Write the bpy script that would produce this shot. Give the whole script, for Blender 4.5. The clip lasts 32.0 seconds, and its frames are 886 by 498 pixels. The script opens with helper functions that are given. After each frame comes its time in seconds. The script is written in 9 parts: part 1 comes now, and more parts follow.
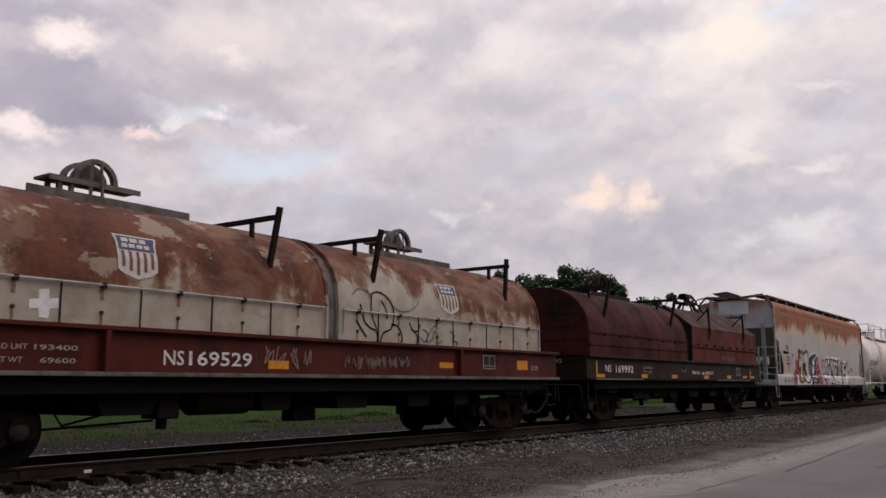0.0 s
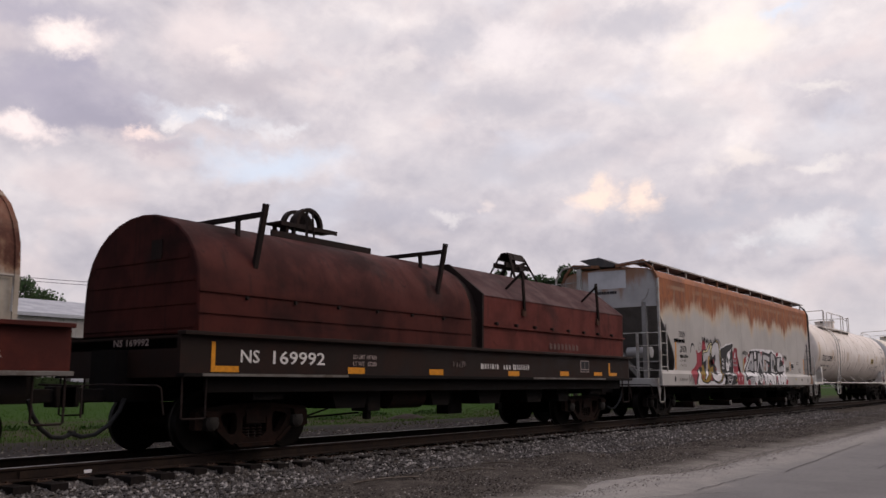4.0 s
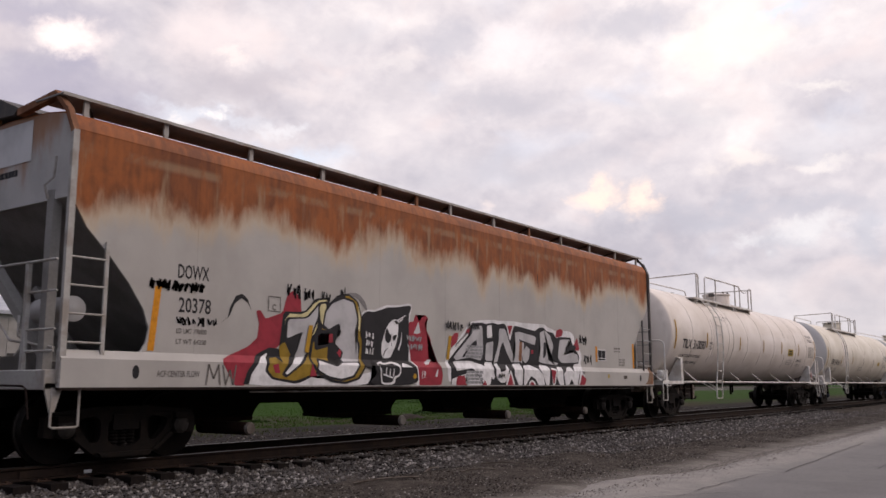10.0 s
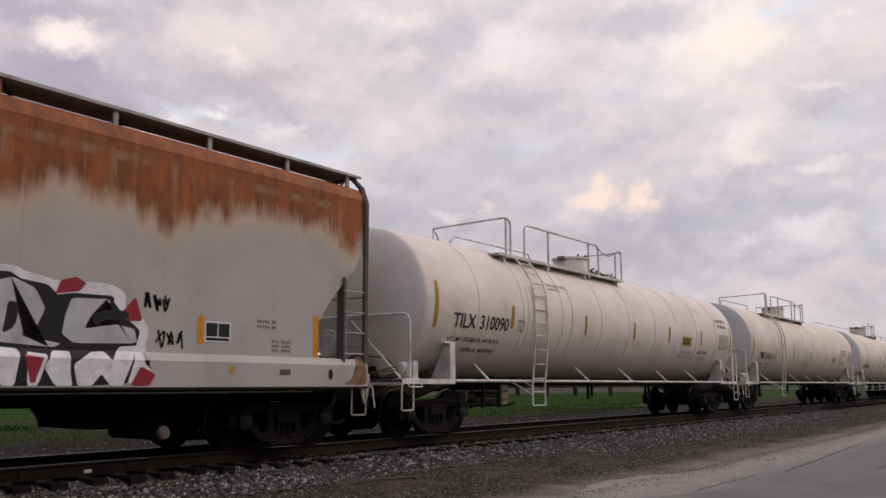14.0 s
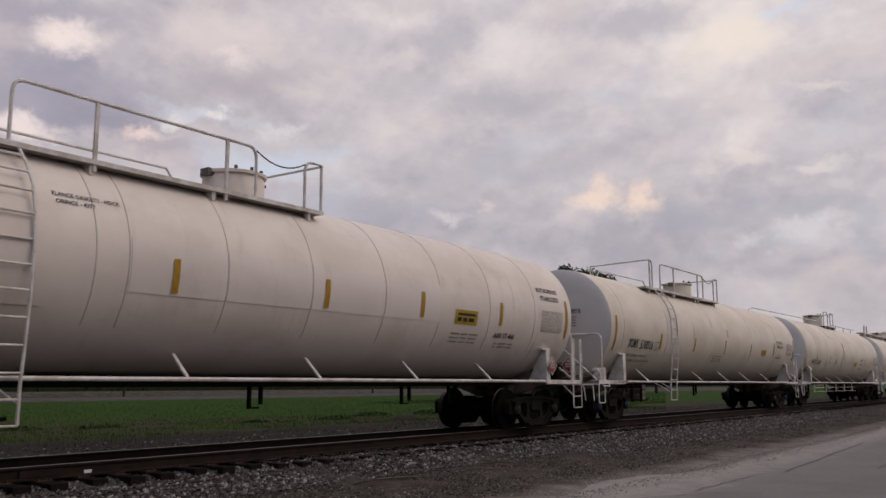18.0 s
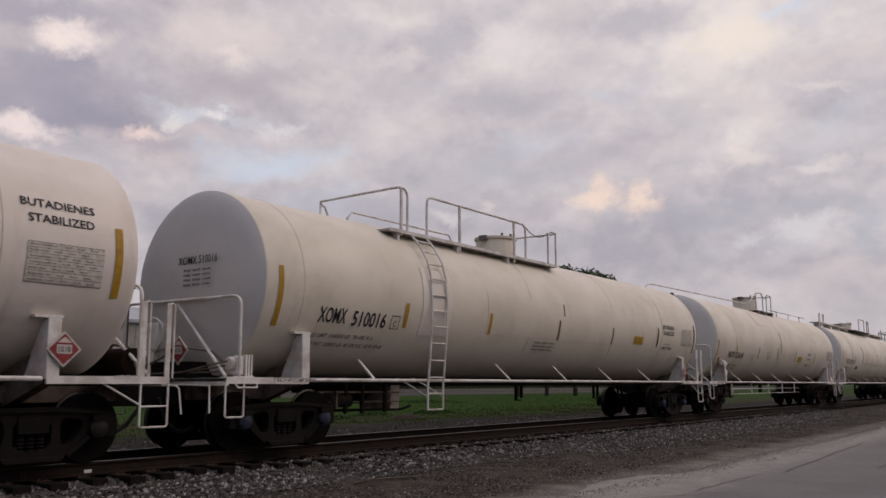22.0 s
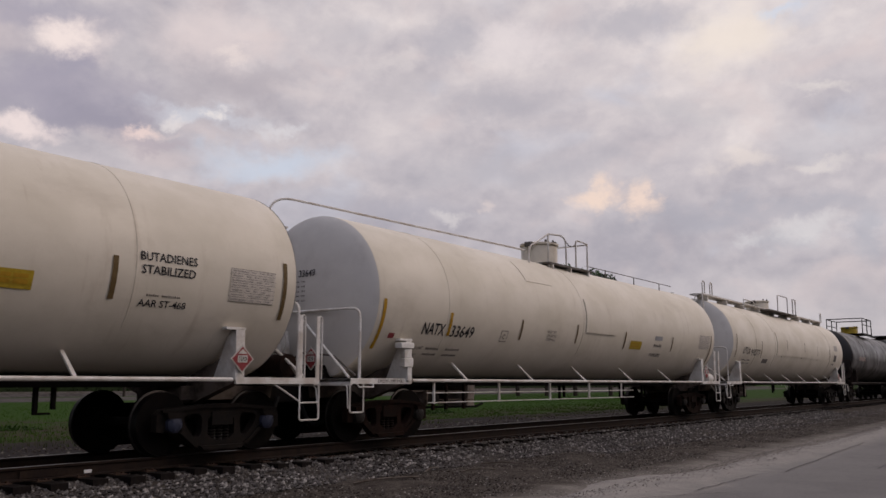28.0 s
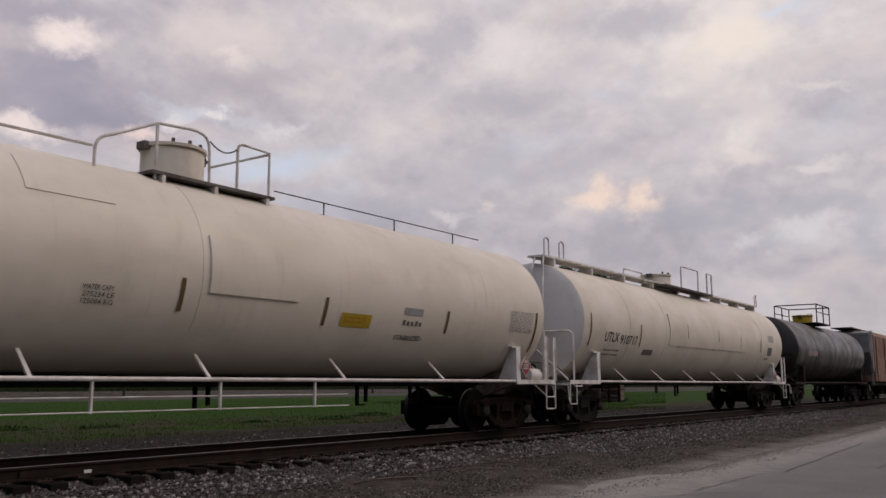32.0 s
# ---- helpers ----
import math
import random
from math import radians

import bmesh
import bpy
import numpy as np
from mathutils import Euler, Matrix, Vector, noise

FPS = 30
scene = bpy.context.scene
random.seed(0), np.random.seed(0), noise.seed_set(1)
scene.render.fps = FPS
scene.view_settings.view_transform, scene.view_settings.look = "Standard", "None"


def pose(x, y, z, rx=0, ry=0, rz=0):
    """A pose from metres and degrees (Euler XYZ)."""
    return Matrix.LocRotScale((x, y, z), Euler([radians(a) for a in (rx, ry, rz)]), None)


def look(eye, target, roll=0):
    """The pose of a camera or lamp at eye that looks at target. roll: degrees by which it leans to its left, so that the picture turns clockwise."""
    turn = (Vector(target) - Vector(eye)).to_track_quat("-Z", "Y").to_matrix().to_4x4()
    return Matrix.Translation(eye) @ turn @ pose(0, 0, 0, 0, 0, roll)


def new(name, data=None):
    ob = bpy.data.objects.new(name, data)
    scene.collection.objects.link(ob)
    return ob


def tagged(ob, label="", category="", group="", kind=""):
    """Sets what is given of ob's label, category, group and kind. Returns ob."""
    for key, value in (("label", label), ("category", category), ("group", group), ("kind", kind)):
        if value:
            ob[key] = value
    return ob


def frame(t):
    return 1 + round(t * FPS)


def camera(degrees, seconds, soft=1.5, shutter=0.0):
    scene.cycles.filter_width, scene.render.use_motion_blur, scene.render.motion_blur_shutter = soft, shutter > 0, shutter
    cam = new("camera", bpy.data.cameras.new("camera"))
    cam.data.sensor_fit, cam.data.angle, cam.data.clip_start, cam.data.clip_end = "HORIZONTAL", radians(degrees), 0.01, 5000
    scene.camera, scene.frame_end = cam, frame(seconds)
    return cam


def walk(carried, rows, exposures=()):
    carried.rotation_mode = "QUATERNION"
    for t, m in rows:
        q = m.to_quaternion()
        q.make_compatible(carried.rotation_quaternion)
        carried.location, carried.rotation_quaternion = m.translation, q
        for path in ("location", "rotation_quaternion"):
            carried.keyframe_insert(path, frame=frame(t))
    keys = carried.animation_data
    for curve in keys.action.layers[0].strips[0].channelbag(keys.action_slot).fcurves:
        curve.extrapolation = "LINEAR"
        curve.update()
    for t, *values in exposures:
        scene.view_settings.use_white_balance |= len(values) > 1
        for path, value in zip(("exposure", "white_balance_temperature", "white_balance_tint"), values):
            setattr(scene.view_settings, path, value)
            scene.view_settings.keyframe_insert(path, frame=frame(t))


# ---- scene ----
# World: x runs along the track away from the eye, y across it, z up from the rail head.
TRACK_Y = 11.605
EYE_Z = 1.002


def shift(t):
    """How far the train has rolled towards -x since 16 s."""
    q = (t - 16) / 16
    return 3.1698 * (t - 16) - 1.0418 * q ** 2 - 0.5495 * q ** 3 + 0.2812 * q ** 4


cam = camera(53.51, 32.0, soft=1.5, shutter=0.15)
STAND = pose(0, 0, EYE_Z, 90 + 8.812, 0, 35.411 - 90) @ pose(0, 0, 0, 0, 0, -0.11)
walk(cam, [(0.0, STAND), (32.0, STAND)],
     exposures=[(0.0, 0.10, 6760, 11.5), (3.5, 0.20, 6760, 11.5), (6.0, 0.32, 6760, 11.5), (9.0, 0.38, 6760, 11.5), (12.0, 0.34, 6760, 11.5), (14.0, 0.12, 6760, 11.5), (17.0, -0.15, 6760, 11.5), (23.0, -0.13, 6760, 11.5), (32.0, -0.14, 6760, 11.5)])


# ---- sky and light ----
def nodes_of(tree):
    tree.nodes.clear()
    return tree.nodes, tree.links


def make_world():
    world = bpy.data.worlds.new("sky")
    scene.world = world
    world.use_nodes = True
    N, L = nodes_of(world.node_tree)

    def math_node(op, a, b=None, c=None):
        n = N.new("ShaderNodeMath")
        n.operation = op
        for k, q in enumerate((a, b, c)):
            if q is None:
                continue
            if isinstance(q, (int, float)):
                n.inputs[k].default_value = q
            else:
                L.new(q, n.inputs[k])
        return n.outputs[0]

    def mixc(fac, a, b):
        n = N.new("ShaderNodeMix")
        n.data_type = "RGBA"
        for k, q in ((0, fac), (6, a), (7, b)):
            if isinstance(q, (int, float)):
                n.inputs[k].default_value = q
            elif isinstance(q, tuple):
                n.inputs[k].default_value = (*q, 1)
            else:
                L.new(q, n.inputs[k])
        return n.outputs[2]

    def step(v, lo, hi, a=0.0, b=1.0):
        n = N.new("ShaderNodeMapRange")
        n.interpolation_type = "SMOOTHSTEP"
        L.new(v, n.inputs[0])
        for k, q in enumerate((lo, hi, a, b)):
            n.inputs[k + 1].default_value = q
        return n.outputs[0]

    coords = N.new("ShaderNodeTexCoord")
    split = N.new("ShaderNodeSeparateXYZ")
    L.new(coords.outputs["Generated"], split.inputs[0])
    sx, sy, sz = split.outputs
    az = math_node("MULTIPLY", math_node("ARCTAN2", sy, sx), 57.2958)
    el = math_node("MULTIPLY", math_node("ARCSINE", sz), 57.2958)

    def noise_at(scale, detail, rough, stretch=(1, 1, 2.2), warp=0.0, offset=0.0):
        mp = N.new("ShaderNodeMapping")
        L.new(coords.outputs["Generated"], mp.inputs[0])
        mp.inputs["Scale"].default_value = stretch
        mp.inputs["Location"].default_value = (offset, offset * 0.7, offset * 0.3)
        n = N.new("ShaderNodeTexNoise")
        L.new(mp.outputs[0], n.inputs["Vector"])
        n.inputs["Scale"].default_value = scale
        n.inputs["Detail"].default_value = detail
        n.inputs["Roughness"].default_value = rough
        n.inputs["Distortion"].default_value = warp
        return n.outputs["Fac"]

    wob = noise_at(6.0, 5, 0.5, offset=3.1)
    wob2 = noise_at(7.0, 5, 0.5, offset=11.7)
    big = noise_at(5.2, 6, 0.48, (1, 1, 1.6), 0.25, offset=5.3)
    fine = noise_at(15.0, 8, 0.6, (1, 1, 1.7), 0.5, offset=1.9)
    azw = math_node("ADD", az, math_node("MULTIPLY", math_node("SUBTRACT", wob, 0.5), 14.0))
    elw = math_node("ADD", el, math_node("MULTIPLY", math_node("SUBTRACT", wob2, 0.5), 7.0))

    def relief(scale, detail, rough, stretch, warp, offset, drop):
        """Light tops and shaded bottoms: how the cloud thickens downwards."""
        a = noise_at(scale, detail, rough, stretch, warp, offset)
        mp = N.new("ShaderNodeMapping")
        L.new(coords.outputs["Generated"], mp.inputs[0])
        mp.inputs["Scale"].default_value = stretch
        mp.inputs["Location"].default_value = (offset, offset * 0.7, offset * 0.3 + drop)
        n = N.new("ShaderNodeTexNoise")
        L.new(mp.outputs[0], n.inputs["Vector"])
        n.inputs["Scale"].default_value, n.inputs["Detail"].default_value = scale, detail
        n.inputs["Roughness"].default_value, n.inputs["Distortion"].default_value = rough, warp
        return math_node("SUBTRACT", a, n.outputs["Fac"])

    puff = relief(8.5, 8, 0.56, (1, 1, 1.5), 0.2, 7.7, 0.045)
    puff2 = relief(20.0, 7, 0.58, (1, 1, 1.4), 0.3, 2.2, 0.02)

    def billow(scale, offset):
        """Rounded lumps with soft creases between them."""
        n = noise_at(scale, 1, 0.4, (1, 1, 1.5), 0.35, offset)
        return math_node("ABSOLUTE", math_node("SUBTRACT", n, 0.5))

    lumps = math_node("ADD", billow(7.0, 4.4), math_node("ADD", math_node("MULTIPLY", billow(15.0, 8.8), 0.75), math_node("MULTIPLY", billow(33.0, 1.2), 0.6)))
    lumps = math_node("SUBTRACT", lumps, 0.22)
    hue = noise_at(8.0, 3, 0.5, (1, 1, 1.8), 0.4, 15.5)

    def blob(a, e, ra, re, edge=1.0, va=None, ve=None):
        d = math_node("SQRT", math_node("ADD",
            math_node("POWER", math_node("DIVIDE", math_node("SUBTRACT", va or azw, a), ra), 2.0),
            math_node("POWER", math_node("DIVIDE", math_node("SUBTRACT", ve or elw, e), re), 2.0)))
        return step(d, 1.0 + 0.8 * edge, max(0.02, 1.0 - 0.95 * edge))

    sky = N.new("ShaderNodeTexSky")
    sky.sky_type, sky.sun_disc = "NISHITA", False
    sky.sun_elevation, sky.sun_rotation = radians(29), radians(139)
    skyc = N.new("ShaderNodeVectorMath")
    skyc.operation = "SCALE"
    L.new(sky.outputs[0], skyc.inputs[0])
    skyc.inputs["Scale"].default_value = 0.10

    tone = math_node("ADD", math_node("ADD", math_node("MULTIPLY", big, 0.46), math_node("MULTIPLY", lumps, 0.16)), math_node("MULTIPLY_ADD", fine, 0.22, 0.125))
    tone = math_node("ADD", tone, math_node("ADD", math_node("MULTIPLY", puff, 0.30), math_node("MULTIPLY", puff2, 0.26)))
    # broad banks of thicker and thinner cloud
    for a, e, ra, re, amount in BANKS:
        tone = math_node("ADD", tone, math_node("MULTIPLY", blob(a, e, ra, re, 1.3), amount))
    c = mixc(step(tone, 0.26, 0.58), (0.44, 0.42, 0.485), (0.645, 0.605, 0.65))
    c = mixc(step(tone, 0.48, 0.86), c, (0.92, 0.85, 0.85))
    c = mixc(step(hue, 0.56, 0.74, 0.0, 0.45), c, (0.64, 0.68, 0.80))
    c = mixc(step(hue, 0.44, 0.28, 0.0, 0.40), c, (0.80, 0.68, 0.68))
    # gaps of pale blue, and tops that catch the low sun
    edge1, edge2 = noise_at(13.0, 9, 0.62, (1, 1, 1.3), 0.2, 21.3), noise_at(15.0, 9, 0.62, (1, 1, 1.3), 0.2, 33.1)
    azf = math_node("ADD", az, math_node("MULTIPLY", math_node("SUBTRACT", edge1, 0.5), 8.0))
    elf = math_node("ADD", el, math_node("MULTIPLY", math_node("SUBTRACT", edge2, 0.5), 5.0))
    for a, e, ra, re, col, amount in SHADES + TOPS:
        c = mixc(math_node("MULTIPLY", blob(a, e, ra, re, 0.85, azf, elf), amount), c, col)
    # a veil towards the horizon, and more light overhead as under any overcast
    c = mixc(step(el, 8.0, 0.0, 0.0, 0.6), c, (0.60, 0.575, 0.62))
    c = mixc(0.06, c, skyc.outputs[0])
    gain = N.new("ShaderNodeVectorMath")
    gain.operation = "SCALE"
    L.new(c, gain.inputs[0])
    L.new(step(el, 25.0, 60.0, 1.0, 1.8), gain.inputs["Scale"])
    c = gain.outputs[0]
    # brighter on the sunset side behind the eye, dimmer away from it
    side = math_node("ADD", math_node("MULTIPLY", sx, 0.7071), math_node("MULTIPLY", sy, -0.7071))
    lean = N.new("ShaderNodeVectorMath")
    lean.operation = "SCALE"
    L.new(c, lean.inputs[0])
    L.new(math_node("MULTIPLY", step(side, -0.80, -0.26, 0.28, 1.0), step(side, 0.58, 0.98, 1.0, 1.35)), lean.inputs["Scale"])
    # cool light from the part of the sky that faces away from the sunset
    cool = N.new("ShaderNodeVectorMath")
    cool.operation = "MULTIPLY"
    L.new(lean.outputs[0], cool.inputs[0])
    L.new(mixc(step(sx, 0.22, -0.35), (1.0, 1.0, 1.0), (0.86, 0.93, 1.03)), cool.inputs[1])
    c = cool.outputs[0]
    back = N.new("ShaderNodeBackground")
    L.new(c, back.inputs["Color"])
    back.inputs["Strength"].default_value = 1.0
    out = N.new("ShaderNodeOutputWorld")
    L.new(back.outputs[0], out.inputs["Surface"])


# azimuth, height, half widths in degrees; how much lighter or darker
BANKS = (
    (15.3, 23, 19.9, 8.2, 0.22), (60.5, 16, 7.2, 2.9, -0.02), (48.8, 14, 8.1, 2.4, 0.08), (62.3, 11.4, 4.5, 2.8, 0.08), (42.4, 9.7, 13.6, 2.2, -0.08), (18.9, 8.2, 12.7, 2.2, -0.05),
)
# shaded bellies and gaps of blue: the same, with a colour and its strength
SHADES = (
    (60.5, 17.3, 5.4, 1.88, (0.40, 0.375, 0.475), 0.85),
    (57.3, 16.1, 2.8, 1.02, (0.37, 0.35, 0.44), 0.9),
    (61.9, 21.6, 4.4, 1.37, (0.42, 0.4, 0.5), 0.75),
    (58.3, 19.3, 1.2, 1.16, (0.4, 0.38, 0.48), 0.85),
    (54.7, 17.4, 2.1, 1.23, (0.46, 0.43, 0.51), 0.6),
    (46.8, 14.1, 4.0, 1.16, (0.64, 0.74, 0.9), 0.75),
    (50.8, 16.9, 3.0, 0.61, (0.74, 0.78, 0.88), 0.6),
    (53.7, 14.7, 1.9, 0.38, (0.52, 0.46, 0.52), 0.7),
    (48.4, 19.1, 3.6, 1.09, (0.5, 0.46, 0.51), 0.7),
    (34.8, 21.9, 2.6, 1.09, (0.5, 0.49, 0.56), 0.65),
    (31.3, 18.1, 3.4, 1.23, (0.48, 0.465, 0.53), 0.7),
    (37.8, 19.3, 2.4, 0.61, (0.58, 0.55, 0.59), 0.35),
    (22.9, 22.6, 3.0, 1.09, (0.5, 0.49, 0.56), 0.65),
    (13.7, 22.8, 1.5, 0.41, (0.66, 0.77, 0.96), 0.7),
    (15.1, 10.5, 8.0, 0.82, (0.48, 0.48, 0.555), 0.65),
    (31.0, 13.8, 7.4, 1.02, (0.51, 0.5, 0.565), 0.55),
    (9.0, 8.7, 1.0, 1.37, (0.47, 0.48, 0.56), 0.6),
    (38.6, 11.3, 4.5, 0.96, (0.47, 0.46, 0.54), 0.6),
    (48.3, 15.6, 1.1, 0.35, (0.58, 0.57, 0.66), 0.5),
    (42.1, 22.6, 2.6, 0.68, (0.58, 0.56, 0.61), 0.35),
    (19.5, 17.0, 3.2, 0.85, (0.6, 0.59, 0.63), 0.35),
    (13.7, 8.5, 1.6, 0.48, (0.52, 0.53, 0.6), 0.45),
)
# tops that catch the low sun
TOPS = (
    (59.5, 20.5, 1.9, 1.05, (1, 0.88, 0.86), 1.0),
    (61.8, 14.9, 2.0, 0.75, (1, 0.87, 0.86), 0.9),
    (54.5, 15.5, 1.6, 0.44, (1, 0.8, 0.76), 0.8),
    (51.0, 21.8, 3.1, 1.77, (0.9, 0.79, 0.79), 0.65),
    (43.9, 18.6, 2.7, 0.61, (0.8, 0.72, 0.73), 0.4),
    (39.0, 20.7, 2.0, 0.68, (0.87, 0.81, 0.81), 0.45),
    (30.4, 22.0, 2.4, 1.16, (0.9, 0.83, 0.85), 0.7),
    (16.5, 21.4, 2.9, 2.05, (1.0, 0.9, 0.81), 0.75),
    (16.2, 13.8, 1.6, 0.68, (0.97, 0.87, 0.81), 0.5),
    (25.3, 11.9, 1.2, 0.85, (1, 0.8, 0.69), 0.9),
    (22.4, 11.8, 1.0, 1.23, (1, 0.8, 0.7), 0.9),
    (10.6, 14.7, 2.8, 1.23, (0.74, 0.73, 0.78), 0.4),
    (11.3, 17.9, 2.0, 0.35, (0.95, 0.89, 0.85), 0.45),
    (10.8, 13.2, 1.6, 0.35, (0.95, 0.89, 0.85), 0.4),
    (12.4, 9.1, 1.7, 0.61, (0.8, 0.8, 0.83), 0.5),
    (49.6, 16.9, 0.6, 0.35, (1, 0.93, 0.9), 0.6),
    (52.2, 16.5, 0.9, 0.35, (0.97, 0.9, 0.88), 0.5),
    (46.1, 16.6, 1.4, 0.35, (0.84, 0.84, 0.89), 0.5),
    (32.9, 11.4, 0.8, 0.48, (0.95, 0.82, 0.78), 0.4),
    (35.9, 10.9, 1.2, 0.35, (0.85, 0.81, 0.82), 0.5),
    (49.2, 21.0, 0.9, 0.35, (0.97, 0.86, 0.83), 0.5),
    (15.8, 8.8, 1.0, 0.48, (0.78, 0.78, 0.82), 0.45),
)
make_world()

sun = new("sun", bpy.data.lights.new("sun", "SUN"))
sun.data.energy, sun.data.angle, sun.data.color = 0.75, radians(32), (1.0, 0.80, 0.62)
sun.matrix_world = look((7, -7, 8.5), (0, 0, 0))


# ---- materials ----
class Mat:
    """A small node builder: object-space coordinates, noises, masks and a principled surface."""

    def __init__(self, name, rough=0.7, metal=0.0, gloss=0.5):
        self.m = bpy.data.materials.new(name)
        self.m.use_nodes = True
        self.N, self.L = nodes_of(self.m.node_tree)
        self.out = self.N.new("ShaderNodeOutputMaterial")
        self.b = self.N.new("ShaderNodeBsdfPrincipled")
        self.L.new(self.b.outputs[0], self.out.inputs[0])
        self.b.inputs["Roughness"].default_value = rough
        self.b.inputs["Metallic"].default_value = metal
        self.b.inputs["Specular IOR Level"].default_value = gloss
        self.tc = self.N.new("ShaderNodeTexCoord")

    def put(self, socket, q):
        if isinstance(q, (int, float)):
            socket.default_value = q
        elif isinstance(q, tuple):
            socket.default_value = (*q, 1) if len(q) == 3 and socket.type == "RGBA" else q
        else:
            self.L.new(q, socket)

    def noise(self, scale, detail=5, rough=0.55, stretch=(1, 1, 1), warp=0.0):
        mp = self.N.new("ShaderNodeMapping")
        self.L.new(self.tc.outputs["Object"], mp.inputs[0])
        mp.inputs["Scale"].default_value = stretch
        n = self.N.new("ShaderNodeTexNoise")
        self.L.new(mp.outputs[0], n.inputs["Vector"])
        n.inputs["Scale"].default_value = scale
        n.inputs["Detail"].default_value = detail
        n.inputs["Roughness"].default_value = rough
        n.inputs["Distortion"].default_value = warp
        return n.outputs["Fac"]

    def axis(self, k):
        s = self.N.new("ShaderNodeSeparateXYZ")
        self.L.new(self.tc.outputs["Object"], s.inputs[0])
        return s.outputs[k]

    def math(self, op, a, b=0.0):
        n = self.N.new("ShaderNodeMath")
        n.operation = op
        self.put(n.inputs[0], a), self.put(n.inputs[1], b)
        return n.outputs[0]

    def step(self, v, lo, hi, a=0.0, b=1.0):
        n = self.N.new("ShaderNodeMapRange")
        n.interpolation_type = "SMOOTHSTEP"
        self.put(n.inputs[0], v)
        for k, q in enumerate((lo, hi, a, b)):
            n.inputs[k + 1].default_value = q
        return n.outputs[0]

    def mix(self, fac, a, b):
        n = self.N.new("ShaderNodeMix")
        n.data_type = "RGBA"
        self.put(n.inputs[0], fac), self.put(n.inputs[6], a), self.put(n.inputs[7], b)
        return n.outputs[2]

    def random(self):
        return self.N.new("ShaderNodeObjectInfo").outputs["Random"]

    def island(self):
        return self.N.new("ShaderNodeNewGeometry").outputs["Random Per Island"]

    def bump(self, height, strength=0.3, distance=0.02):
        n = self.N.new("ShaderNodeBump")
        n.inputs["Strength"].default_value = strength
        n.inputs["Distance"].default_value = distance
        self.L.new(height, n.inputs["Height"])
        self.L.new(n.outputs[0], self.b.inputs["Normal"])

    def done(self, color, rough=None):
        self.put(self.b.inputs["Base Color"], color)
        if rough is not None:
            self.put(self.b.inputs["Roughness"], rough)
        return self.m


def worn(name, a, b, rough=0.75, metal=0.0, scale=2.0, grain=30.0, bump=0.15, stretch=(1, 1, 1), lo=0.4, hi=0.65, gloss=0.12):
    """Two tones of one surface, blotched, with a fine grain over them."""
    k = Mat(name, rough, metal, gloss)
    n1, n2 = k.noise(scale, 6, 0.6, stretch), k.noise(grain, 4, 0.6)
    c = k.mix(k.step(n1, lo, hi), a, b)
    c = k.mix(k.step(n2, 0.35, 0.75, 0.0, 0.35), c, tuple(0.6 * q for q in a))
    k.bump(n2, bump, 0.01)
    return k.done(c, k.step(n1, 0.3, 0.7, rough - 0.1, min(1.0, rough + 0.12)))


def plain(name, col, rough=0.6, metal=0.0, scale=14.0):
    k = Mat(name, rough, metal, 0.2)
    n = k.noise(scale, 4)
    return k.done(k.mix(k.step(n, 0.35, 0.75), col, tuple(0.72 * q for q in col)))


def tank_white(name, a, b, dirt):
    k = Mat(name, 0.5, 0.0, 0.3)
    blot = k.noise(0.7, 6, 0.6, (1, 1, 1.4))
    streak = k.noise(3.2, 6, 0.62, (1.0, 0.35, 0.22))
    grain = k.noise(55, 3, 0.5)
    c = k.mix(k.step(blot, 0.35, 0.68), a, b)
    c = k.mix(k.step(streak, 0.57, 0.78, 0.0, 0.42), c, dirt)
    grime = k.noise(1.1, 6, 0.65, (0.5, 1, 1))
    c = k.mix(k.step(grime, 0.52, 0.75, 0.0, 0.30), c, tuple(0.8 * q for q in dirt))
    run = k.noise(5.5, 4, 0.5, (1.6, 0.2, 0.10))
    c = k.mix(k.math("MULTIPLY", k.step(run, 0.60, 0.76, 0.0, 0.24), k.step(grime, 0.42, 0.62)), c, (0.30, 0.22, 0.15))
    c = k.mix(k.step(grain, 0.45, 0.8, 0.0, 0.10), c, dirt)
    k.bump(k.noise(1.6, 4), 0.06, 0.03)
    return k.done(c, k.step(blot, 0.3, 0.7, 0.38, 0.6))


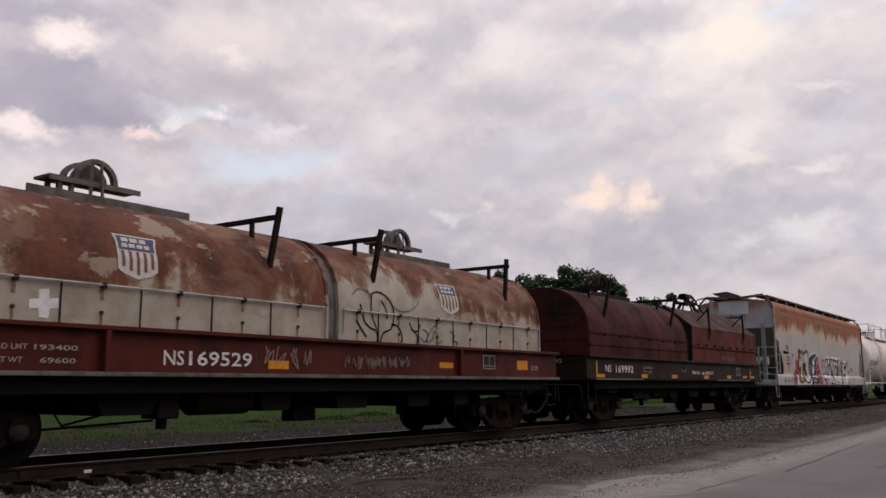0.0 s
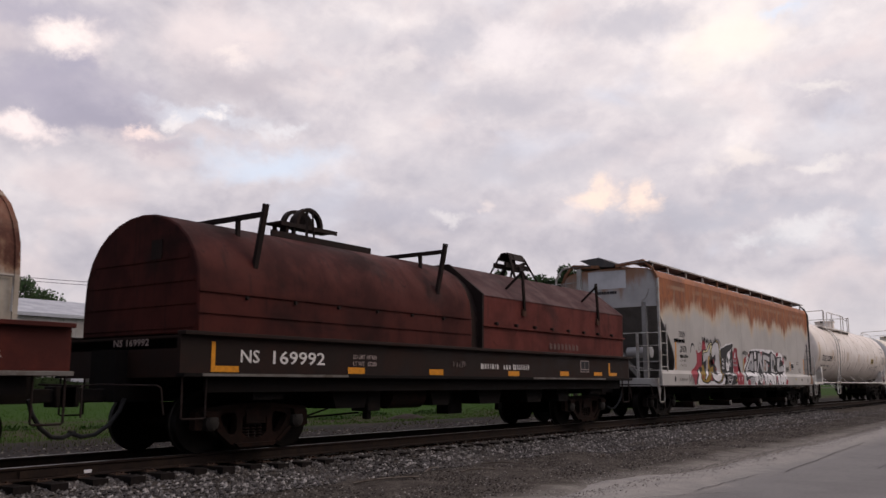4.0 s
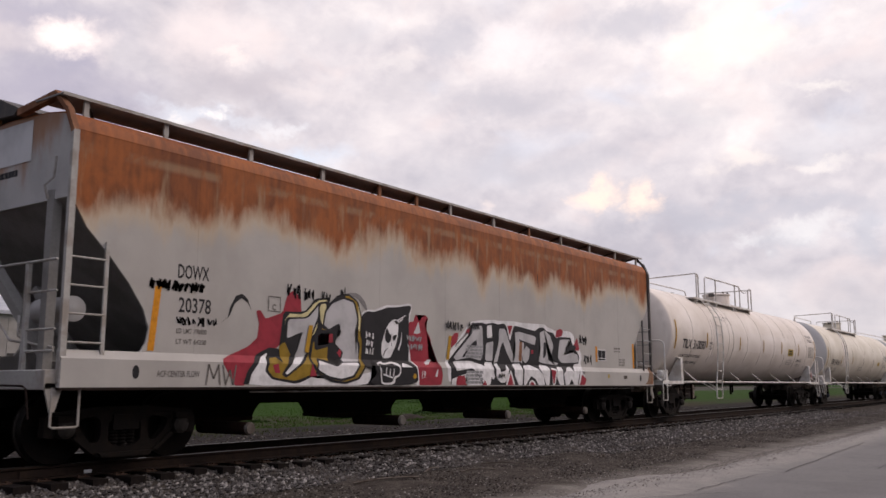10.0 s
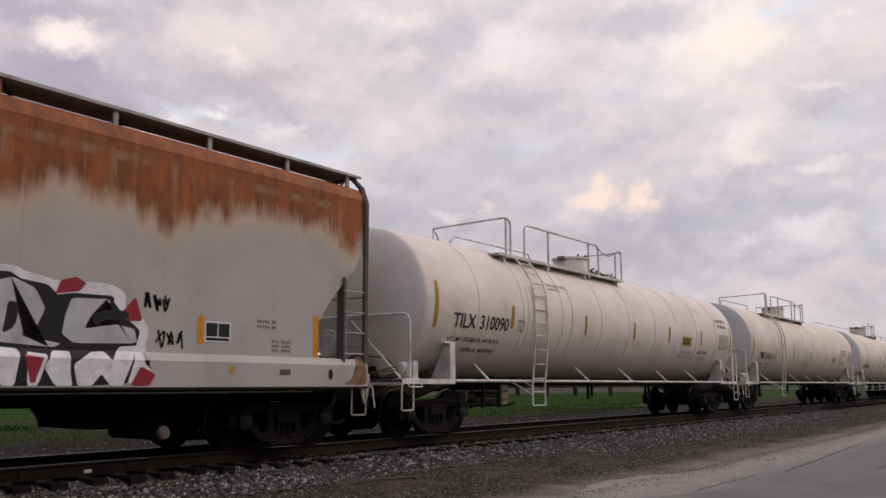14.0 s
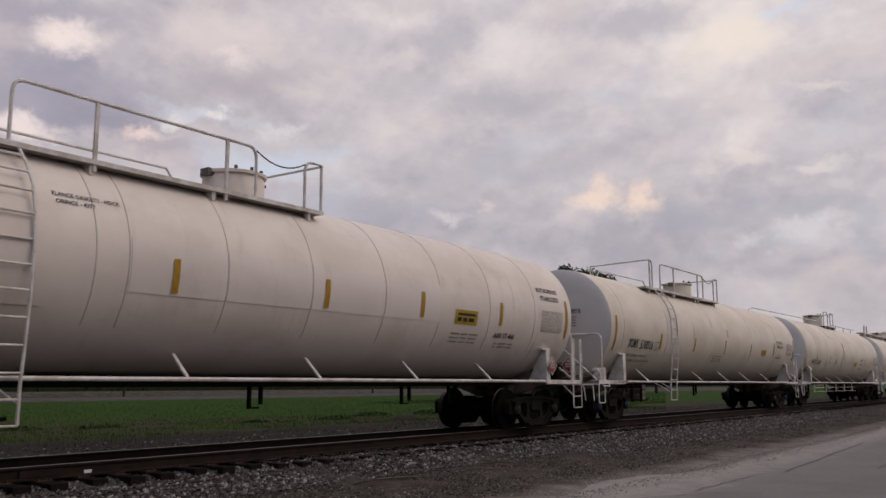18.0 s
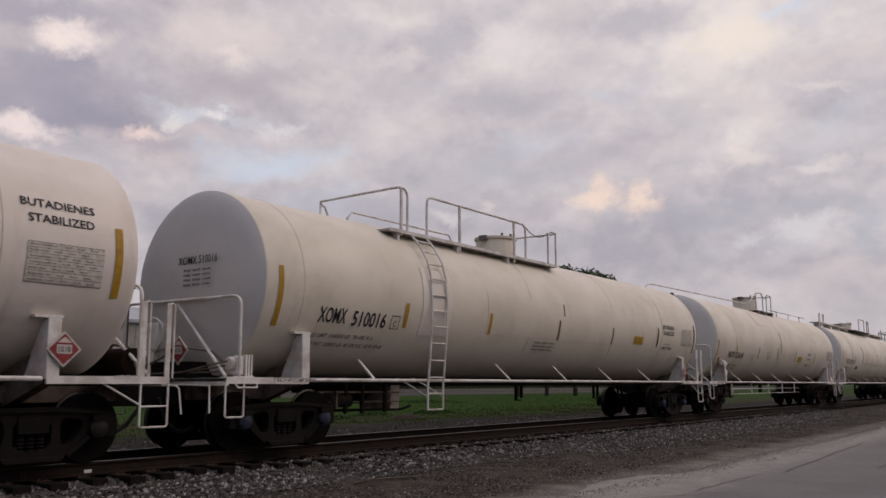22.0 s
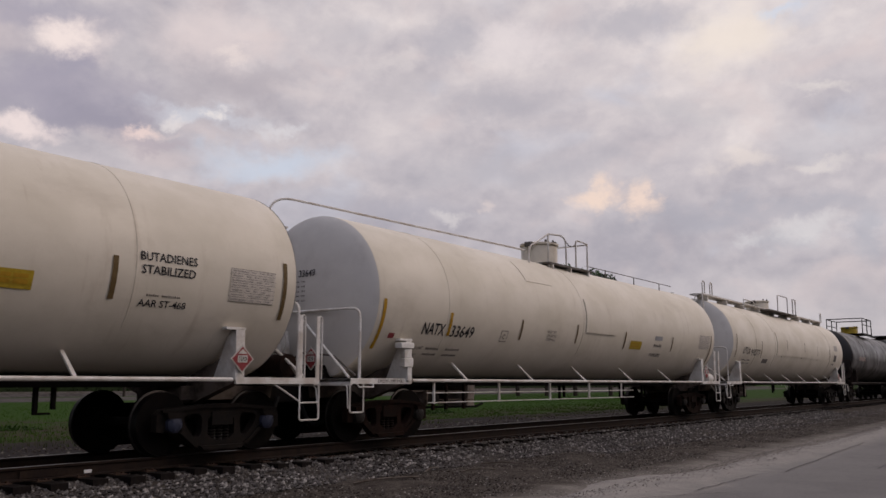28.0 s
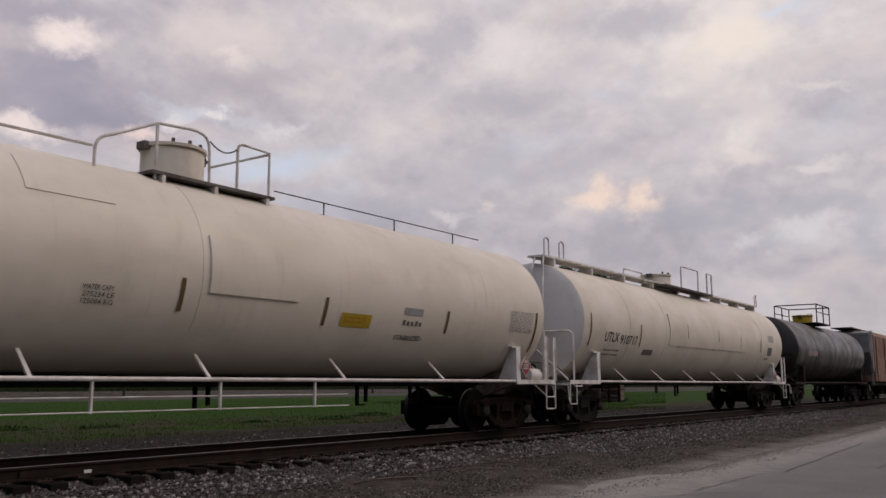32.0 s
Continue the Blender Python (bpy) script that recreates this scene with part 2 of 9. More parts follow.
def hood_rust():
    """Pale paint that has weathered away to brown rust over the crown, with scabs of paint left on it."""
    k = Mat("rusted_pale_paint", 0.75, 0.0, 0.15)
    x, z = k.axis(0), k.axis(2)
    n1 = k.noise(0.9, 4, 0.5, (1, 1, 1.1), 0.5)
    n2 = k.noise(3.2, 6, 0.6, (1, 1, 0.8), 0.4)
    n3 = k.noise(16.0, 5, 0.6)
    run = k.noise(2.6, 5, 0.55, (1.8, 1, 0.14))
    h = k.math("ADD", z, k.math("MULTIPLY", k.math("SUBTRACT", n1, 0.5), 2.3))
    h = k.math("ADD", h, k.math("MULTIPLY", k.math("SUBTRACT", n2, 0.5), 0.9))
    h = k.math("ADD", h, k.math("MULTIPLY", k.math("SUBTRACT", n3, 0.5), 0.22))
    h = k.math("ADD", h, k.math("MULTIPLY", k.math("SUBTRACT", run, 0.5), 0.8))
    h = k.math("ADD", h, k.math("ADD", k.step(x, -0.2, 0.3, 0.22, -0.42), k.step(x, 3.0, 4.6, 0.0, 0.55)))
    paint = k.mix(k.step(n2, 0.35, 0.7), (0.385, 0.35, 0.295), (0.30, 0.265, 0.215))
    paint = k.mix(k.step(run, 0.58, 0.78, 0.0, 0.55), paint, (0.24, 0.15, 0.09))
    tan = k.mix(k.step(n3, 0.35, 0.65), (0.24, 0.145, 0.095), (0.17, 0.09, 0.058))
    old = k.mix(k.step(k.noise(1.7, 6, 0.6, (1, 1, 0.6)), 0.36, 0.64), (0.135, 0.050, 0.030), (0.068, 0.026, 0.018))
    mist = k.step(k.noise(0.75, 6, 0.62, (1, 1, 1.5), 0.5), 0.48, 0.64, 0.0, 0.40)
    old = k.mix(mist, old, (0.31, 0.205, 0.145))
    old = k.mix(k.step(n3, 0.45, 0.75, 0.0, 0.35), old, (0.19, 0.085, 0.055))
    flank = k.step(z, 2.30, 2.33)
    c = k.mix(k.math("MULTIPLY", k.step(h, 2.22, 2.55), k.math("ADD", k.math("MULTIPLY", flank, 0.85), 0.12)), paint, tan)
    c = k.mix(k.math("MULTIPLY", k.step(h, 2.46, 2.74), k.math("ADD", k.math("MULTIPLY", flank, 0.9), 0.1)), c, old)
    scab = k.math("ADD", k.noise(1.5, 4, 0.5, (0.8, 1, 1.2), 0.3), k.math("MULTIPLY", k.math("SUBTRACT", n3, 0.5), 0.16))
    scab = k.math("ADD", scab, k.math("MULTIPLY", k.math("SUBTRACT", n2, 0.5), 0.2))
    c = k.mix(k.step(scab, 0.60, 0.645, 0.0, 0.7), c, (0.33, 0.27, 0.205))
    k.bump(k.noise(40, 4), 0.2, 0.01)
    return k.done(c)


def hood_paint(name, fresh, dull, soot):
    """Old red paint: dull blotches, soot that has settled in patches, thin runs and a few bare scratches."""
    k = Mat(name, 0.68, 0.0, 0.07)
    blot, cloud = k.noise(1.3, 6, 0.62, (1, 1, 0.8), 0.4), k.noise(0.55, 5, 0.6, (1, 1, 1.2), 0.3)
    run = k.noise(5.0, 5, 0.55, (1.4, 1, 0.10), 0.2)
    c = k.mix(k.step(blot, 0.36, 0.66), fresh, dull)
    c = k.mix(k.step(cloud, 0.50, 0.66, 0.0, 0.75), c, soot)
    c = k.mix(k.step(run, 0.54, 0.72, 0.0, 0.55), c, soot)
    c = k.mix(k.step(k.noise(3.2, 6, 0.7, (1, 1, 0.6), 0.8), 0.60, 0.70, 0.0, 0.6), c, tuple(0.6 * q for q in soot))
    c = k.mix(k.step(k.noise(7.0, 5, 0.7, (0.5, 1, 2.0), 0.6), 0.70, 0.75, 0.0, 0.5), c, tuple(min(1.0, 2.2 * q + 0.02) for q in fresh))
    k.bump(k.noise(30, 4), 0.12, 0.01)
    return k.done(c, k.step(blot, 0.3, 0.7, 0.58, 0.82))


def hopper_grey():
    """Light grey paint with orange rust running down from the roof edge."""
    k = Mat("grey_paint_with_rust_runs", 0.62, 0.0, 0.3)
    z = k.axis(2)
    wide = k.noise(0.50, 3, 0.5, (1, 1, 0.12))
    run = k.noise(1.5, 4, 0.55, (1.0, 1, 0.30), 0.5)
    hair = k.noise(11.0, 4, 0.55, (1.0, 1, 0.045), 0.1)
    fine = k.noise(7, 6, 0.65, (1, 1, 0.4))
    off = lambda n, a: k.math("MULTIPLY", k.math("SUBTRACT", n, 0.5), a)
    h = k.math("ADD", k.math("ADD", z, off(run, 1.25)), k.math("ADD", off(wide, 1.5), k.math("ADD", off(fine, 0.36), off(hair, 0.13))))
    rust = k.step(h, 3.30, 3.74)
    halo = k.step(h, 3.02, 3.50, 0.0, 0.6)
    grey = k.mix(k.step(k.noise(1.1, 6), 0.35, 0.7), (0.42, 0.402, 0.378), (0.36, 0.345, 0.325))
    grey = k.mix(k.step(k.noise(0.6, 5, 0.6, (1, 1, 0.3)), 0.48, 0.72, 0.0, 0.35), grey, (0.31, 0.288, 0.265))
    grey = k.mix(k.step(k.noise(60, 3), 0.5, 0.8, 0.0, 0.12), grey, (0.25, 0.23, 0.2))
    patch = k.noise(1.6, 6, 0.65, (1, 1, 0.55), 0.7)
    tone = k.math("ADD", k.math("MULTIPLY", fine, 0.3), k.math("ADD", k.math("MULTIPLY", patch, 0.5), k.math("MULTIPLY", hair, 0.2)))
    orange = k.mix(k.step(tone, 0.38, 0.62), (0.290, 0.082, 0.015), (0.135, 0.037, 0.010))
    # paint that still clings below the seam, in pale runs
    wash = k.math("MULTIPLY", k.step(k.math("ADD", k.math("MULTIPLY", k.noise(3.0, 5, 0.6, (1, 1, 0.16), 0.4), 0.7), k.math("MULTIPLY", hair, 0.3)), 0.53, 0.66), k.step(z, 4.22, 3.85, 0.0, 0.38))
    orange = k.mix(wash, orange, (0.45, 0.33, 0.20))
    seam = k.math("MULTIPLY", k.step(k.math("ABSOLUTE", k.math("SUBTRACT", z, 4.02)), 0.10, 0.02), k.step(patch, 0.42, 0.6, 0.0, 0.4))
    orange = k.mix(seam, orange, (0.36, 0.25, 0.15))
    c = k.mix(halo, grey, (0.52, 0.37, 0.215))
    c = k.mix(rust, c, orange)
    k.bump(k.noise(2.5, 4), 0.08, 0.03)
    return k.done(c)


def hopper_end_grey():
    k = Mat("grey_end_paint", 0.65)
    z = k.axis(2)
    n = k.noise(1.4, 6, 0.6)
    h = k.math("ADD", z, k.math("MULTIPLY", k.math("SUBTRACT", k.noise(1.2, 6, 0.6, (1, 1.4, 0.5)), 0.5), 3.0))
    c = k.mix(k.step(n, 0.35, 0.7), (0.42, 0.41, 0.40), (0.33, 0.325, 0.32))
    c = k.mix(k.step(h, 3.75, 4.6, 0.0, 0.85), c, (0.27, 0.12, 0.05))
    return k.done(c)


M = {
    "hood_rust": hood_rust(),
    "hood_red": hood_paint("red_brown_hood_paint", (0.060, 0.0145, 0.0115), (0.034, 0.0115, 0.0102), (0.017, 0.0085, 0.0080)),
    "hood_red_top": hood_paint("brown_dusty_hood_paint", (0.070, 0.034, 0.033), (0.052, 0.026, 0.026), (0.034, 0.019, 0.019)),
    "hood_bright": hood_paint("weathered_red_hood_paint", (0.118, 0.029, 0.023), (0.078, 0.023, 0.020), (0.038, 0.015, 0.014)),
    "sill_red": worn("red_oxide_paint", (0.080, 0.015, 0.010), (0.045, 0.011, 0.009), 0.6, scale=1.6),
    "sill_black": worn("black_sill_paint", (0.014, 0.008, 0.0065), (0.024, 0.012, 0.009), 0.65, scale=1.5),
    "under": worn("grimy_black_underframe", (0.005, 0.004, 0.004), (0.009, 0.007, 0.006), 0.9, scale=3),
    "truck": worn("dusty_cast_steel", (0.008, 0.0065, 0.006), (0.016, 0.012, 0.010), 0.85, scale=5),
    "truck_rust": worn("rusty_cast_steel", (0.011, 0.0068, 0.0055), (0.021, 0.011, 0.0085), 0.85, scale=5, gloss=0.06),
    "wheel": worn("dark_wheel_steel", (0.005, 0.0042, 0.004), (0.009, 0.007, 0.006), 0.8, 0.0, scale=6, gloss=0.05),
    "tread": plain("polished_wheel_tread", (0.045, 0.042, 0.04), 0.45, 1.0),
    "cap": plain("blue_grey_bearing_cap", (0.030, 0.035, 0.060), 0.6, 0.0),
    "cap_dark": plain("dark_bearing_cap", (0.022, 0.019, 0.017), 0.7, 0.0),
    "hopper": hopper_grey(),
    "hopper_end": hopper_end_grey(),
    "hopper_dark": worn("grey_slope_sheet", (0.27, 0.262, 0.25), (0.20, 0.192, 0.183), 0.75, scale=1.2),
    "grey_rail": worn("grey_painted_bar", (0.40, 0.39, 0.37), (0.28, 0.25, 0.22), 0.6, scale=3),
    "walk_grating": worn("pale_walkway_steel", (0.40, 0.37, 0.345), (0.30, 0.275, 0.255), 0.7, scale=4),
    "rust_bar": worn("rusty_roof_bar", (0.26, 0.13, 0.075), (0.16, 0.075, 0.045), 0.8, scale=3),
    # paler copy of walk: light through the grating is put into the colour
    "walk_lit_under": worn("roof_walk_lit_below", (0.25, 0.245, 0.25), (0.32, 0.31, 0.305), 0.75, scale=3),
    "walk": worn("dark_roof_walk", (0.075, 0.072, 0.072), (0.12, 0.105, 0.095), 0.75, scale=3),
    "patch": plain("pale_repaint_patch", (0.56, 0.56, 0.57), 0.6, scale=1.5),
    "white_a": tank_white("white_tank_paint", (0.71, 0.645, 0.585), (0.63, 0.565, 0.505), (0.43, 0.36, 0.30)),
    "white_b": tank_white("cream_tank_paint", (0.655, 0.60, 0.51), (0.58, 0.53, 0.44), (0.42, 0.355, 0.275)),
    "white_bar": worn("white_painted_bar", (0.70, 0.68, 0.65), (0.50, 0.45, 0.40), 0.6, scale=3),
    "fresh": tank_white("paler_tank_patch", (0.72, 0.66, 0.61), (0.66, 0.60, 0.55), (0.50, 0.44, 0.38)),
    "black_tank": worn("glossy_black_tank", (0.010, 0.008, 0.009), (0.015, 0.012, 0.012), 0.38, scale=1.2, gloss=0.4, bump=0.03),
    "brown_hopper": worn("brown_hopper_side", (0.24, 0.15, 0.11), (0.17, 0.10, 0.075), 0.75, scale=1.5),
    "conc_grey": worn("mid_grey_hopper_end", (0.20, 0.20, 0.20), (0.14, 0.14, 0.14), 0.7, scale=1.5),
    "ink": plain("black_lettering", (0.025, 0.024, 0.028), 0.6),
    "faint_ink": plain("faded_lettering", (0.15, 0.135, 0.125), 0.7),
    "pale_ink": plain("thin_pale_spray", (0.33, 0.25, 0.22), 0.7),
    "old_rust": worn("thin_rust_streak", (0.19, 0.105, 0.068), (0.27, 0.19, 0.13), 0.8, scale=9),
    "bar_rust": worn("dark_rusted_steel", (0.085, 0.042, 0.028), (0.045, 0.024, 0.018), 0.8, scale=6),
    "ghost_ink": plain("almost_worn_away_lettering", (0.14, 0.085, 0.075), 0.7),
    "white_ink": plain("white_lettering", (0.66, 0.64, 0.62), 0.65),
    "dim_ink": plain("worn_white_lettering", (0.34, 0.27, 0.25), 0.7),
    "olive": plain("weathered_brown_reflector", (0.13, 0.085, 0.035), 0.6),
    "dusty_plate": worn("dusty_beige_plate", (0.30, 0.255, 0.225), (0.19, 0.155, 0.135), 0.85, scale=3),
    "spray_haze": plain("thin_black_spray", (0.21, 0.20, 0.20), 0.7),
    # darker and browner than white_bar, for saddles, pads, pipes and rods
    "dull_brown": worn("dull_brown_steel", (0.15, 0.12, 0.10), (0.055, 0.042, 0.035), 0.85, scale=3),
    "seam": worn("dark_seam_sealant", (0.55, 0.50, 0.455), (0.45, 0.405, 0.37), 0.7, scale=5),
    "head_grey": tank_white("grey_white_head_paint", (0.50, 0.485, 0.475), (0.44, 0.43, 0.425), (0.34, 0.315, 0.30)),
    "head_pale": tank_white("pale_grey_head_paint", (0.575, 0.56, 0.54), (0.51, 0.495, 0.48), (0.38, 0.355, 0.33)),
    "yellow": plain("ochre_reflector", (0.42, 0.235, 0.02), 0.5),
    "orange": plain("orange_reflector", (0.62, 0.25, 0.015), 0.5),
    "sign_yellow": plain("yellow_sign", (0.43, 0.30, 0.03), 0.5),
    "sign_red": plain("placard_red", (0.26, 0.045, 0.05), 0.6),
    "shield_blue": plain("shield_blue", (0.075, 0.085, 0.155), 0.65),
    "shield_white": plain("shield_white", (0.55, 0.52, 0.48), 0.65),
    "shield_red": plain("shield_stripe", (0.17, 0.085, 0.065), 0.65),
    "paint_red": plain("spray_red", (0.30, 0.028, 0.045), 0.6, scale=6),
    "paint_gold": plain("spray_gold", (0.27, 0.17, 0.020), 0.6, scale=6),
    "paint_white": plain("spray_white", (0.72, 0.71, 0.72), 0.6, scale=6),
    "paint_grey": plain("spray_grey", (0.30, 0.30, 0.31), 0.6, scale=4),
    "stencil_field": plain("pale_stencil_field", (0.60, 0.55, 0.49), 0.6),
    "stencil_dark": plain("grey_stencil_print", (0.27, 0.25, 0.235), 0.6),
    "stencil": plain("faded_stencil", (0.40, 0.375, 0.345), 0.6),
    "paint_silver": plain("spray_silver", (0.46, 0.45, 0.46), 0.5, scale=3),
    "paint_cream": plain("spray_cream", (0.62, 0.55, 0.30), 0.6, scale=5),
    "paint_black": plain("spray_black", (0.018, 0.017, 0.020), 0.6, scale=6),
    "bar_steel": worn("weathered_grey_steel", (0.14, 0.13, 0.12), (0.085, 0.068, 0.058), 0.7, scale=4),
    "bar_dark": worn("dark_brown_steel", (0.014, 0.009, 0.008), (0.024, 0.015, 0.013), 0.75, scale=4),
    "hose": plain("black_rubber_hose", (0.020, 0.020, 0.021), 0.7),
    "rail_web": worn("brown_rail_web", (0.018, 0.012, 0.010), (0.030, 0.020, 0.015), 0.85, scale=4),
    "rail_head": plain("worn_rail_head", (0.14, 0.13, 0.13), 0.42, 1.0),
}


# ---- mesh tools ----
class Shape:
    """Collects corners and faces for one mesh."""

    def __init__(self):
        self.v, self.f = [], []

    def add(self, verts, faces):
        o = len(self.v)
        self.v += [tuple(q) for q in verts]
        self.f += [tuple(o + i for i in q) for q in faces]
        return self

    def box(self, x0, x1, y0, y1, z0, z1):
        v = [(x, y, z) for z in (z0, z1) for y in (y0, y1) for x in (x0, x1)]
        return self.add(v, [(0, 2, 3, 1), (4, 5, 7, 6), (0, 1, 5, 4), (2, 6, 7, 3), (0, 4, 6, 2), (1, 3, 7, 5)])

    def slab(self, outline, lo, hi, place):
        """A flat outline (a, b), given thickness from lo to hi; place(a, b, d) gives the point in space."""
        n = len(outline)
        v = [place(a, b, lo) for a, b in outline] + [place(a, b, hi) for a, b in outline]
        f = [tuple(range(n))[::-1], tuple(range(n, 2 * n))]
        f += [(i, (i + 1) % n, n + (i + 1) % n, n + i) for i in range(n)]
        return self.add(v, f)

    def along_x(self, outline, x0, x1):
        return self.slab(outline, x0, x1, lambda a, b, d: (d, a, b))

    def along_y(self, outline, y0, y1):
        return self.slab(outline, y0, y1, lambda a, b, d: (a, d, b))

    def pipe(self, points, r, n=6, closed=False):
        P = [Vector(q) for q in points]
        rings = []
        side = None
        for i, q in enumerate(P):
            d = (P[min(i + 1, len(P) - 1)] - P[max(i - 1, 0)]).normalized()
            if side is None:
                side = d.orthogonal().normalized()
            side = (side - d * side.dot(d)).normalized()
            up = d.cross(side)
            rings.append([q + (side * math.cos(2 * math.pi * k / n) + up * math.sin(2 * math.pi * k / n)) * r for k in range(n)])
        v = [q for ring in rings for q in ring]
        f = [(i * n + k, i * n + (k + 1) % n, (i + 1) * n + (k + 1) % n, (i + 1) * n + k) for i in range(len(P) - 1) for k in range(n)]
        f += [tuple(range(n))[::-1], tuple(range((len(P) - 1) * n, len(P) * n))]
        return self.add(v, f)

    def beam(self, a, b, w, h=None):
        """A square bar from a to b."""
        a, b = Vector(a), Vector(b)
        d = (b - a).normalized()
        s = d.cross(Vector((0, 0, 1)))
        s = (s if s.length > 0.05 else Vector((1, 0, 0))).normalized()
        u = s.cross(d)
        h = h or w
        v = [q + s * i * w / 2 + u * j * h / 2 for q in (a, b) for i, j in ((-1, -1), (1, -1), (1, 1), (-1, 1))]
        return self.add(v, [(3, 2, 1, 0), (4, 5, 6, 7), (0, 1, 5, 4), (1, 2, 6, 5), (2, 3, 7, 6), (3, 0, 4, 7)])

    def lathe(self, profile, y=0.0, z=0.0, n=32, axis="x", x=0.0):
        """Turns (along, radius) about an axis through (x, y, z)."""
        v, f = [], []
        for a, r in profile:
            for k in range(n):
                c, s = r * math.cos(2 * math.pi * k / n), r * math.sin(2 * math.pi * k / n)
                v.append((a, y + c, z + s) if axis == "x" else (x + c, a, z + s) if axis == "y" else (x + c, y + s, a))
        m = len(profile)
        for i in range(m - 1):
            for k in range(n):
                f.append((i * n + k, i * n + (k + 1) % n, (i + 1) * n + (k + 1) % n, (i + 1) * n + k))
        f += [tuple(range(n))[::-1], tuple(range((m - 1) * n, m * n))]
        return self.add(v, f)

    def mesh(self, name, mat, smooth=35):
        me = bpy.data.meshes.new(name)
        me.from_pydata(self.v, [], self.f)
        bm = bmesh.new()
        bm.from_mesh(me)
        bmesh.ops.recalc_face_normals(bm, faces=bm.faces)
        bm.to_mesh(me)
        bm.free()
        me.materials.append(mat)
        if smooth:
            me.shade_smooth()
            me.set_sharp_from_angle(angle=radians(smooth))
        return me


def part(name, shape, mat, parent, label="", bevel=0.0, smooth=35):
    ob = new(name, shape.mesh(name, M[mat], smooth))
    ob.parent = parent
    if label:
        ob["label"] = label
    if bevel:
        b = ob.modifiers.new("edge", "BEVEL")
        b.width, b.segments, b.limit_method = bevel, 2, "ANGLE"
    return ob


def root(name, label, category, group="", kind=""):
    return tagged(new(name), label, category, group, kind)


def text_outline(text, height, width=None, shear=0.0):
    """Corners and faces of a word, its capitals `height` tall, from (0, 0), fitted to `width`."""
    cu = bpy.data.curves.new("word", "FONT")
    cu.body, cu.size, cu.resolution_u, cu.shear = text, 1.0, 2, shear
    cu.offset = 0.012
    ob = bpy.data.objects.new("word", cu)
    scene.collection.objects.link(ob)
    me = bpy.data.meshes.new_from_object(ob.evaluated_get(bpy.context.evaluated_depsgraph_get()))
    bpy.data.objects.remove(ob)
    if height >= 0.11:
        bm = bmesh.new()
        bm.from_mesh(me)
        for k in range(1, 7):
            bmesh.ops.bisect_plane(bm, geom=bm.verts[:] + bm.edges[:] + bm.faces[:], plane_co=(0, 0.1 * k, 0), plane_no=(0, 1, 0))
        bm.to_mesh(me)
        bm.free()
    v = [q.co.copy() for q in me.vertices]
    f = [tuple(p.vertices) for p in me.polygons]
    bpy.data.meshes.remove(me)
    x0, x1 = min(q.x for q in v), max(q.x for q in v)
    y0, y1 = min(q.y for q in v), max(q.y for q in v)
    k = height / 0.70
    w = (width or (x1 - x0) * k) / (x1 - x0)
    return [((q.x - x0) * w, q.y * k) for q in v], f


def islands(count, faces):
    """Groups of faces that hang together."""
    up = list(range(count))

    def find(a):
        while up[a] != a:
            up[a] = up[up[a]]
            a = up[a]
        return a
    for f in faces:
        for q in f[1:]:
            up[find(q)] = find(f[0])
    out = {}
    for f in faces:
        out.setdefault(find(f[0]), []).append(f)
    return out.values()


def lettering(text, parent, mat, place, height, width=None, name="lettering", label="", shear=0.0):
    """Painted characters: large ones are parts of their own, small print is one."""
    pts, f = text_outline(text, height, width, shear)
    co = [place(a, b) for a, b in pts]
    groups = list(islands(len(co), f)) if height >= 0.11 else [f]
    for g in groups:
        used = sorted({q for p in g for q in p})
        at = {q: k for k, q in enumerate(used)}
        me = bpy.data.meshes.new(name)
        me.from_pydata([co[q] for q in used], [], [tuple(at[q] for q in p) for p in g])
        me.materials.append(M[mat])
        ob = new("painted_letter" if len(groups) > 1 else name, me)
        ob.parent = parent
        if label:
            ob["label"] = label
        if len(groups) == 1 and len(text) > 1:
            tagged(ob, kind="stuff")
    return ob


def flat_side(x, y, z):
    """On the side that faces -y: words run towards +x."""
    return lambda a, b: (x + a, y, z + b)


def round_side(x, z, R, zc, proud=0.005):
    """On the shell of a tank: the height follows the curve."""
    t0 = math.asin((z - zc) / R)
    return lambda a, b, d=0.0: (x + a, -(R + proud + d) * math.cos(t0 + b / R), zc + (R + proud + d) * math.sin(t0 + b / R))


def sticker(name, parent, mat, place, w, h, label="", rows=6, thick=0.004):
    """A thin plate on a flat or curved side, w long and h high."""
    s = Shape()
    for i in range(rows):
        b0, b1 = h * i / rows, h * (i + 1) / rows
        s.add([place(0, b0), place(w, b0), place(w, b1), place(0, b1)], [(0, 1, 2, 3)])
    me = bpy.data.meshes.new(name)
    me.from_pydata(s.v, [], s.f)
    me.materials.append(M[mat])
    ob = new(name, me)
    ob.parent = parent
    if label:
        ob["label"] = label
    return ob


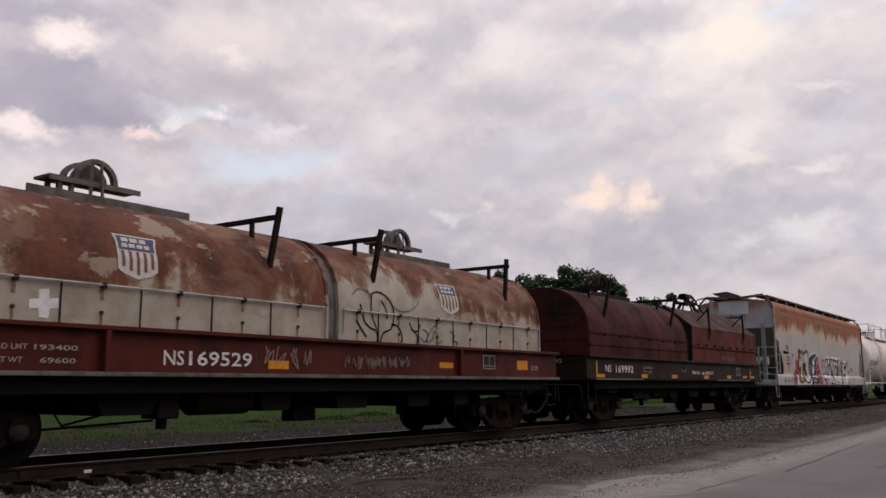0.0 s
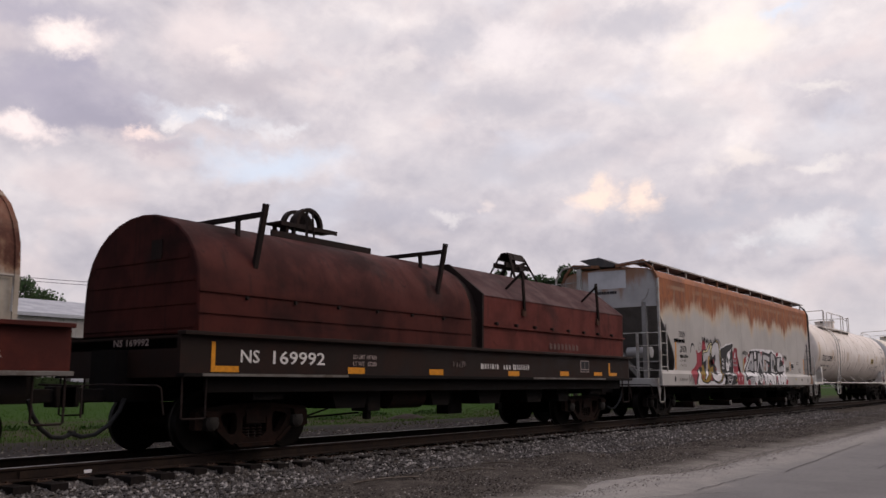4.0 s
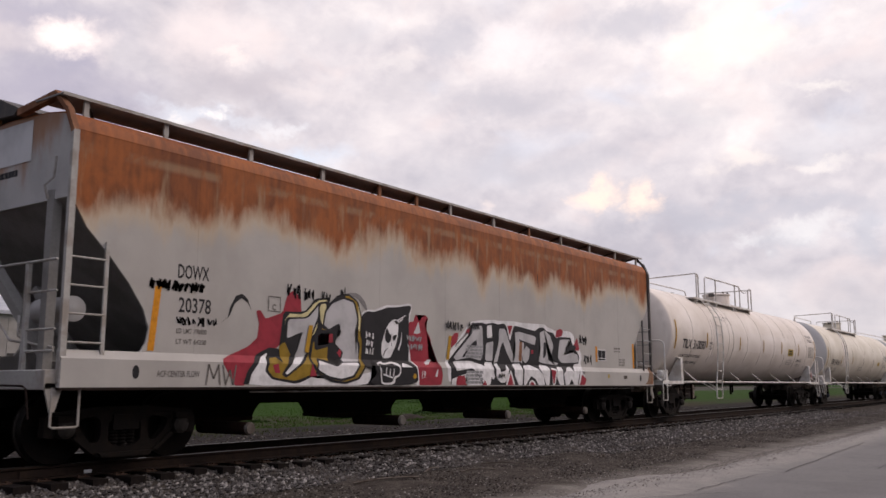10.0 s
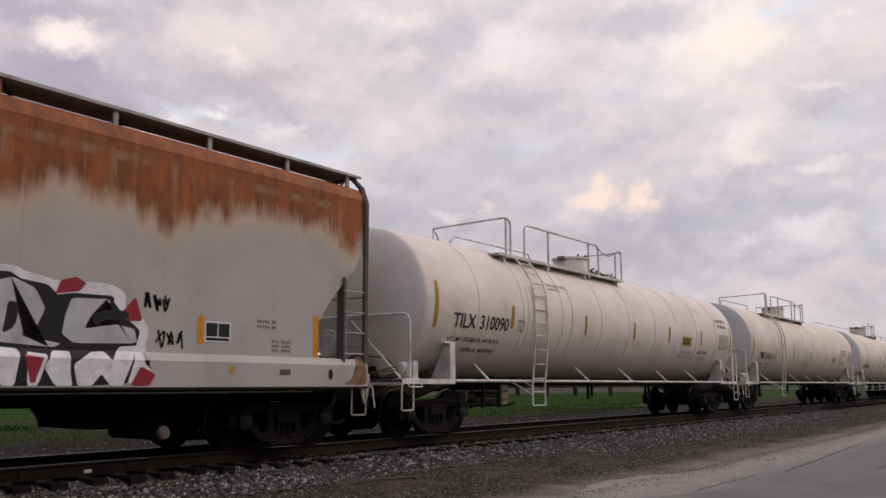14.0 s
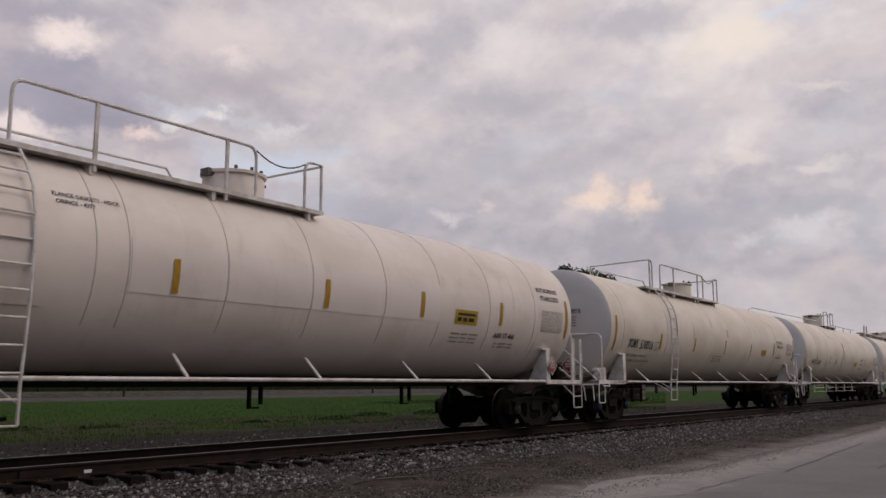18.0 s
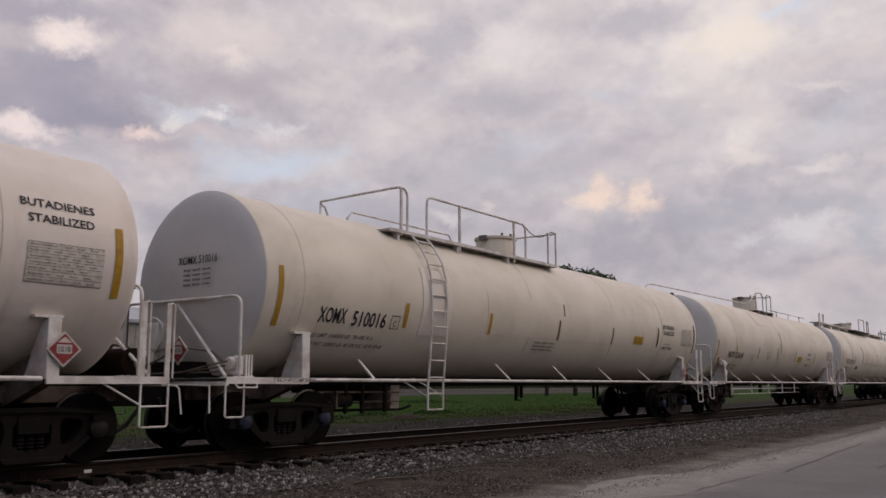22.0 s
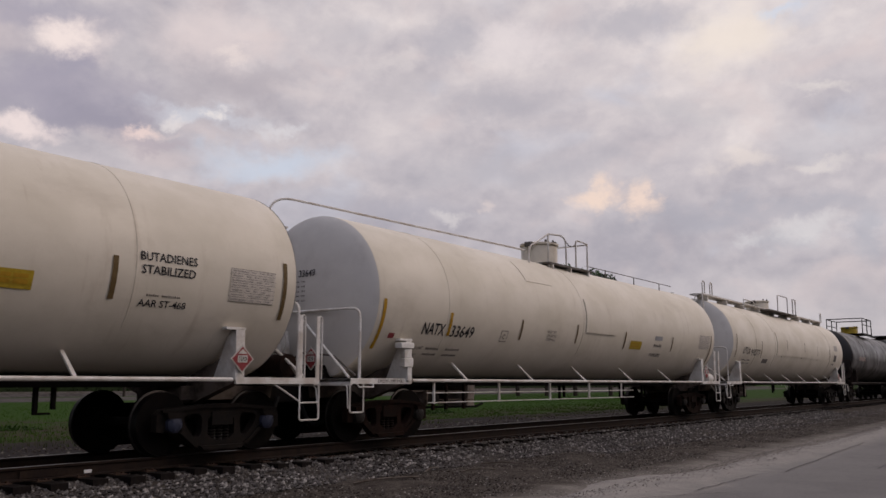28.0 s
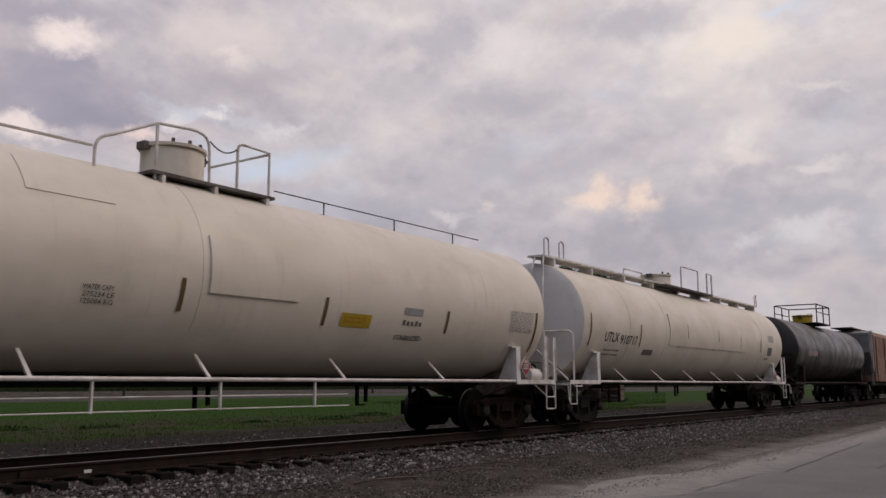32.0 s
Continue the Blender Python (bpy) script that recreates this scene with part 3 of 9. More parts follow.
def bars(name, parent, mat, place, widths, heights, gap, rows=1, row_gap=0.1, label="", apart=False):
    """Unreadable small print: short bars in rows."""
    if apart:
        a = 0.0
        for w in widths:
            g = Shape()
            for p, q, b0, b1 in ((0.0, 0.42, 0.0, 1.0), (0.58, 1.0, 0.0, 0.86)):
                g.add([place(a + w * p, heights * b0), place(a + w * q, heights * b0), place(a + w * q, heights * b1), place(a + w * p, heights * b1)], [(0, 1, 2, 3)])
            ob = new(name, g.mesh(name, M[mat], 0))
            ob.parent = parent
            if label:
                ob["label"] = label
            a += w + gap
        return None
    s = Shape()
    for r in range(rows):
        a = 0.0
        for w in widths:
            b = -r * row_gap
            n = max(1, round(w / (heights * 1.1))) if name == "small_print" else 1
            for k in range(n):
                p, q, h = a + w * k / n, a + w * (k + (0.62 if n > 1 else 1.0)) / n, heights * (0.8 if (k * 7 + r) % 3 else 1.0)
                s.add([place(p, b), place(q, b), place(q, b + h), place(p, b + h)], [(0, 1, 2, 3)])
            a += w + gap
    me = bpy.data.meshes.new(name)
    me.from_pydata(s.v, [], s.f)
    me.materials.append(M[mat])
    ob = new(name, me)
    ob.parent = parent
    if len(s.f) > 1:
        tagged(ob, kind="stuff")
    if label:
        ob["label"] = label
    return ob


# ---- trucks ----
def rounded(outline, rounds, cut=0.22):
    """The outline with its corners cut, as a spray can leaves them."""
    for _ in range(rounds):
        res = []
        for i, (a, b) in enumerate(outline):
            c, d = outline[(i + 1) % len(outline)]
            res += [((1 - cut) * a + cut * c, (1 - cut) * b + cut * d), (cut * a + (1 - cut) * c, cut * b + (1 - cut) * d)]
        outline = res
    return outline


WHEEL_R = 0.457
wheelsets = []
cars = []


def wheelset_mesh(cap):
    s = Shape()
    prof = [(-0.84, 0.10), (-0.835, WHEEL_R - 0.07), (-0.83, WHEEL_R - 0.005), (-0.71, WHEEL_R), (-0.70, WHEEL_R + 0.026), (-0.672, WHEEL_R + 0.028),
            (-0.665, WHEEL_R - 0.06), (-0.70, 0.24), (-0.66, 0.12), (-0.62, 0.085), (0.62, 0.085), (0.66, 0.12), (0.70, 0.24), (0.665, WHEEL_R - 0.06),
            (0.672, WHEEL_R + 0.028), (0.70, WHEEL_R + 0.026), (0.71, WHEEL_R), (0.83, WHEEL_R - 0.005), (0.835, WHEEL_R - 0.07), (0.80, 0.22), (0.84, 0.10)]
    prof.insert(1, (-0.80, 0.22))
    s.lathe([(-1.00, 0.09)] + prof + [(1.00, 0.09)], n=28, axis="y")
    shape_cap = Shape()
    for sg in (-1, 1):
        shape_cap.lathe([(sg * 0.98, 0.125), (sg * 1.11, 0.125), (sg * 1.125, 0.10), (sg * 1.15, 0.06)], n=14, axis="y")
        for k in range(3):
            a = k * 2.094
            shape_cap.lathe([(sg * 1.12, 0.022), (sg * 1.145, 0.022)], n=6, axis="y", x=0.075 * math.cos(a), z=0.075 * math.sin(a))
    me = s.mesh("wheelset", M["wheel"])
    me.materials.append(M["tread"])
    me.materials.append(M[cap])
    for p in me.polygons:
        c = p.center
        if 0.70 < abs(c.y) < 0.84 and math.hypot(c.x, c.z) > WHEEL_R - 0.02:
            p.material_index = 1
    o = len(me.polygons)
    all_s = Shape()
    all_s.v, all_s.f = list(s.v), list(s.f)
    all_s.add(shape_cap.v, shape_cap.f)
    me2 = all_s.mesh("wheelset", M["wheel"])
    me2.materials.append(M["tread"])
    me2.materials.append(M[cap])
    for i, p in enumerate(me2.polygons):
        c = p.center
        p.material_index = 2 if i >= o else me.polygons[i].material_index
    bpy.data.meshes.remove(me)
    return me2


def pierced(outer, holes, y0, y1):
    """A cast plate in the x-z plane with openings, from y0 to y1."""
    bm = bmesh.new()
    edges = []
    for loop in [outer, *holes]:
        vs = [bm.verts.new((a, y0, b)) for a, b in loop]
        edges += [bm.edges.new((vs[i - 1], vs[i])) for i in range(len(vs))]
    bmesh.ops.triangle_fill(bm, use_beauty=True, edges=edges)
    res = bmesh.ops.extrude_face_region(bm, geom=bm.faces[:])
    bmesh.ops.translate(bm, vec=(0, y1 - y0, 0), verts=[q for q in res["geom"] if isinstance(q, bmesh.types.BMVert)])
    bm.verts.index_update()
    s = Shape().add([q.co for q in bm.verts], [tuple(q.index for q in p.verts) for p in bm.faces])
    bm.free()
    return s


def side_frame_shape(sg):
    """Cast side frame: an arched top, two rounded windows and the spring opening, pedestals over the bearings."""
    y0, y1 = sg * 0.92, sg * 1.05
    outer = [(-1.16, 0.60), (-1.06, 0.67), (-0.70, 0.70), (-0.35, 0.735), (0.35, 0.735), (0.70, 0.70), (1.06, 0.67), (1.16, 0.60), (1.17, 0.36), (1.03, 0.34), (1.00, 0.44), (0.78, 0.44),
             (0.72, 0.34), (0.50, 0.13), (0.38, 0.07), (-0.38, 0.07), (-0.50, 0.13), (-0.72, 0.34), (-0.78, 0.44), (-1.00, 0.44), (-1.03, 0.34), (-1.17, 0.36)]
    win = rounded([(0.36, 0.61), (0.68, 0.58), (0.69, 0.47), (0.50, 0.25), (0.37, 0.27)], 2)
    mid = rounded([(-0.25, 0.60), (0.25, 0.60), (0.25, 0.20), (-0.25, 0.20)], 1)
    s = pierced(outer, [win, [(-a, b) for a, b in win], mid], y0, y1)
    ya, yb = (y1 - sg * 0.01, y1 + sg * 0.035)
    s.along_y([(-1.10, 0.66), (-0.35, 0.725), (0.35, 0.725), (1.10, 0.66), (1.08, 0.62), (0.35, 0.675), (-0.35, 0.675), (-1.08, 0.62)], ya, yb)
    s.along_y([(-0.42, 0.13), (0.42, 0.13), (0.36, 0.07), (-0.36, 0.07)], ya, yb + sg * 0.03)
    for k in (-1, 1):
        s.along_y([(k * 0.73, 0.37), (k * 0.78, 0.33), (k * 0.50, 0.12), (k * 0.44, 0.14)], ya, yb)
        s.along_y([(k * 0.76, 0.63), (k * 1.04, 0.62), (k * 1.02, 0.54), (k * 0.79, 0.54)], ya, yb + sg * 0.05)
    return s


def springs_shape(sg):
    rings = [(0.185, 0.035)] + [(0.19 + i * 0.045 + d, r) for i in range(5) for d, r in ((0.0, 0.05), (0.015, 0.062), (0.030, 0.05), (0.037, 0.036))]
    return Shape().lathe(rings, y=sg * 0.99, n=8, axis="z")


truck_kit = {}


def truck(parent, x, mat="truck", cap="cap_dark"):
    key = (mat, cap)
    if key not in truck_kit:
        b = Shape().box(-0.20, 0.20, -1.08, 1.08, 0.42, 0.62).box(-0.28, 0.28, -0.6, 0.6, 0.5, 0.70)
        b.lathe([(0.68, 0.2), (0.76, 0.2)], n=16, axis="z")
        beam = Shape().beam((0, -0.75, 0.36), (0, 0.75, 0.36), 0.10, 0.14).box(-0.05, 0.05, -0.80, -0.66, 0.28, 0.52).box(-0.05, 0.05, 0.66, 0.80, 0.28, 0.52)
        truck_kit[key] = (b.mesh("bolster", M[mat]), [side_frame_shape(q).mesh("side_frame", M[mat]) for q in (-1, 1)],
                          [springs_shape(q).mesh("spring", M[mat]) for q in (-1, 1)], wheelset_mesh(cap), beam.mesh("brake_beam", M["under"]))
    b, frames, springs, ws, beam = truck_kit[key]
    t = new("truck", b)
    t.parent, t.location = parent, (x, 0, 0)
    for me in frames:
        new("side_frame", me).parent = t
    for me in springs:
        for sx in (-0.13, 0.0, 0.13):
            q = new("spring", me)
            q.parent, q.location = t, (sx, 0, 0)
    for k in (-1, 1):
        q = new("brake_beam", beam)
        q.parent, q.location = t, (k * 0.36, 0, 0)
        w = new("wheelset", ws)
        w.parent, w.location = t, (k * 0.889, 0, WHEEL_R)
        wheelsets.append((w, k * 0.889))
    return t


def coupler(parent, x, sg, lever="white_bar"):
    s = Shape().box(min(x, x + sg * 0.75), max(x, x + sg * 0.75), -0.08, 0.08, 0.78, 0.98)
    s.along_x([(-0.16, 0.72), (0.16, 0.72), (0.16, 1.02), (-0.16, 1.02)], x + sg * 0.62, x + sg * 0.92)
    c = part("coupler", s, "truck", parent, bevel=0.02)
    h = Shape().pipe([(x + sg * 0.10, -0.42, 0.84), (x + sg * 0.16, -0.41, 0.66), (x + sg * 0.30, -0.38, 0.46), (x + sg * 0.48, -0.34, 0.33), (x + sg * 0.66, -0.31, 0.31), (x + sg * 0.84, -0.30, 0.38)], 0.032, 8)
    part("air_hose", h, "hose", parent)
    lift = Shape().pipe([(x + sg * 0.22, -1.42, 0.98), (x + sg * 0.25, -1.38, 1.02), (x + sg * 0.35, -0.2, 1.04), (x + sg * 0.55, -0.05, 1.02)], 0.014)
    lift.pipe([(x + sg * 0.22, -1.42, 0.98), (x + sg * 0.20, -1.46, 0.62)], 0.014)
    part("uncoupling_lever", lift, lever, parent)
    return c


def stirrup(parent, x, y, z0, z1, w, mat):
    """A sill step: two hangers and a tread."""
    s = Shape().pipe([(x - w / 2, y, z1), (x - w / 2, y, z0 + 0.02), (x - w / 2 + 0.03, y, z0), (x + w / 2 - 0.03, y, z0), (x + w / 2, y, z0 + 0.02), (x + w / 2, y, z1)], 0.016)
    return part("sill_step", s, mat, parent)


def ladder(parent, x, y, z0, z1, w, rungs, mat, name="ladder"):
    s = Shape()
    for k in (-1, 1):
        s.beam((x + k * w / 2, y, z0), (x + k * w / 2, y, z1), 0.05, 0.012)
    ob = part(name, s, mat, parent)
    for i in range(rungs):
        z = z0 + (i + 0.5) * (z1 - z0) / rungs
        part("rung", Shape().pipe([(x - w / 2, y, z), (x + w / 2, y, z)], 0.011), mat, ob)
    return ob


# ---- tank cars ----
HEAD = ((0.34, 0.02), (0.335, 0.16), (0.315, 0.34), (0.275, 0.54), (0.215, 0.72), (0.14, 0.86), (0.085, 0.93), (0.045, 0.968), (0.012, 0.990), (-0.05, 1.0))


def tank_shell(H, R, zc, n=64):
    """Long drum with shallow dished heads and a tight knuckle."""
    m = 24
    prof = [(-H - a, R * r) for a, r in HEAD] + [(-H + 2 * H * i / m, R) for i in range(1, m)] + [(H + a, R * r) for a, r in HEAD[::-1]]
    return Shape().lathe(prof, 0, zc, n)


def seam(parent, x, R, zc, mat, w=0.022, proud=0.006):
    s = Shape()
    n = 48
    v, f = [], []
    for i in range(n + 1):
        a = math.radians(-35 + 250 * i / n)
        c, q = math.cos(a), math.sin(a)
        for r, dx in ((R - 0.01, -w / 2), (R + proud, -w / 4), (R + proud, w / 4), (R - 0.01, w / 2)):
            v.append((x + dx, -r * c, zc + r * q))
    for i in range(n):
        for k in range(3):
            f.append((i * 4 + k, i * 4 + k + 1, i * 4 + k + 5, i * 4 + k + 4))
    return part("weld_band", s.add(v, f), mat, parent)


def shell_panel(parent, x0, x1, z0, z1, R, zc, mat, proud=0.02, name="jacket_patch", n=10):
    s = Shape()
    v, f = [], []
    a0, a1 = math.asin((z0 - zc) / R), math.asin((z1 - zc) / R)
    for i in range(n + 1):
        a = a0 + (a1 - a0) * i / n
        for x, r in ((x0, R - 0.01), (x0, R + proud), (x1, R + proud), (x1, R - 0.01)):
            v.append((x, -r * math.cos(a), zc + r * math.sin(a)))
    for i in range(n):
        for k in range(3):
            f.append((i * 4 + k, i * 4 + k + 1, i * 4 + k + 5, i * 4 + k + 4))
    f += [(3, 2, 1, 0), (n * 4, n * 4 + 1, n * 4 + 2, n * 4 + 3)]
    return part(name, s.add(v, f), mat, parent)


def rail_loop(points, r=0.022):
    return Shape().pipe(points, r, 8)


def curve3(a, b, c, n=5):
    """A rounded corner from a to c, past b."""
    a, b, c = Vector(a), Vector(b), Vector(c)
    return [tuple(a * (1 - k / n) ** 2 + b * 2 * (k / n) * (1 - k / n) + c * (k / n) ** 2) for k in range(n + 1)]


def placard(parent, x, y, z, number, size=0.30, ax="side"):
    place = (lambda a, b, d=0.0: (x + a, y - d, z + b)) if ax == "side" else (lambda a, b, d=0.0: (x - d, y - a, z + b))
    out = Shape().slab([(0, -size), (size, 0), (0, size), (-size, 0)], 0, 0.012, lambda a, b, d: place(a, b, d))
    ob = part("placard", out, "shield_white", parent, "white diamond placard holder")
    k = size * 0.86
    part("placard_face", Shape().slab([(0, -k), (k, 0), (0, k), (-k, 0)], 0.012, 0.017, lambda a, b, d: place(a, b, d)), "sign_red", ob)
    k2 = size * 0.42
    part("number_panel", Shape().slab([(-k2, -0.25 * size), (k2, -0.25 * size), (k2, 0.25 * size), (-k2, 0.25 * size)], 0.017, 0.021, lambda a, b, d: place(a, b, d)), "shield_white", ob)
    tri = [(-0.12 * size / 0.3, 0.36 * size), (0.12 * size / 0.3, 0.36 * size), (0, 0.36 * size + 0.33 * size)]
    part("flame_mark", Shape().slab([(a, b) for a, b in tri], 0.017, 0.021, lambda a, b, d: place(a, b, d)), "shield_white", ob)
    w = 2 * k2 * 0.8
    lettering(number, ob, "ink", lambda a, b: place(a - w / 2, b - 0.165 * size, 0.024), 0.33 * size, w)
    return ob


def car_root(name, center, label, category, group):
    ob = root(name, label, category, group)
    ob.location = (center - shift(0), TRACK_Y, 0)
    cars.append((ob, center))
    return ob


TANK_R, TANK_Z = 1.586, 2.704


def grab_post(car, x, y, mat):
    """A flat upright with a thin loop beside it, at the edge of an end walkway."""
    q = part("grab_post", Shape().box(x - 0.035, x + 0.035, y - 0.012, y + 0.012, 1.04, 2.17), mat, car)
    part("grab_loop", rail_loop([(x, y, 2.15), (x + 0.05, y, 2.18), (x + 0.09, y, 2.14), (x + 0.09, y, 1.12)], 0.014), mat, q)


def end_platform(car, sg, H, mat, brake=False):
    """Draft sill end with a narrow walkway, a cross rail and steps; sg is -1 for the end that leads."""
    x0, x1 = sg * (H + 0.60), sg * (H - 1.05)
    lo, hi = min(x0, x1), max(x0, x1)
    xs = sg * (H + 1.15)
    part("draft_sill", Shape().box(min(xs, x1), max(xs, x1), -0.35, 0.35, 0.72, 1.06), "under", car, bevel=0.02)
    p = part("end_platform", Shape().box(min(x0, sg * (H - 0.05)), max(x0, sg * (H - 0.05)), -1.46, 1.46, 1.08, 1.13), mat, car, "white end walkway")
    part("end_beam", Shape().box(min(x0, x0 - sg * 0.05), max(x0, x0 - sg * 0.05), -1.46, 1.46, 1.02, 1.135), mat, p)
    part("side_apron", Shape().box(lo, hi, -1.47, -1.43, 1.045, 1.145), mat, p)
    part("side_apron", Shape().box(lo, hi, 1.43, 1.47, 1.045, 1.145), mat, p)
    xr = sg * (H + (0.35 if sg < 0 else 0.20))
    pts = [(xr, -1.44, 1.13), (xr, -1.44, 2.2)] + curve3((xr, -1.44, 2.22), (xr, -1.44, 2.39), (xr, -1.26, 2.40)) + [(xr, 1.26, 2.40)] + curve3((xr, 1.27, 2.40), (xr, 1.44, 2.39), (xr, 1.44, 2.22)) + [(xr, 1.44, 1.13)]
    part("hand_rail", rail_loop(pts, 0.024), mat, car, "bent white end hand rail")
    part("rail_brace", Shape().pipe([(xr - sg * 0.02, 0.12, 2.36), (xr + sg * 0.2, -1.38, 1.16)], 0.024), mat, car)
    for s in (-1, 1):
        if sg > 0:
            grab_post(car, H + 0.25, s * 1.45, mat)
            grab_post(car, H + 0.63, s * 1.45, mat)
            st = stirrup(car, H + 0.44, 1.465 * s, 0.46, 1.06, 0.42, mat)
            part("step_rung", Shape().pipe([(H + 0.23, 1.465 * s, 0.74), (H + 0.65, 1.465 * s, 0.74)], 0.014), mat, st)
            part("step_brace", Shape().pipe([(H + 0.23, 1.465 * s, 0.76), (H - 0.30, 1.44 * s, 1.05)], 0.014), mat, st)
        else:
            stirrup(car, -H - 0.44, 1.465 * s, 0.55, 1.06, 0.34, mat)
            part("grab_handle", rail_loop([(-H - 0.44, 1.47 * s, 1.05), (-H - 0.42, 1.50 * s, 0.99), (-H - 0.05, 1.50 * s, 0.99), (-H - 0.03, 1.47 * s, 1.05)], 0.014), mat, car)
    for s in (-1, 1):
        xb = sg * (H - 0.98)
        part("bolster_plate", Shape().along_x([(s * 1.47, 1.10), (s * 1.46, 1.86), (s * 1.30, 1.84), (s * 0.95, 1.10)], xb - 0.085, xb + 0.085), mat, car, bevel=0.01)
        part("plate_cap", Shape().box(xb - 0.26, xb + 0.10, min(s * 1.46, s * 1.30), max(s * 1.46, s * 1.30), 1.86, 1.90), mat, car)
    s = Shape().along_x([(-1.40, 1.06), (-0.5, 0.75), (0.5, 0.75), (1.40, 1.06), (1.30, 1.55), (0.95, 1.35), (0, 1.16), (-0.95, 1.35), (-1.30, 1.55)], min(sg * (H - 1.06), sg * (H - 0.9)), max(sg * (H - 1.06), sg * (H - 0.9)))
    part("saddle", s, "dull_brown" if mat != "bar_dark" else "under", car)
    part("stub_sill", Shape().box(min(sg * (H - 0.6), sg * (H + 0.55)), max(sg * (H - 0.6), sg * (H + 0.55)), -0.42, 0.42, 1.135, 1.40), "under", car, bevel=0.02)
    part("shear_pad", Shape().along_y([(sg * (H - 1.3), 0.80), (sg * (H + 0.45), 0.80), (sg * (H + 0.50), 1.02), (sg * (H - 1.3), 1.02)], -0.55, 0.55), "dull_brown" if mat != "bar_dark" else "under", car)
    if sg > 0:
        part("end_reservoir", Shape().lathe([(-1.05, 0.05), (-1.0, 0.19), (0.45, 0.19), (0.5, 0.05)], x=sg * (H + 0.42), z=1.36, n=16, axis="y"), "truck_rust", car)
    part("brake_pipe", Shape().pipe([(sg * (H + 0.3), -1.3, 1.2), (sg * (H + 0.42), -0.9, 1.55), (sg * (H + 0.55), -0.3, 1.62), (sg * (H + 0.7), 0.4, 1.3)], 0.02), "bar_steel", car)
    coupler(car, sg * (H + 1.15), sg)
    if brake:
        xw = sg * (H + 0.45)
        w = Shape()
        ring = [(xw, 0.55 + 0.28 * math.cos(k * math.pi / 10), 1.85 + 0.28 * math.sin(k * math.pi / 10)) for k in range(21)]
        w.pipe(ring, 0.016)
        for k in range(3):
            w.pipe([(xw, 0.55, 1.85), (xw, 0.55 + 0.28 * math.cos(k * 2.1), 1.85 + 0.28 * math.sin(k * 2.1))], 0.012)
        b = part("hand_brake", Shape().box(xw - 0.02, xw + 0.22, 0.40, 0.70, 1.60, 2.05).beam((xw + 0.1, 0.55, 1.13), (xw + 0.1, 0.55, 1.6), 0.08), mat, car, bevel=0.02)
        part("brake_wheel", w, mat, b)


def valve_box(car, x, z=1.16):
    """Brake control valve: a ribbed casting between two flanged ends, on a bracket with its pipes."""
    b = part("control_valve", Shape().box(x, x + 0.13, -1.40, -1.16, z + 0.02, z + 0.30), "white_bar", car, bevel=0.02)
    for k in range(3):
        part("valve_rib", Shape().box(x + 0.15 + 0.05 * k, x + 0.18 + 0.05 * k, -1.42, -1.14, z, z + 0.33), "white_bar", b)
    part("valve_end", Shape().lathe([(x - 0.10, 0.03), (x - 0.09, 0.09), (x - 0.02, 0.10), (x, 0.07)], y=-1.30, z=z + 0.20, n=12), "white_bar", b)
    part("valve_bracket", Shape().box(x - 0.08, x + 0.30, -1.44, -1.12, z - 0.03, z), "white_bar", b)
    for k, dy in enumerate((0.0, 0.06, 0.12)):
        part("valve_pipe", Shape().pipe([(x - 0.05, -1.32 + dy, z + 0.24 - 0.07 * k), (x - 0.22, -1.25 + dy, z + 0.20 - 0.07 * k), (x - 0.45, -0.7 + dy, z + 0.06), (x - 0.60, 0.2 + dy, z + 0.03)], 0.014), "dull_brown", b)


def top_platform(car, x0, x1, mat, dome_x, R=TANK_R, zc=TANK_Z, style="wide"):
    y = -1.10
    zp = 4.07
    top = part("top_walkway", Shape().box(x0, x1, y - 0.02, -0.42, zp - 0.05, zp), "walk_grating" if mat != "bar_dark" else mat, car, "grey grating walkway")
    part("walkway_edge", Shape().box(x0, x1, y - 0.04, y - 0.02, zp - 0.055, zp + 0.012), mat, top)
    part("top_walkway", Shape().box(x0 + 0.4, x1, 0.42, 1.12, zp - 0.05, zp), "bar_steel", car, "grey grating walkway")
    for k in range(4):
        xs = x0 + 0.3 + (x1 - x0 - 0.6) * k / 3
        part("walkway_bracket", Shape().box(xs - 0.03, xs + 0.03, y, -0.6, zp - 0.20, zp - 0.05), mat, top)
    return top


def dome(car, x, mat, zb, h=0.55, r=0.78, lid=True):
    d = part("manway_dome", Shape().lathe([(zb - 0.2, r), (zb + h - 0.05, r), (zb + h, r - 0.03)], x=x, y=0, n=28, axis="z"), mat, car, "round valve housing on the tank")
    part("lid", Shape().lathe([(zb + h, r + 0.035), (zb + h + 0.05, r + 0.035), (zb + h + 0.07, r - 0.05)], x=x, y=0, n=28, axis="z"), mat, d)
    part("hinge", Shape().box(x - r - 0.10, x - r + 0.04, -0.10, 0.10, zb + h - 0.06, zb + h + 0.06), "bar_steel", d)
    part("latch", Shape().box(x + r - 0.04, x + r + 0.10, -0.08, 0.08, zb + h - 0.12, zb + h + 0.03).box(x + r + 0.06, x + r + 0.16, -0.05, 0.05, zb + h - 0.05, zb + h), "bar_steel", d)
    for k in range(3):
        a = -2.2 + k * 0.6
        part("bolt", Shape().lathe([(zb + h + 0.05, 0.03), (zb + h + 0.13, 0.03)], x=x + (r - 0.05) * math.cos(a), y=(r - 0.05) * math.sin(a), n=6, axis="z"), "bar_steel", d)
    return d


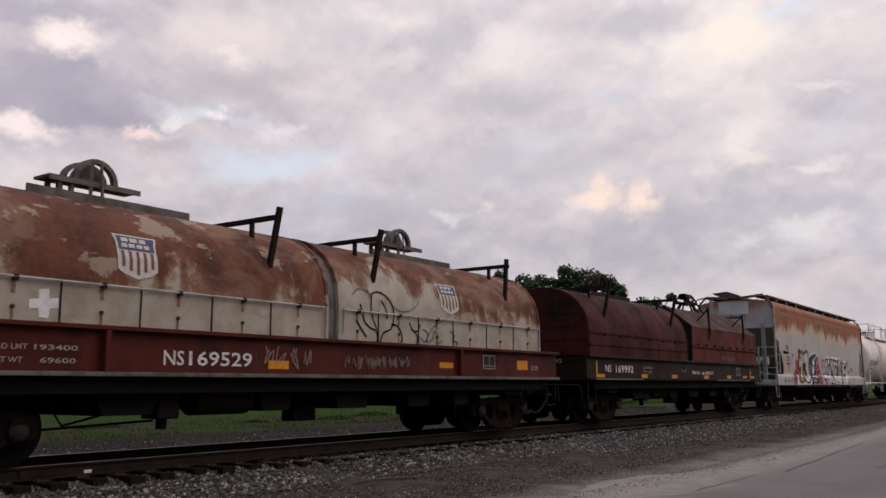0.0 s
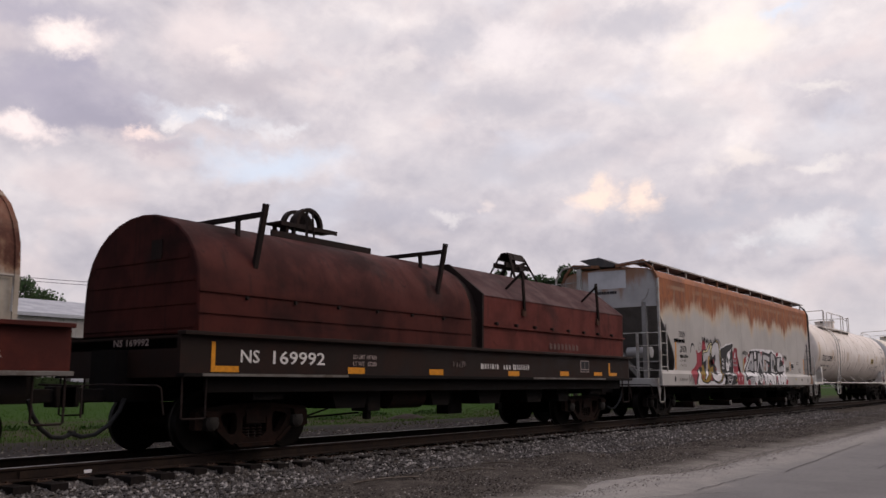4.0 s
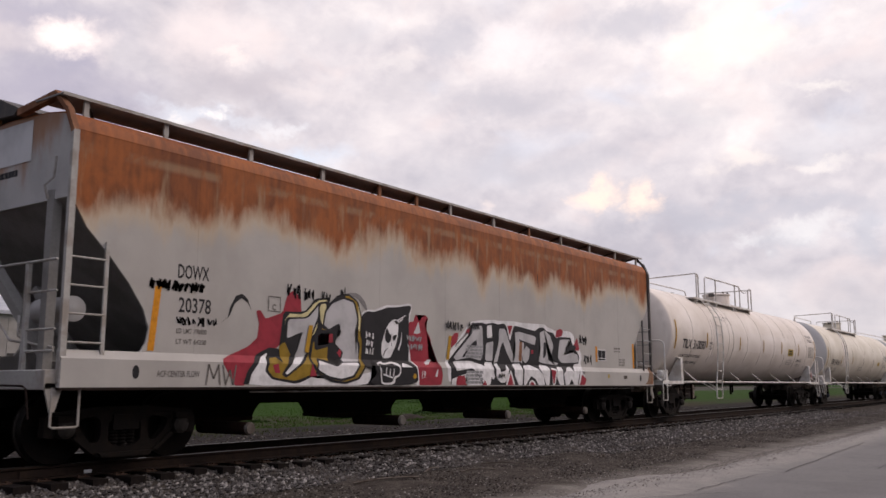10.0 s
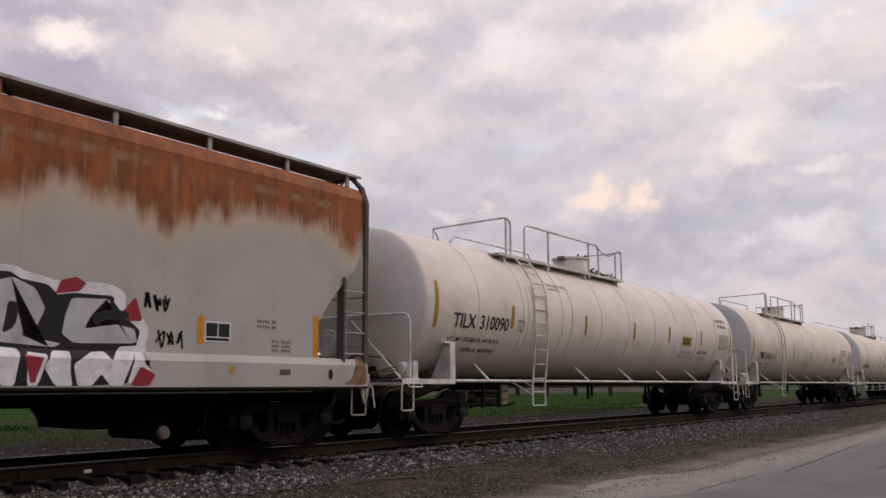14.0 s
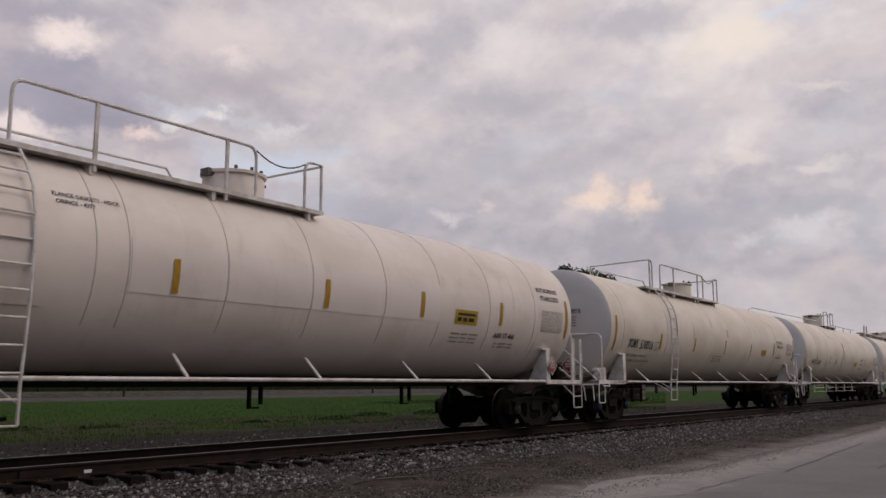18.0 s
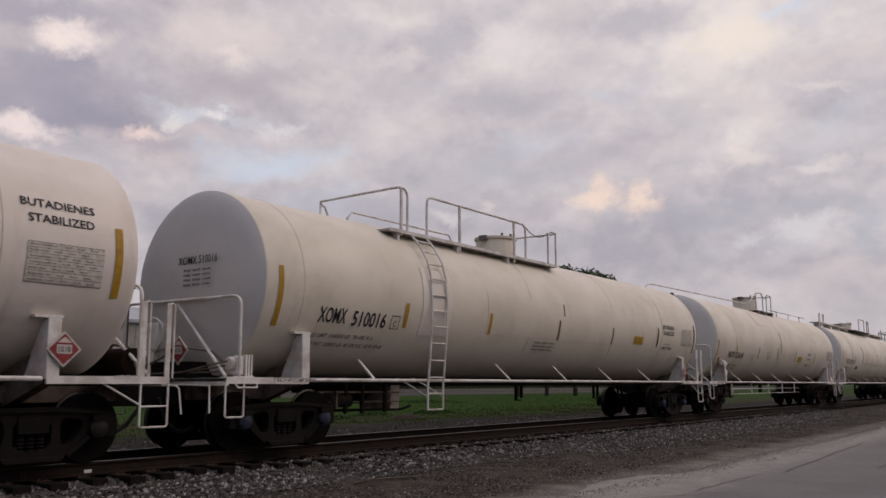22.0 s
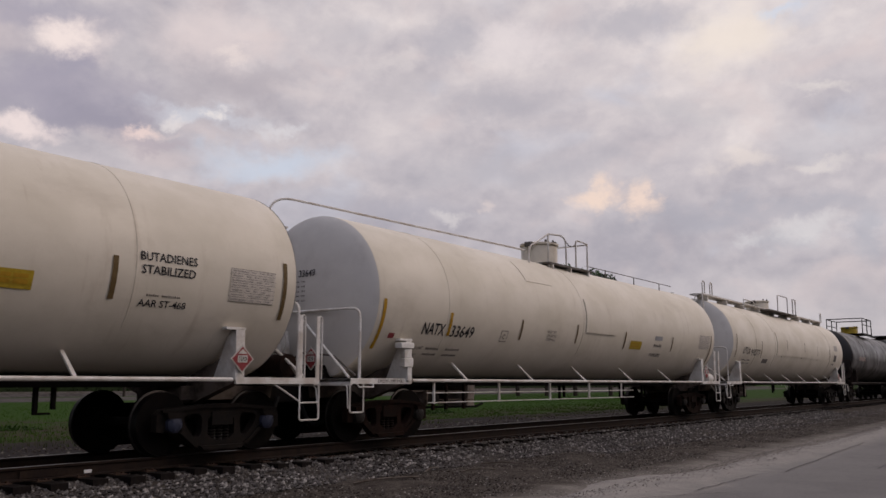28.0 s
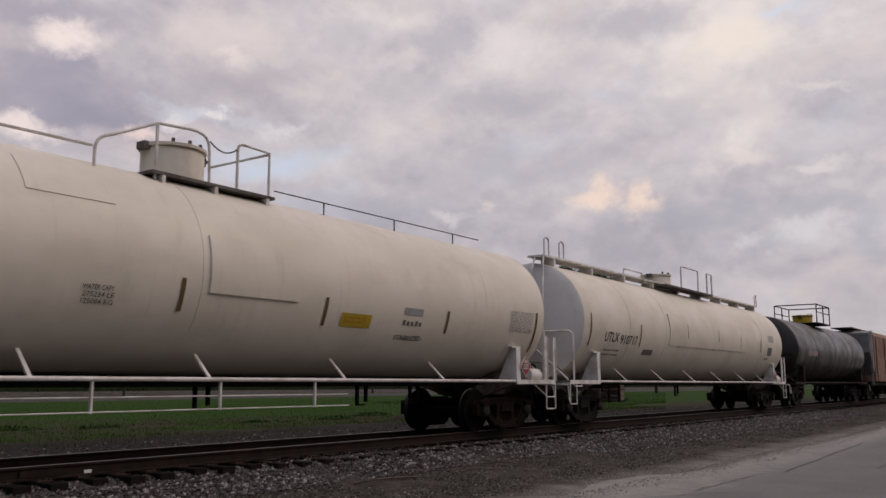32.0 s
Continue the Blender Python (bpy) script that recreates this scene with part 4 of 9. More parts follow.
def side_ladder(car, x0, x1, mat, z_low=0.55, z_top=4.04, R=TANK_R, zc=TANK_Z):
    """Follows the shell from the walkway to below the side pipe."""
    path = [(-1.06, 4.07), (-1.30, 3.80), (-1.50, 3.48), (-1.60, 3.12), (-1.63, 2.6), (-1.62, 2.1), (-1.56, 1.4), (-1.52, 1.0), (-1.52, z_low)]
    lad = part("ladder", Shape().pipe([(x0, y, z) for y, z in path], 0.022).pipe([(x1, y, z) for y, z in path], 0.022), mat, car, "white side ladder")
    zs = [z_low, 0.86, 1.17, 1.50, 1.83, 2.16, 2.47, 2.78, 3.10, 3.40, 3.66, 3.90]
    for z in zs:
        y = path[-1][0]
        for (ya, za), (yb, zb) in zip(path, path[1:]):
            if zb <= z <= za:
                y = ya + (yb - ya) * (za - z) / (za - zb)
        part("rung", Shape().pipe([(x0, y, z), (x1, y, z)], 0.016), mat, lad)
    for xx in (x0, x1):
        part("ladder_brace", Shape().pipe([(xx, -1.5, 0.80), (xx - 0.10, -1.25, 0.98), (xx - 0.22, -0.95, 1.16)], 0.014), mat, lad)
    shell_panel(car, x0 - 0.22, x1 + 0.22, 2.0, 3.3, R, zc, "white_a", 0.012, "ladder_pad")


def tank_common(name, center, H, truck_half, label, mat="white_a", bar="white_bar", seams=(), struts=(), cap="cap_dark", tmat="truck", R=TANK_R, zc=TANK_Z, valve=True, pipe_z=1.11, seam_mat="", head_mat=""):
    car = car_root(name, center, label, "tank car", "cars of the freight train")
    part("tank", tank_shell(H, R, zc), mat, car)
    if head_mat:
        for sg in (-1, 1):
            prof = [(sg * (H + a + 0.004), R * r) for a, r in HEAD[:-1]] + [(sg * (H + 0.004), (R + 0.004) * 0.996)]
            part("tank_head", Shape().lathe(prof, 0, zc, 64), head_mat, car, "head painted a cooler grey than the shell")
    for x in seams:
        seam(car, x, R, zc, seam_mat or mat)
    for sg in (-1, 1):
        end_platform(car, sg, H, bar, brake=sg < 0)
        truck(car, sg * truck_half, tmat, cap)
    part("side_pipe", Shape().pipe([(-H + 1.1, -1.44, pipe_z), (H - 1.1, -1.44, pipe_z)], 0.032, 8), bar, car, "white side safety pipe")
    part("side_pipe", Shape().pipe([(-H + 1.1, 1.44, pipe_z), (H - 1.1, 1.44, pipe_z)], 0.032, 8), bar, car)
    for x in struts:
        part("pipe_strut", Shape().beam((x + 0.04, -1.0, 1.49), (x, -1.42, pipe_z + 0.02), 0.05, 0.03), bar, car)
        part("pipe_strut", Shape().beam((x + 0.04, 1.0, 1.49), (x, 1.42, pipe_z + 0.02), 0.05, 0.03), bar, car)
    if valve:
        valve_box(car, -H - 0.36)
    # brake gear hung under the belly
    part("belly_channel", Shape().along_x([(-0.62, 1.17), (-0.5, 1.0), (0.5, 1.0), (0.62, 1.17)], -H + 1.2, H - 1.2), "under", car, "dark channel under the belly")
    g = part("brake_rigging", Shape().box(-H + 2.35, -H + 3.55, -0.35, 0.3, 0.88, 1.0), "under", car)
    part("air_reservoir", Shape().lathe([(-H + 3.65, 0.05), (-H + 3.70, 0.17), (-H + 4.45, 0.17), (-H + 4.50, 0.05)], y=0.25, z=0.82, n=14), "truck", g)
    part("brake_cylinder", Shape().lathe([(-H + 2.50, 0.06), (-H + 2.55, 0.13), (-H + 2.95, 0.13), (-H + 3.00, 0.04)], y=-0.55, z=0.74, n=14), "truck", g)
    part("cylinder_plate", Shape().box(-H + 2.47, -H + 2.51, -0.72, -0.38, 0.60, 0.92), "dull_brown", g)
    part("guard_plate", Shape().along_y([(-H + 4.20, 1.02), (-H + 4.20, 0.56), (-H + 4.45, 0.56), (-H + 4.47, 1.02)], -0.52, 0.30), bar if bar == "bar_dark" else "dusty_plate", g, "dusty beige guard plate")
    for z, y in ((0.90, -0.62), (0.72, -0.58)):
        part("brake_rod", Shape().pipe([(-H + 1.80, y, z), (-H + 4.35, y, z - 0.02)], 0.016), "dull_brown", g)
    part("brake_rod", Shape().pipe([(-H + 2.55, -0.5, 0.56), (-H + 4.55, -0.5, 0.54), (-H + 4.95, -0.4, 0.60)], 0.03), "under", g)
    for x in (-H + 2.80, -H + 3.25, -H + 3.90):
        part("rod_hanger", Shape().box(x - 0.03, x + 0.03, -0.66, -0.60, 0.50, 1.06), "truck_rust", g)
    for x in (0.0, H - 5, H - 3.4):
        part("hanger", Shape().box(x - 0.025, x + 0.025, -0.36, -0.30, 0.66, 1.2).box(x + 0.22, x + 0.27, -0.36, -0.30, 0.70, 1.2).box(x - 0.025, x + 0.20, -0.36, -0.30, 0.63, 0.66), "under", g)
    return car


def spot(x, z, R=TANK_R, zc=TANK_Z, proud=0.009):
    return round_side(x, z, R, zc, proud)


def reflectors(car, rows, mat="yellow", w=0.10, R=TANK_R, zc=TANK_Z, proud=0.012):
    for x, z0, z1 in rows:
        h = R * (math.asin((z1 - zc) / R) - math.asin((z0 - zc) / R))
        sticker("reflector", car, mat, spot(x, z0, R, zc, proud), w, h, "ochre reflective strip" if mat == "yellow" else "")


def tilx():
    H = 8.95
    car = tank_common("tank_car", 16.58, H, 8.0, "white tank car with a top platform and ochre strips", "white_a",
                      seams=(-7.2, -5.45, -3.62, -3.15, -1.54, 0.17, 1.98, 3.62, 5.35, 7.2), struts=(-6.63, -2.05, 0.55, 3.1, 5.6), seam_mat="seam")
    reflectors(car, [(-8.7, 2.17, 3.09), (-5.93, 2.29, 2.79), (5.74, 2.33, 2.82), (8.64, 2.17, 3.09)])
    reflectors(car, [(-2.48, 2.31, 2.79), (0.45, 2.32, 2.80), (3.0, 2.33, 2.82)], proud=0.022)
    lettering("TILX", car, "ink", spot(-8.05, 2.21), 0.30, 0.78)
    lettering("310090", car, "ink", spot(-7.1, 2.21), 0.30, 1.08)
    lettering("LD LMT 152300 LB  69100 KG", car, "ink", spot(-8.1, 1.93), 0.095, 1.85)
    lettering("LT WT  110700 LB  50200 KG", car, "ink", spot(-8.05, 1.73), 0.095, 1.75)
    frame_box(car, -5.63, 2.24, 0.25, 0.25)
    lettering("PLATE", car, "ink", spot(-5.59, 2.41), 0.05, 0.17)
    lettering("C", car, "ink", spot(-5.55, 2.28), 0.10, 0.08)
    lettering("FLANGE GASKETS - HDCR", car, "ink", spot(-4.15, 3.42), 0.065, 0.92)
    lettering("ORINGS - 4273", car, "ink", spot(-4.12, 3.32), 0.065, 0.52)
    for xa, xb in ((-3.12, -1.555), (-1.525, 0.155), (0.185, 1.965), (1.995, 3.62)):
        shell_panel(car, xa, xb, 2.27, 3.01, TANK_R, TANK_Z, "fresh", 0.0075, "jacket_sheet", 6)
    sign = sticker("warning_sign", car, "sign_yellow", spot(4.12, 2.27), 0.78, 0.30, "yellow warning sign with black bars")
    bars("sign_print", sign, "ink", spot(4.2, 2.45, proud=0.014), [0.62], 0.05, 0.05)
    bars("sign_print", sign, "ink", spot(4.2, 2.33, proud=0.014), [0.14, 0.14, 0.2], 0.08, 0.05)
    bars("small_print", car, "faint_ink", spot(4.1, 2.06), [0.3, 0.2, 0.32], 0.04, 0.06, 3, 0.09)
    lettering("AAR ST-468", car, "ink", spot(5.62, 2.05), 0.12, 0.82)
    bars("small_print", car, "faint_ink", spot(5.75, 1.92), [0.1, 0.3, 0.22], 0.04, 0.06, 2, 0.08)
    lettering("BUTADIENES", car, "ink", spot(7.42, 3.22), 0.11, 0.95)
    lettering("STABILIZED", car, "ink", spot(7.5, 3.02), 0.11, 0.85)
    qualification_panel(car, 7.5, 2.28, 0.98, 0.5)
    x0, x1 = -5.75, 0.82
    walkway_set(car, x0, x1)
    dome(car, -0.20, "white_a", 4.22, 0.42, 0.52)
    side_ladder(car, -5.0, -4.44, "white_bar")
    placard(car, 8.07, -1.50, 1.475, "1010", 0.225)
    lettering("310090", car, "faint_ink", lambda a, b: (-H - 0.352, 0.75 - a, 3.2 + b), 0.14, 0.6)
    return car


def frame_box(car, x, z, w, h, t=0.014):
    for a, b, ww, hh in ((0, 0, w, t), (0, h - t, w, t), (0, 0, t, h), (w - t, 0, t, h)):
        sticker("plate_mark", car, "ink", (lambda p, a=a, b=b: (lambda q, r: p(q + a, r + b)))(spot(x, z)), ww, hh, rows=2)


def qualification_panel(car, x, z, w, h, R=TANK_R, zc=TANK_Z):
    """Stencilled test table: a pale field ruled with thin lines, small print in its cells."""
    p = sticker("test_panel", car, "stencil_field", spot(x, z, R, zc), w, h, "ruled stencilled test table")
    on = lambda a, b: spot(x + a, z, R, zc, 0.013)(0, b)
    for k in range(8):
        bars("table_rule", p, "faint_ink", lambda a, b, k=k: on(a, b + k * (h - 0.007) / 7), [w], 0.0045, 0)
    for f in (0.0, 0.42, 0.62, 0.81, 0.985):
        bars("table_rule", p, "faint_ink", lambda a, b, f=f: on(a + f * w, b), [0.005], h, 0)
    for k in range(7):
        bars("small_print", p, "stencil_dark", lambda a, b, k=k: on(a + 0.03, b + 0.022 + k * h / 7), [w * (0.34 - 0.06 * (k % 3)), w * 0.10, w * 0.10, w * 0.10], h / 22, w * 0.08)


def walkway_set(car, x0, x1, mat="white_bar"):
    """Platform with its hoops, as on the pressure tank cars."""
    y = -1.10
    top_platform(car, x0, x1, mat, 0)
    hoop = [(x0 + 0.07, 0.78, 3.95), (x0 + 0.07, 0.78, 4.84), (x0 + 0.25, y + 0.10, 4.93)] + curve3((x0 + 0.30, y, 4.94), (x0 + 0.56, y, 4.98), (x0 + 0.56, y, 4.75)) + [(x0 + 0.56, y, 4.05)]
    part("hand_rail", rail_loop(hoop, 0.026), mat, car)
    part("hand_rail", rail_loop([(x0 + 0.07, 0.78, 4.80), (x0 + 0.22, 0.80, 4.74), (x0 + 0.30, 0.80, 4.60), (x0 + 0.30, 0.80, 3.95)], 0.022), mat, car)
    part("rail_post", Shape().box(x0 + 0.345, x0 + 0.395, y - 0.02, y + 0.02, 3.98, 4.92), mat, car)
    b, e = x0 + 1.18, x1 - 1.59
    hoop = [(b, y, 4.02)] + [(b, y, 4.7)] + curve3((b, y, 4.72), (b, y, 4.93), (b + 0.2, y, 4.91)) + [(e - 0.1, y, 4.91)] + curve3((e - 0.08, y, 4.91), (e + 0.1, y, 4.91), (e + 0.1, y, 4.7)) + [(e + 0.1, y, 4.02)]
    part("hand_rail", rail_loop(hoop, 0.026), mat, car)
    for x in (x0 + 2.32, x0 + 4.50):
        part("rail_post", Shape().box(x - 0.025, x + 0.025, y - 0.02, y + 0.02, 3.92, 4.90), mat, car)
    hoop = [(x1 - 0.42, y, 4.02), (x1 - 0.42, y, 4.7)] + curve3((x1 - 0.42, y, 4.72), (x1 - 0.42, y, 4.92), (x1 - 0.25, y, 4.92)) + [(x1 - 0.03, y, 4.92), (x1 - 0.03, y, 4.02)]
    part("hand_rail", rail_loop(hoop, 0.026), mat, car)
    part("hand_rail", rail_loop([(x1 - 0.03, y, 4.90), (x1 - 0.03, 1.1, 4.90), (x1 - 0.03, 1.1, 4.02)], 0.024), mat, car)
    n = 8
    ch = [(e + 0.1 + (x1 - 0.42 - e - 0.1) * k / n, y, 4.86 - 0.16 * (1 - (2 * k / n - 1) ** 2)) for k in range(n + 1)]
    part("safety_chain", Shape().pipe(ch, 0.013, 5), "bar_steel", car)
    far = [(x0 + 1.20, 1.1, 4.0), (x0 + 1.20, 1.1, 4.70), (x0 + 1.35, 1.1, 4.87), (e, 1.1, 4.87), (e + 0.12, 1.1, 4.72), (e + 0.12, 1.1, 4.05)]
    part("hand_rail", rail_loop(far, 0.024), mat, car)


def xomx():
    H = 9.15
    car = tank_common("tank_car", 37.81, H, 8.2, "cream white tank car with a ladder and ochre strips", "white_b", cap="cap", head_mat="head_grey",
                      seams=(-8.35, -1.25, 3.0, 6.3), struts=(-6.47, -1.98, 0.59, 3.06, 5.63))
    reflectors(car, [(-8.9, 1.97, 2.93), (-5.78, 2.10, 2.56), (-2.98, 2.11, 2.56)])
    reflectors(car, [(0.0, 2.11, 2.59), (2.92, 2.12, 2.57), (5.95, 2.16, 2.73), (8.86, 2.06, 2.96)], "olive", 0.08)
    lettering("XOMX", car, "ink", spot(-7.95, 2.09), 0.27, 0.66, shear=0.05)
    lettering("510016", car, "ink", spot(-7.14, 2.07), 0.27, 0.88, shear=0.05)
    lettering("LD LMT 154500 LB  70 080 KG", car, "faint_ink", spot(-8.0, 1.84), 0.08, 1.55, shear=0.12)
    lettering("LT WT  108500 LB  49 200 KG  NEW 07-08", car, "faint_ink", spot(-7.95, 1.70), 0.08, 1.85, shear=0.12)
    frame_box(car, -6.13, 2.06, 0.24, 0.26)
    lettering("C", car, "ink", spot(-6.05, 2.11), 0.11, 0.09)
    shell_panel(car, -3.05, 3.8, 2.12, 3.02, TANK_R, TANK_Z, "white_b", 0.006)
    sticker("rust_stain", car, "old_rust", spot(0.22, 2.70), 0.07, 0.30)
    bars("small_print", car, "faint_ink", spot(-0.95, 2.0), [0.3, 0.25, 0.3], 0.05, 0.05, 3, 0.09)
    sign = sticker("warning_sign", car, "sign_yellow", spot(4.34, 2.18), 0.62, 0.24, "faded yellow warning sign")
    bars("sign_print", sign, "yellow", spot(4.42, 2.24, proud=0.014), [0.12, 0.12, 0.18], 0.06, 0.03, 2, -0.08)
    lettering("BUTADIENES", car, "ink", spot(6.35, 2.72), 0.12, 0.9)
    lettering("STABILIZED", car, "ink", spot(6.38, 2.54), 0.12, 0.85)
    lettering("AAR ST-468", car, "ink", spot(6.40, 2.10), 0.10, 0.75)
    bars("small_print", car, "faint_ink", spot(6.5, 2.24), [0.2, 0.3], 0.03, 0.04)
    qualification_panel(car, 7.85, 2.28, 0.85, 0.5)
    walkway_set(car, -5.73, 0.78)
    dome(car, -0.33, "white_b", 4.24, 0.44, 0.50)
    side_ladder(car, -5.05, -4.57, "white_bar")
    placard(car, 8.17, -1.50, 1.42, "1010", 0.215)
    placard(car, -H - 0.9, -0.75, 1.55, "1010", 0.22, "end")
    lettering("XOMX 510016", car, "ink", lambda a, b: (-H - 0.352, 0.1 - a, 2.98 + b), 0.13, 0.95)
    bars("small_print", car, "faint_ink", lambda a, b: (-H - 0.352, -0.05 - a, 2.86 + b), [0.18, 0.2, 0.2], 0.04, 0.04, 4, 0.08)
    lettering("2 INCH HF COMP SHOES", car, "faint_ink", flat_side(-8.85, -1.474, 1.07), 0.07, 0.9)
    return car


def natx():
    H = 8.7
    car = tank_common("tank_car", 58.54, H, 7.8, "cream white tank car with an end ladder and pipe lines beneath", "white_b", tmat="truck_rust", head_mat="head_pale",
                      seams=(-6.6, -0.9), struts=(-5.8, -3.2, -0.6, 2.2, 5.0), valve=False)
    reflectors(car, [(-8.58, 1.70, 2.60), (-6.54, 2.02, 2.48)], "yellow", 0.085)
    reflectors(car, [(-3.86, 2.05, 2.50), (-1.25, 2.07, 2.54), (1.56, 2.03, 2.50), (4.93, 2.06, 2.5), (8.3, 1.79, 2.69)], "olive", 0.07)
    lettering("NATX", car, "ink", spot(-7.33, 2.02), 0.24, 0.70, shear=0.1)
    lettering("33649", car, "ink", spot(-6.43, 2.01), 0.24, 0.80, shear=0.1)
    lettering("LD LMT", car, "faint_ink", spot(-7.40, 1.73), 0.07, 0.32, shear=0.1)
    lettering("LT WT", car, "faint_ink", spot(-7.46, 1.59), 0.07, 0.28, shear=0.1)
    bars("small_print", car, "faint_ink", spot(-6.98, 1.73), [0.42, 0.001, 0.47], 0.06, 0.11, 2, 0.14)
    frame_box(car, -4.6, 1.98, 0.26, 0.26)
    lettering("C", car, "ink", spot(-4.52, 2.04), 0.11, 0.09)
    lettering("WATER CAPY", car, "faint_ink", spot(-2.68, 2.26), 0.07, 0.44)
    lettering("275234 LB", car, "faint_ink", spot(-2.66, 2.17), 0.07, 0.44)
    lettering("125084 KG", car, "faint_ink", spot(-2.66, 2.08), 0.07, 0.44)
    shell_panel(car, -0.78, 0.96, 2.37, 3.22, TANK_R, TANK_Z, "white_b", 0.03, "bolted_panel")
    shell_panel(car, -3.4, -2.2, 3.45, 3.95, TANK_R, TANK_Z, "white_b", 0.012, "jacket_patch")
    sticker("small_sign", car, "sign_red", spot(-8.25, 1.90), 0.16, 0.11, "small dark red plate")
    sign = sticker("warning_sign", car, "sign_yellow", spot(1.99, 2.04), 0.76, 0.25, "yellow warning sign")
    bars("sign_print", sign, "yellow", spot(2.06, 2.11, proud=0.014), [0.5], 0.04, 0.05, 2, -0.08)
    bars("painted_over_word", car, "paint_grey", spot(3.62, 2.35), [0.55], 0.13, 0.04)
    bars("small_print", car, "faint_ink", spot(3.62, 2.15), [0.6], 0.10, 0.04)
    lettering("STABILIZED", car, "ink", spot(3.5, 1.88), 0.10, 0.8)
    qualification_panel(car, 7.25, 2.22, 0.95, 0.46)
    # top fittings: a long cable rail, hoops and the valve housing
    y = -0.75
    part("end_ladder", Shape().pipe([(-H - 0.55, 1.0, 1.1), (-H - 0.55, 1.0, 3.3), (-H - 0.45, 0.95, 3.95), (-H - 0.40, 0.92, 4.30)] + curve3((-H - 0.38, 0.90, 4.5), (-H - 0.30, 0.85, 4.76), (-H + 0.1, 0.75, 4.74)) + [(-2.1, -0.60, 4.44)], 0.024)
         .pipe([(-H - 0.55, 0.64, 1.1), (-H - 0.55, 0.64, 3.3), (-H - 0.44, 0.60, 3.9), (-H - 0.30, 0.55, 4.10)], 0.024)
         .box(-H - 0.46, -H - 0.22, 0.55, 0.95, 4.08, 4.11), "white_bar", car, "white end ladder and top rail")
    for k in range(10):
        z = 1.35 + k * 0.28
        part("rung", Shape().pipe([(-H - 0.54 + max(0, z - 3.4) * 0.2, 1.0, z), (-H - 0.54 + max(0, z - 3.4) * 0.2, 0.63, z)], 0.016), "white_bar", car)
    part("top_rail", Shape().pipe([(1.3, -0.55, 4.42), (7.5, -0.55, 4.42)], 0.012), "bar_steel", car)
    for x in (2.5, 4.5, 6.5):
        part("rail_post", Shape().pipe([(x, -0.55, 4.1), (x, -0.55, 4.42)], 0.016), "bar_steel", car)
    pl = part("top_walkway", Shape().box(-1.3, 1.05, -0.85, -0.45, 4.17, 4.22), "bar_steel", car, "short grating walkway")
    for x in (-1.1, -0.15, 0.9):
        part("walkway_bracket", Shape().box(x - 0.03, x + 0.03, -0.85, -0.5, 3.95, 4.17), "white_bar", pl)
    hoop = [(-2.15, y, 4.1), (-2.15, y, 4.3)] + curve3((-2.15, y, 4.35), (-2.15, y, 4.55), (-1.9, y, 4.62)) + [(-1.18, y, 4.98)] + curve3((-0.6, y, 5.03), (-0.25, y, 5.05), (-0.24, y, 4.8)) + [(-0.22, y, 4.2)]
    part("hand_rail", rail_loop(hoop, 0.024), "white_bar", car)
    part("rail_post", Shape().pipe([(-1.18, y, 4.1), (-1.18, y, 4.98)], 0.026), "white_bar", car)
    hoop = [(0.32, y, 4.2), (0.32, y, 4.85)] + curve3((0.32, y, 4.9), (0.32, y, 5.02), (0.45, y, 5.02)) + [(0.99, y, 5.0), (0.99, y, 4.15)]
    part("hand_rail", rail_loop(hoop, 0.024), "white_bar", car)
    part("hand_rail", rail_loop([(0.99, y, 4.98), (0.99, 0.8, 4.98), (0.99, 0.8, 4.2)], 0.024), "white_bar", car)
    part("safety_chain", Shape().pipe([(-0.23 + 0.55 * k / 8, y, 4.92 - 0.12 * (1 - (k / 4 - 1) ** 2)) for k in range(9)], 0.013, 5), "bar_steel", car)
    dome(car, -0.36, "white_b", 4.26, 0.56, 0.49)
    # bottom lines
    for z, yy in ((0.87, -1.40), (0.68, -1.42)):
        part("lower_pipe", Shape().pipe([(-H + 1.6, yy, z), (2.3, yy, z)], 0.010), "white_bar", car, "white lower pipe")
    for x in (-6.9, -4.6, -2.4, -0.4, 1.5):
        part("pipe_hanger", Shape().box(x - 0.015, x + 0.015, -1.435, -1.395, 0.66, 1.08), "white_bar", car)
    b = part("valve_stand", Shape().box(-8.04, -7.67, -1.55, -1.38, 1.71, 1.82).box(-7.91, -7.76, -1.52, -1.42, 1.53, 1.71).box(-7.94, -7.68, -1.54, -1.44, 1.36, 1.53).box(-7.83, -7.72, -1.52, -1.44, 1.10, 1.36), "white_bar", car, bevel=0.012)
    placard(car, -H - 0.62, -0.55, 1.50, "1010", 0.21, "end")
    placard(car, 7.95, -1.50, 1.44, "1010", 0.24)
    part("white_cover", Shape().lathe([(8.25, 0.02), (8.3, 0.17), (8.75, 0.17), (8.8, 0.02)], y=-1.3, z=1.24, n=14), "white_bar", car)
    lettering("NATX 33649", car, "ink", lambda a, b: (-H - 0.352, 0.62 - a, 3.06 + b), 0.13, 0.95, shear=0.1)
    bars("small_print", car, "faint_ink", lambda a, b: (-H - 0.352, 0.5 - a, 2.95 + b), [0.15, 0.25, 0.1], 0.035, 0.04, 5, 0.09)
    lettering("2 INCH HF COMP SHOES", car, "faint_ink", flat_side(-8.6, -1.474, 1.07), 0.06, 0.7)
    return car


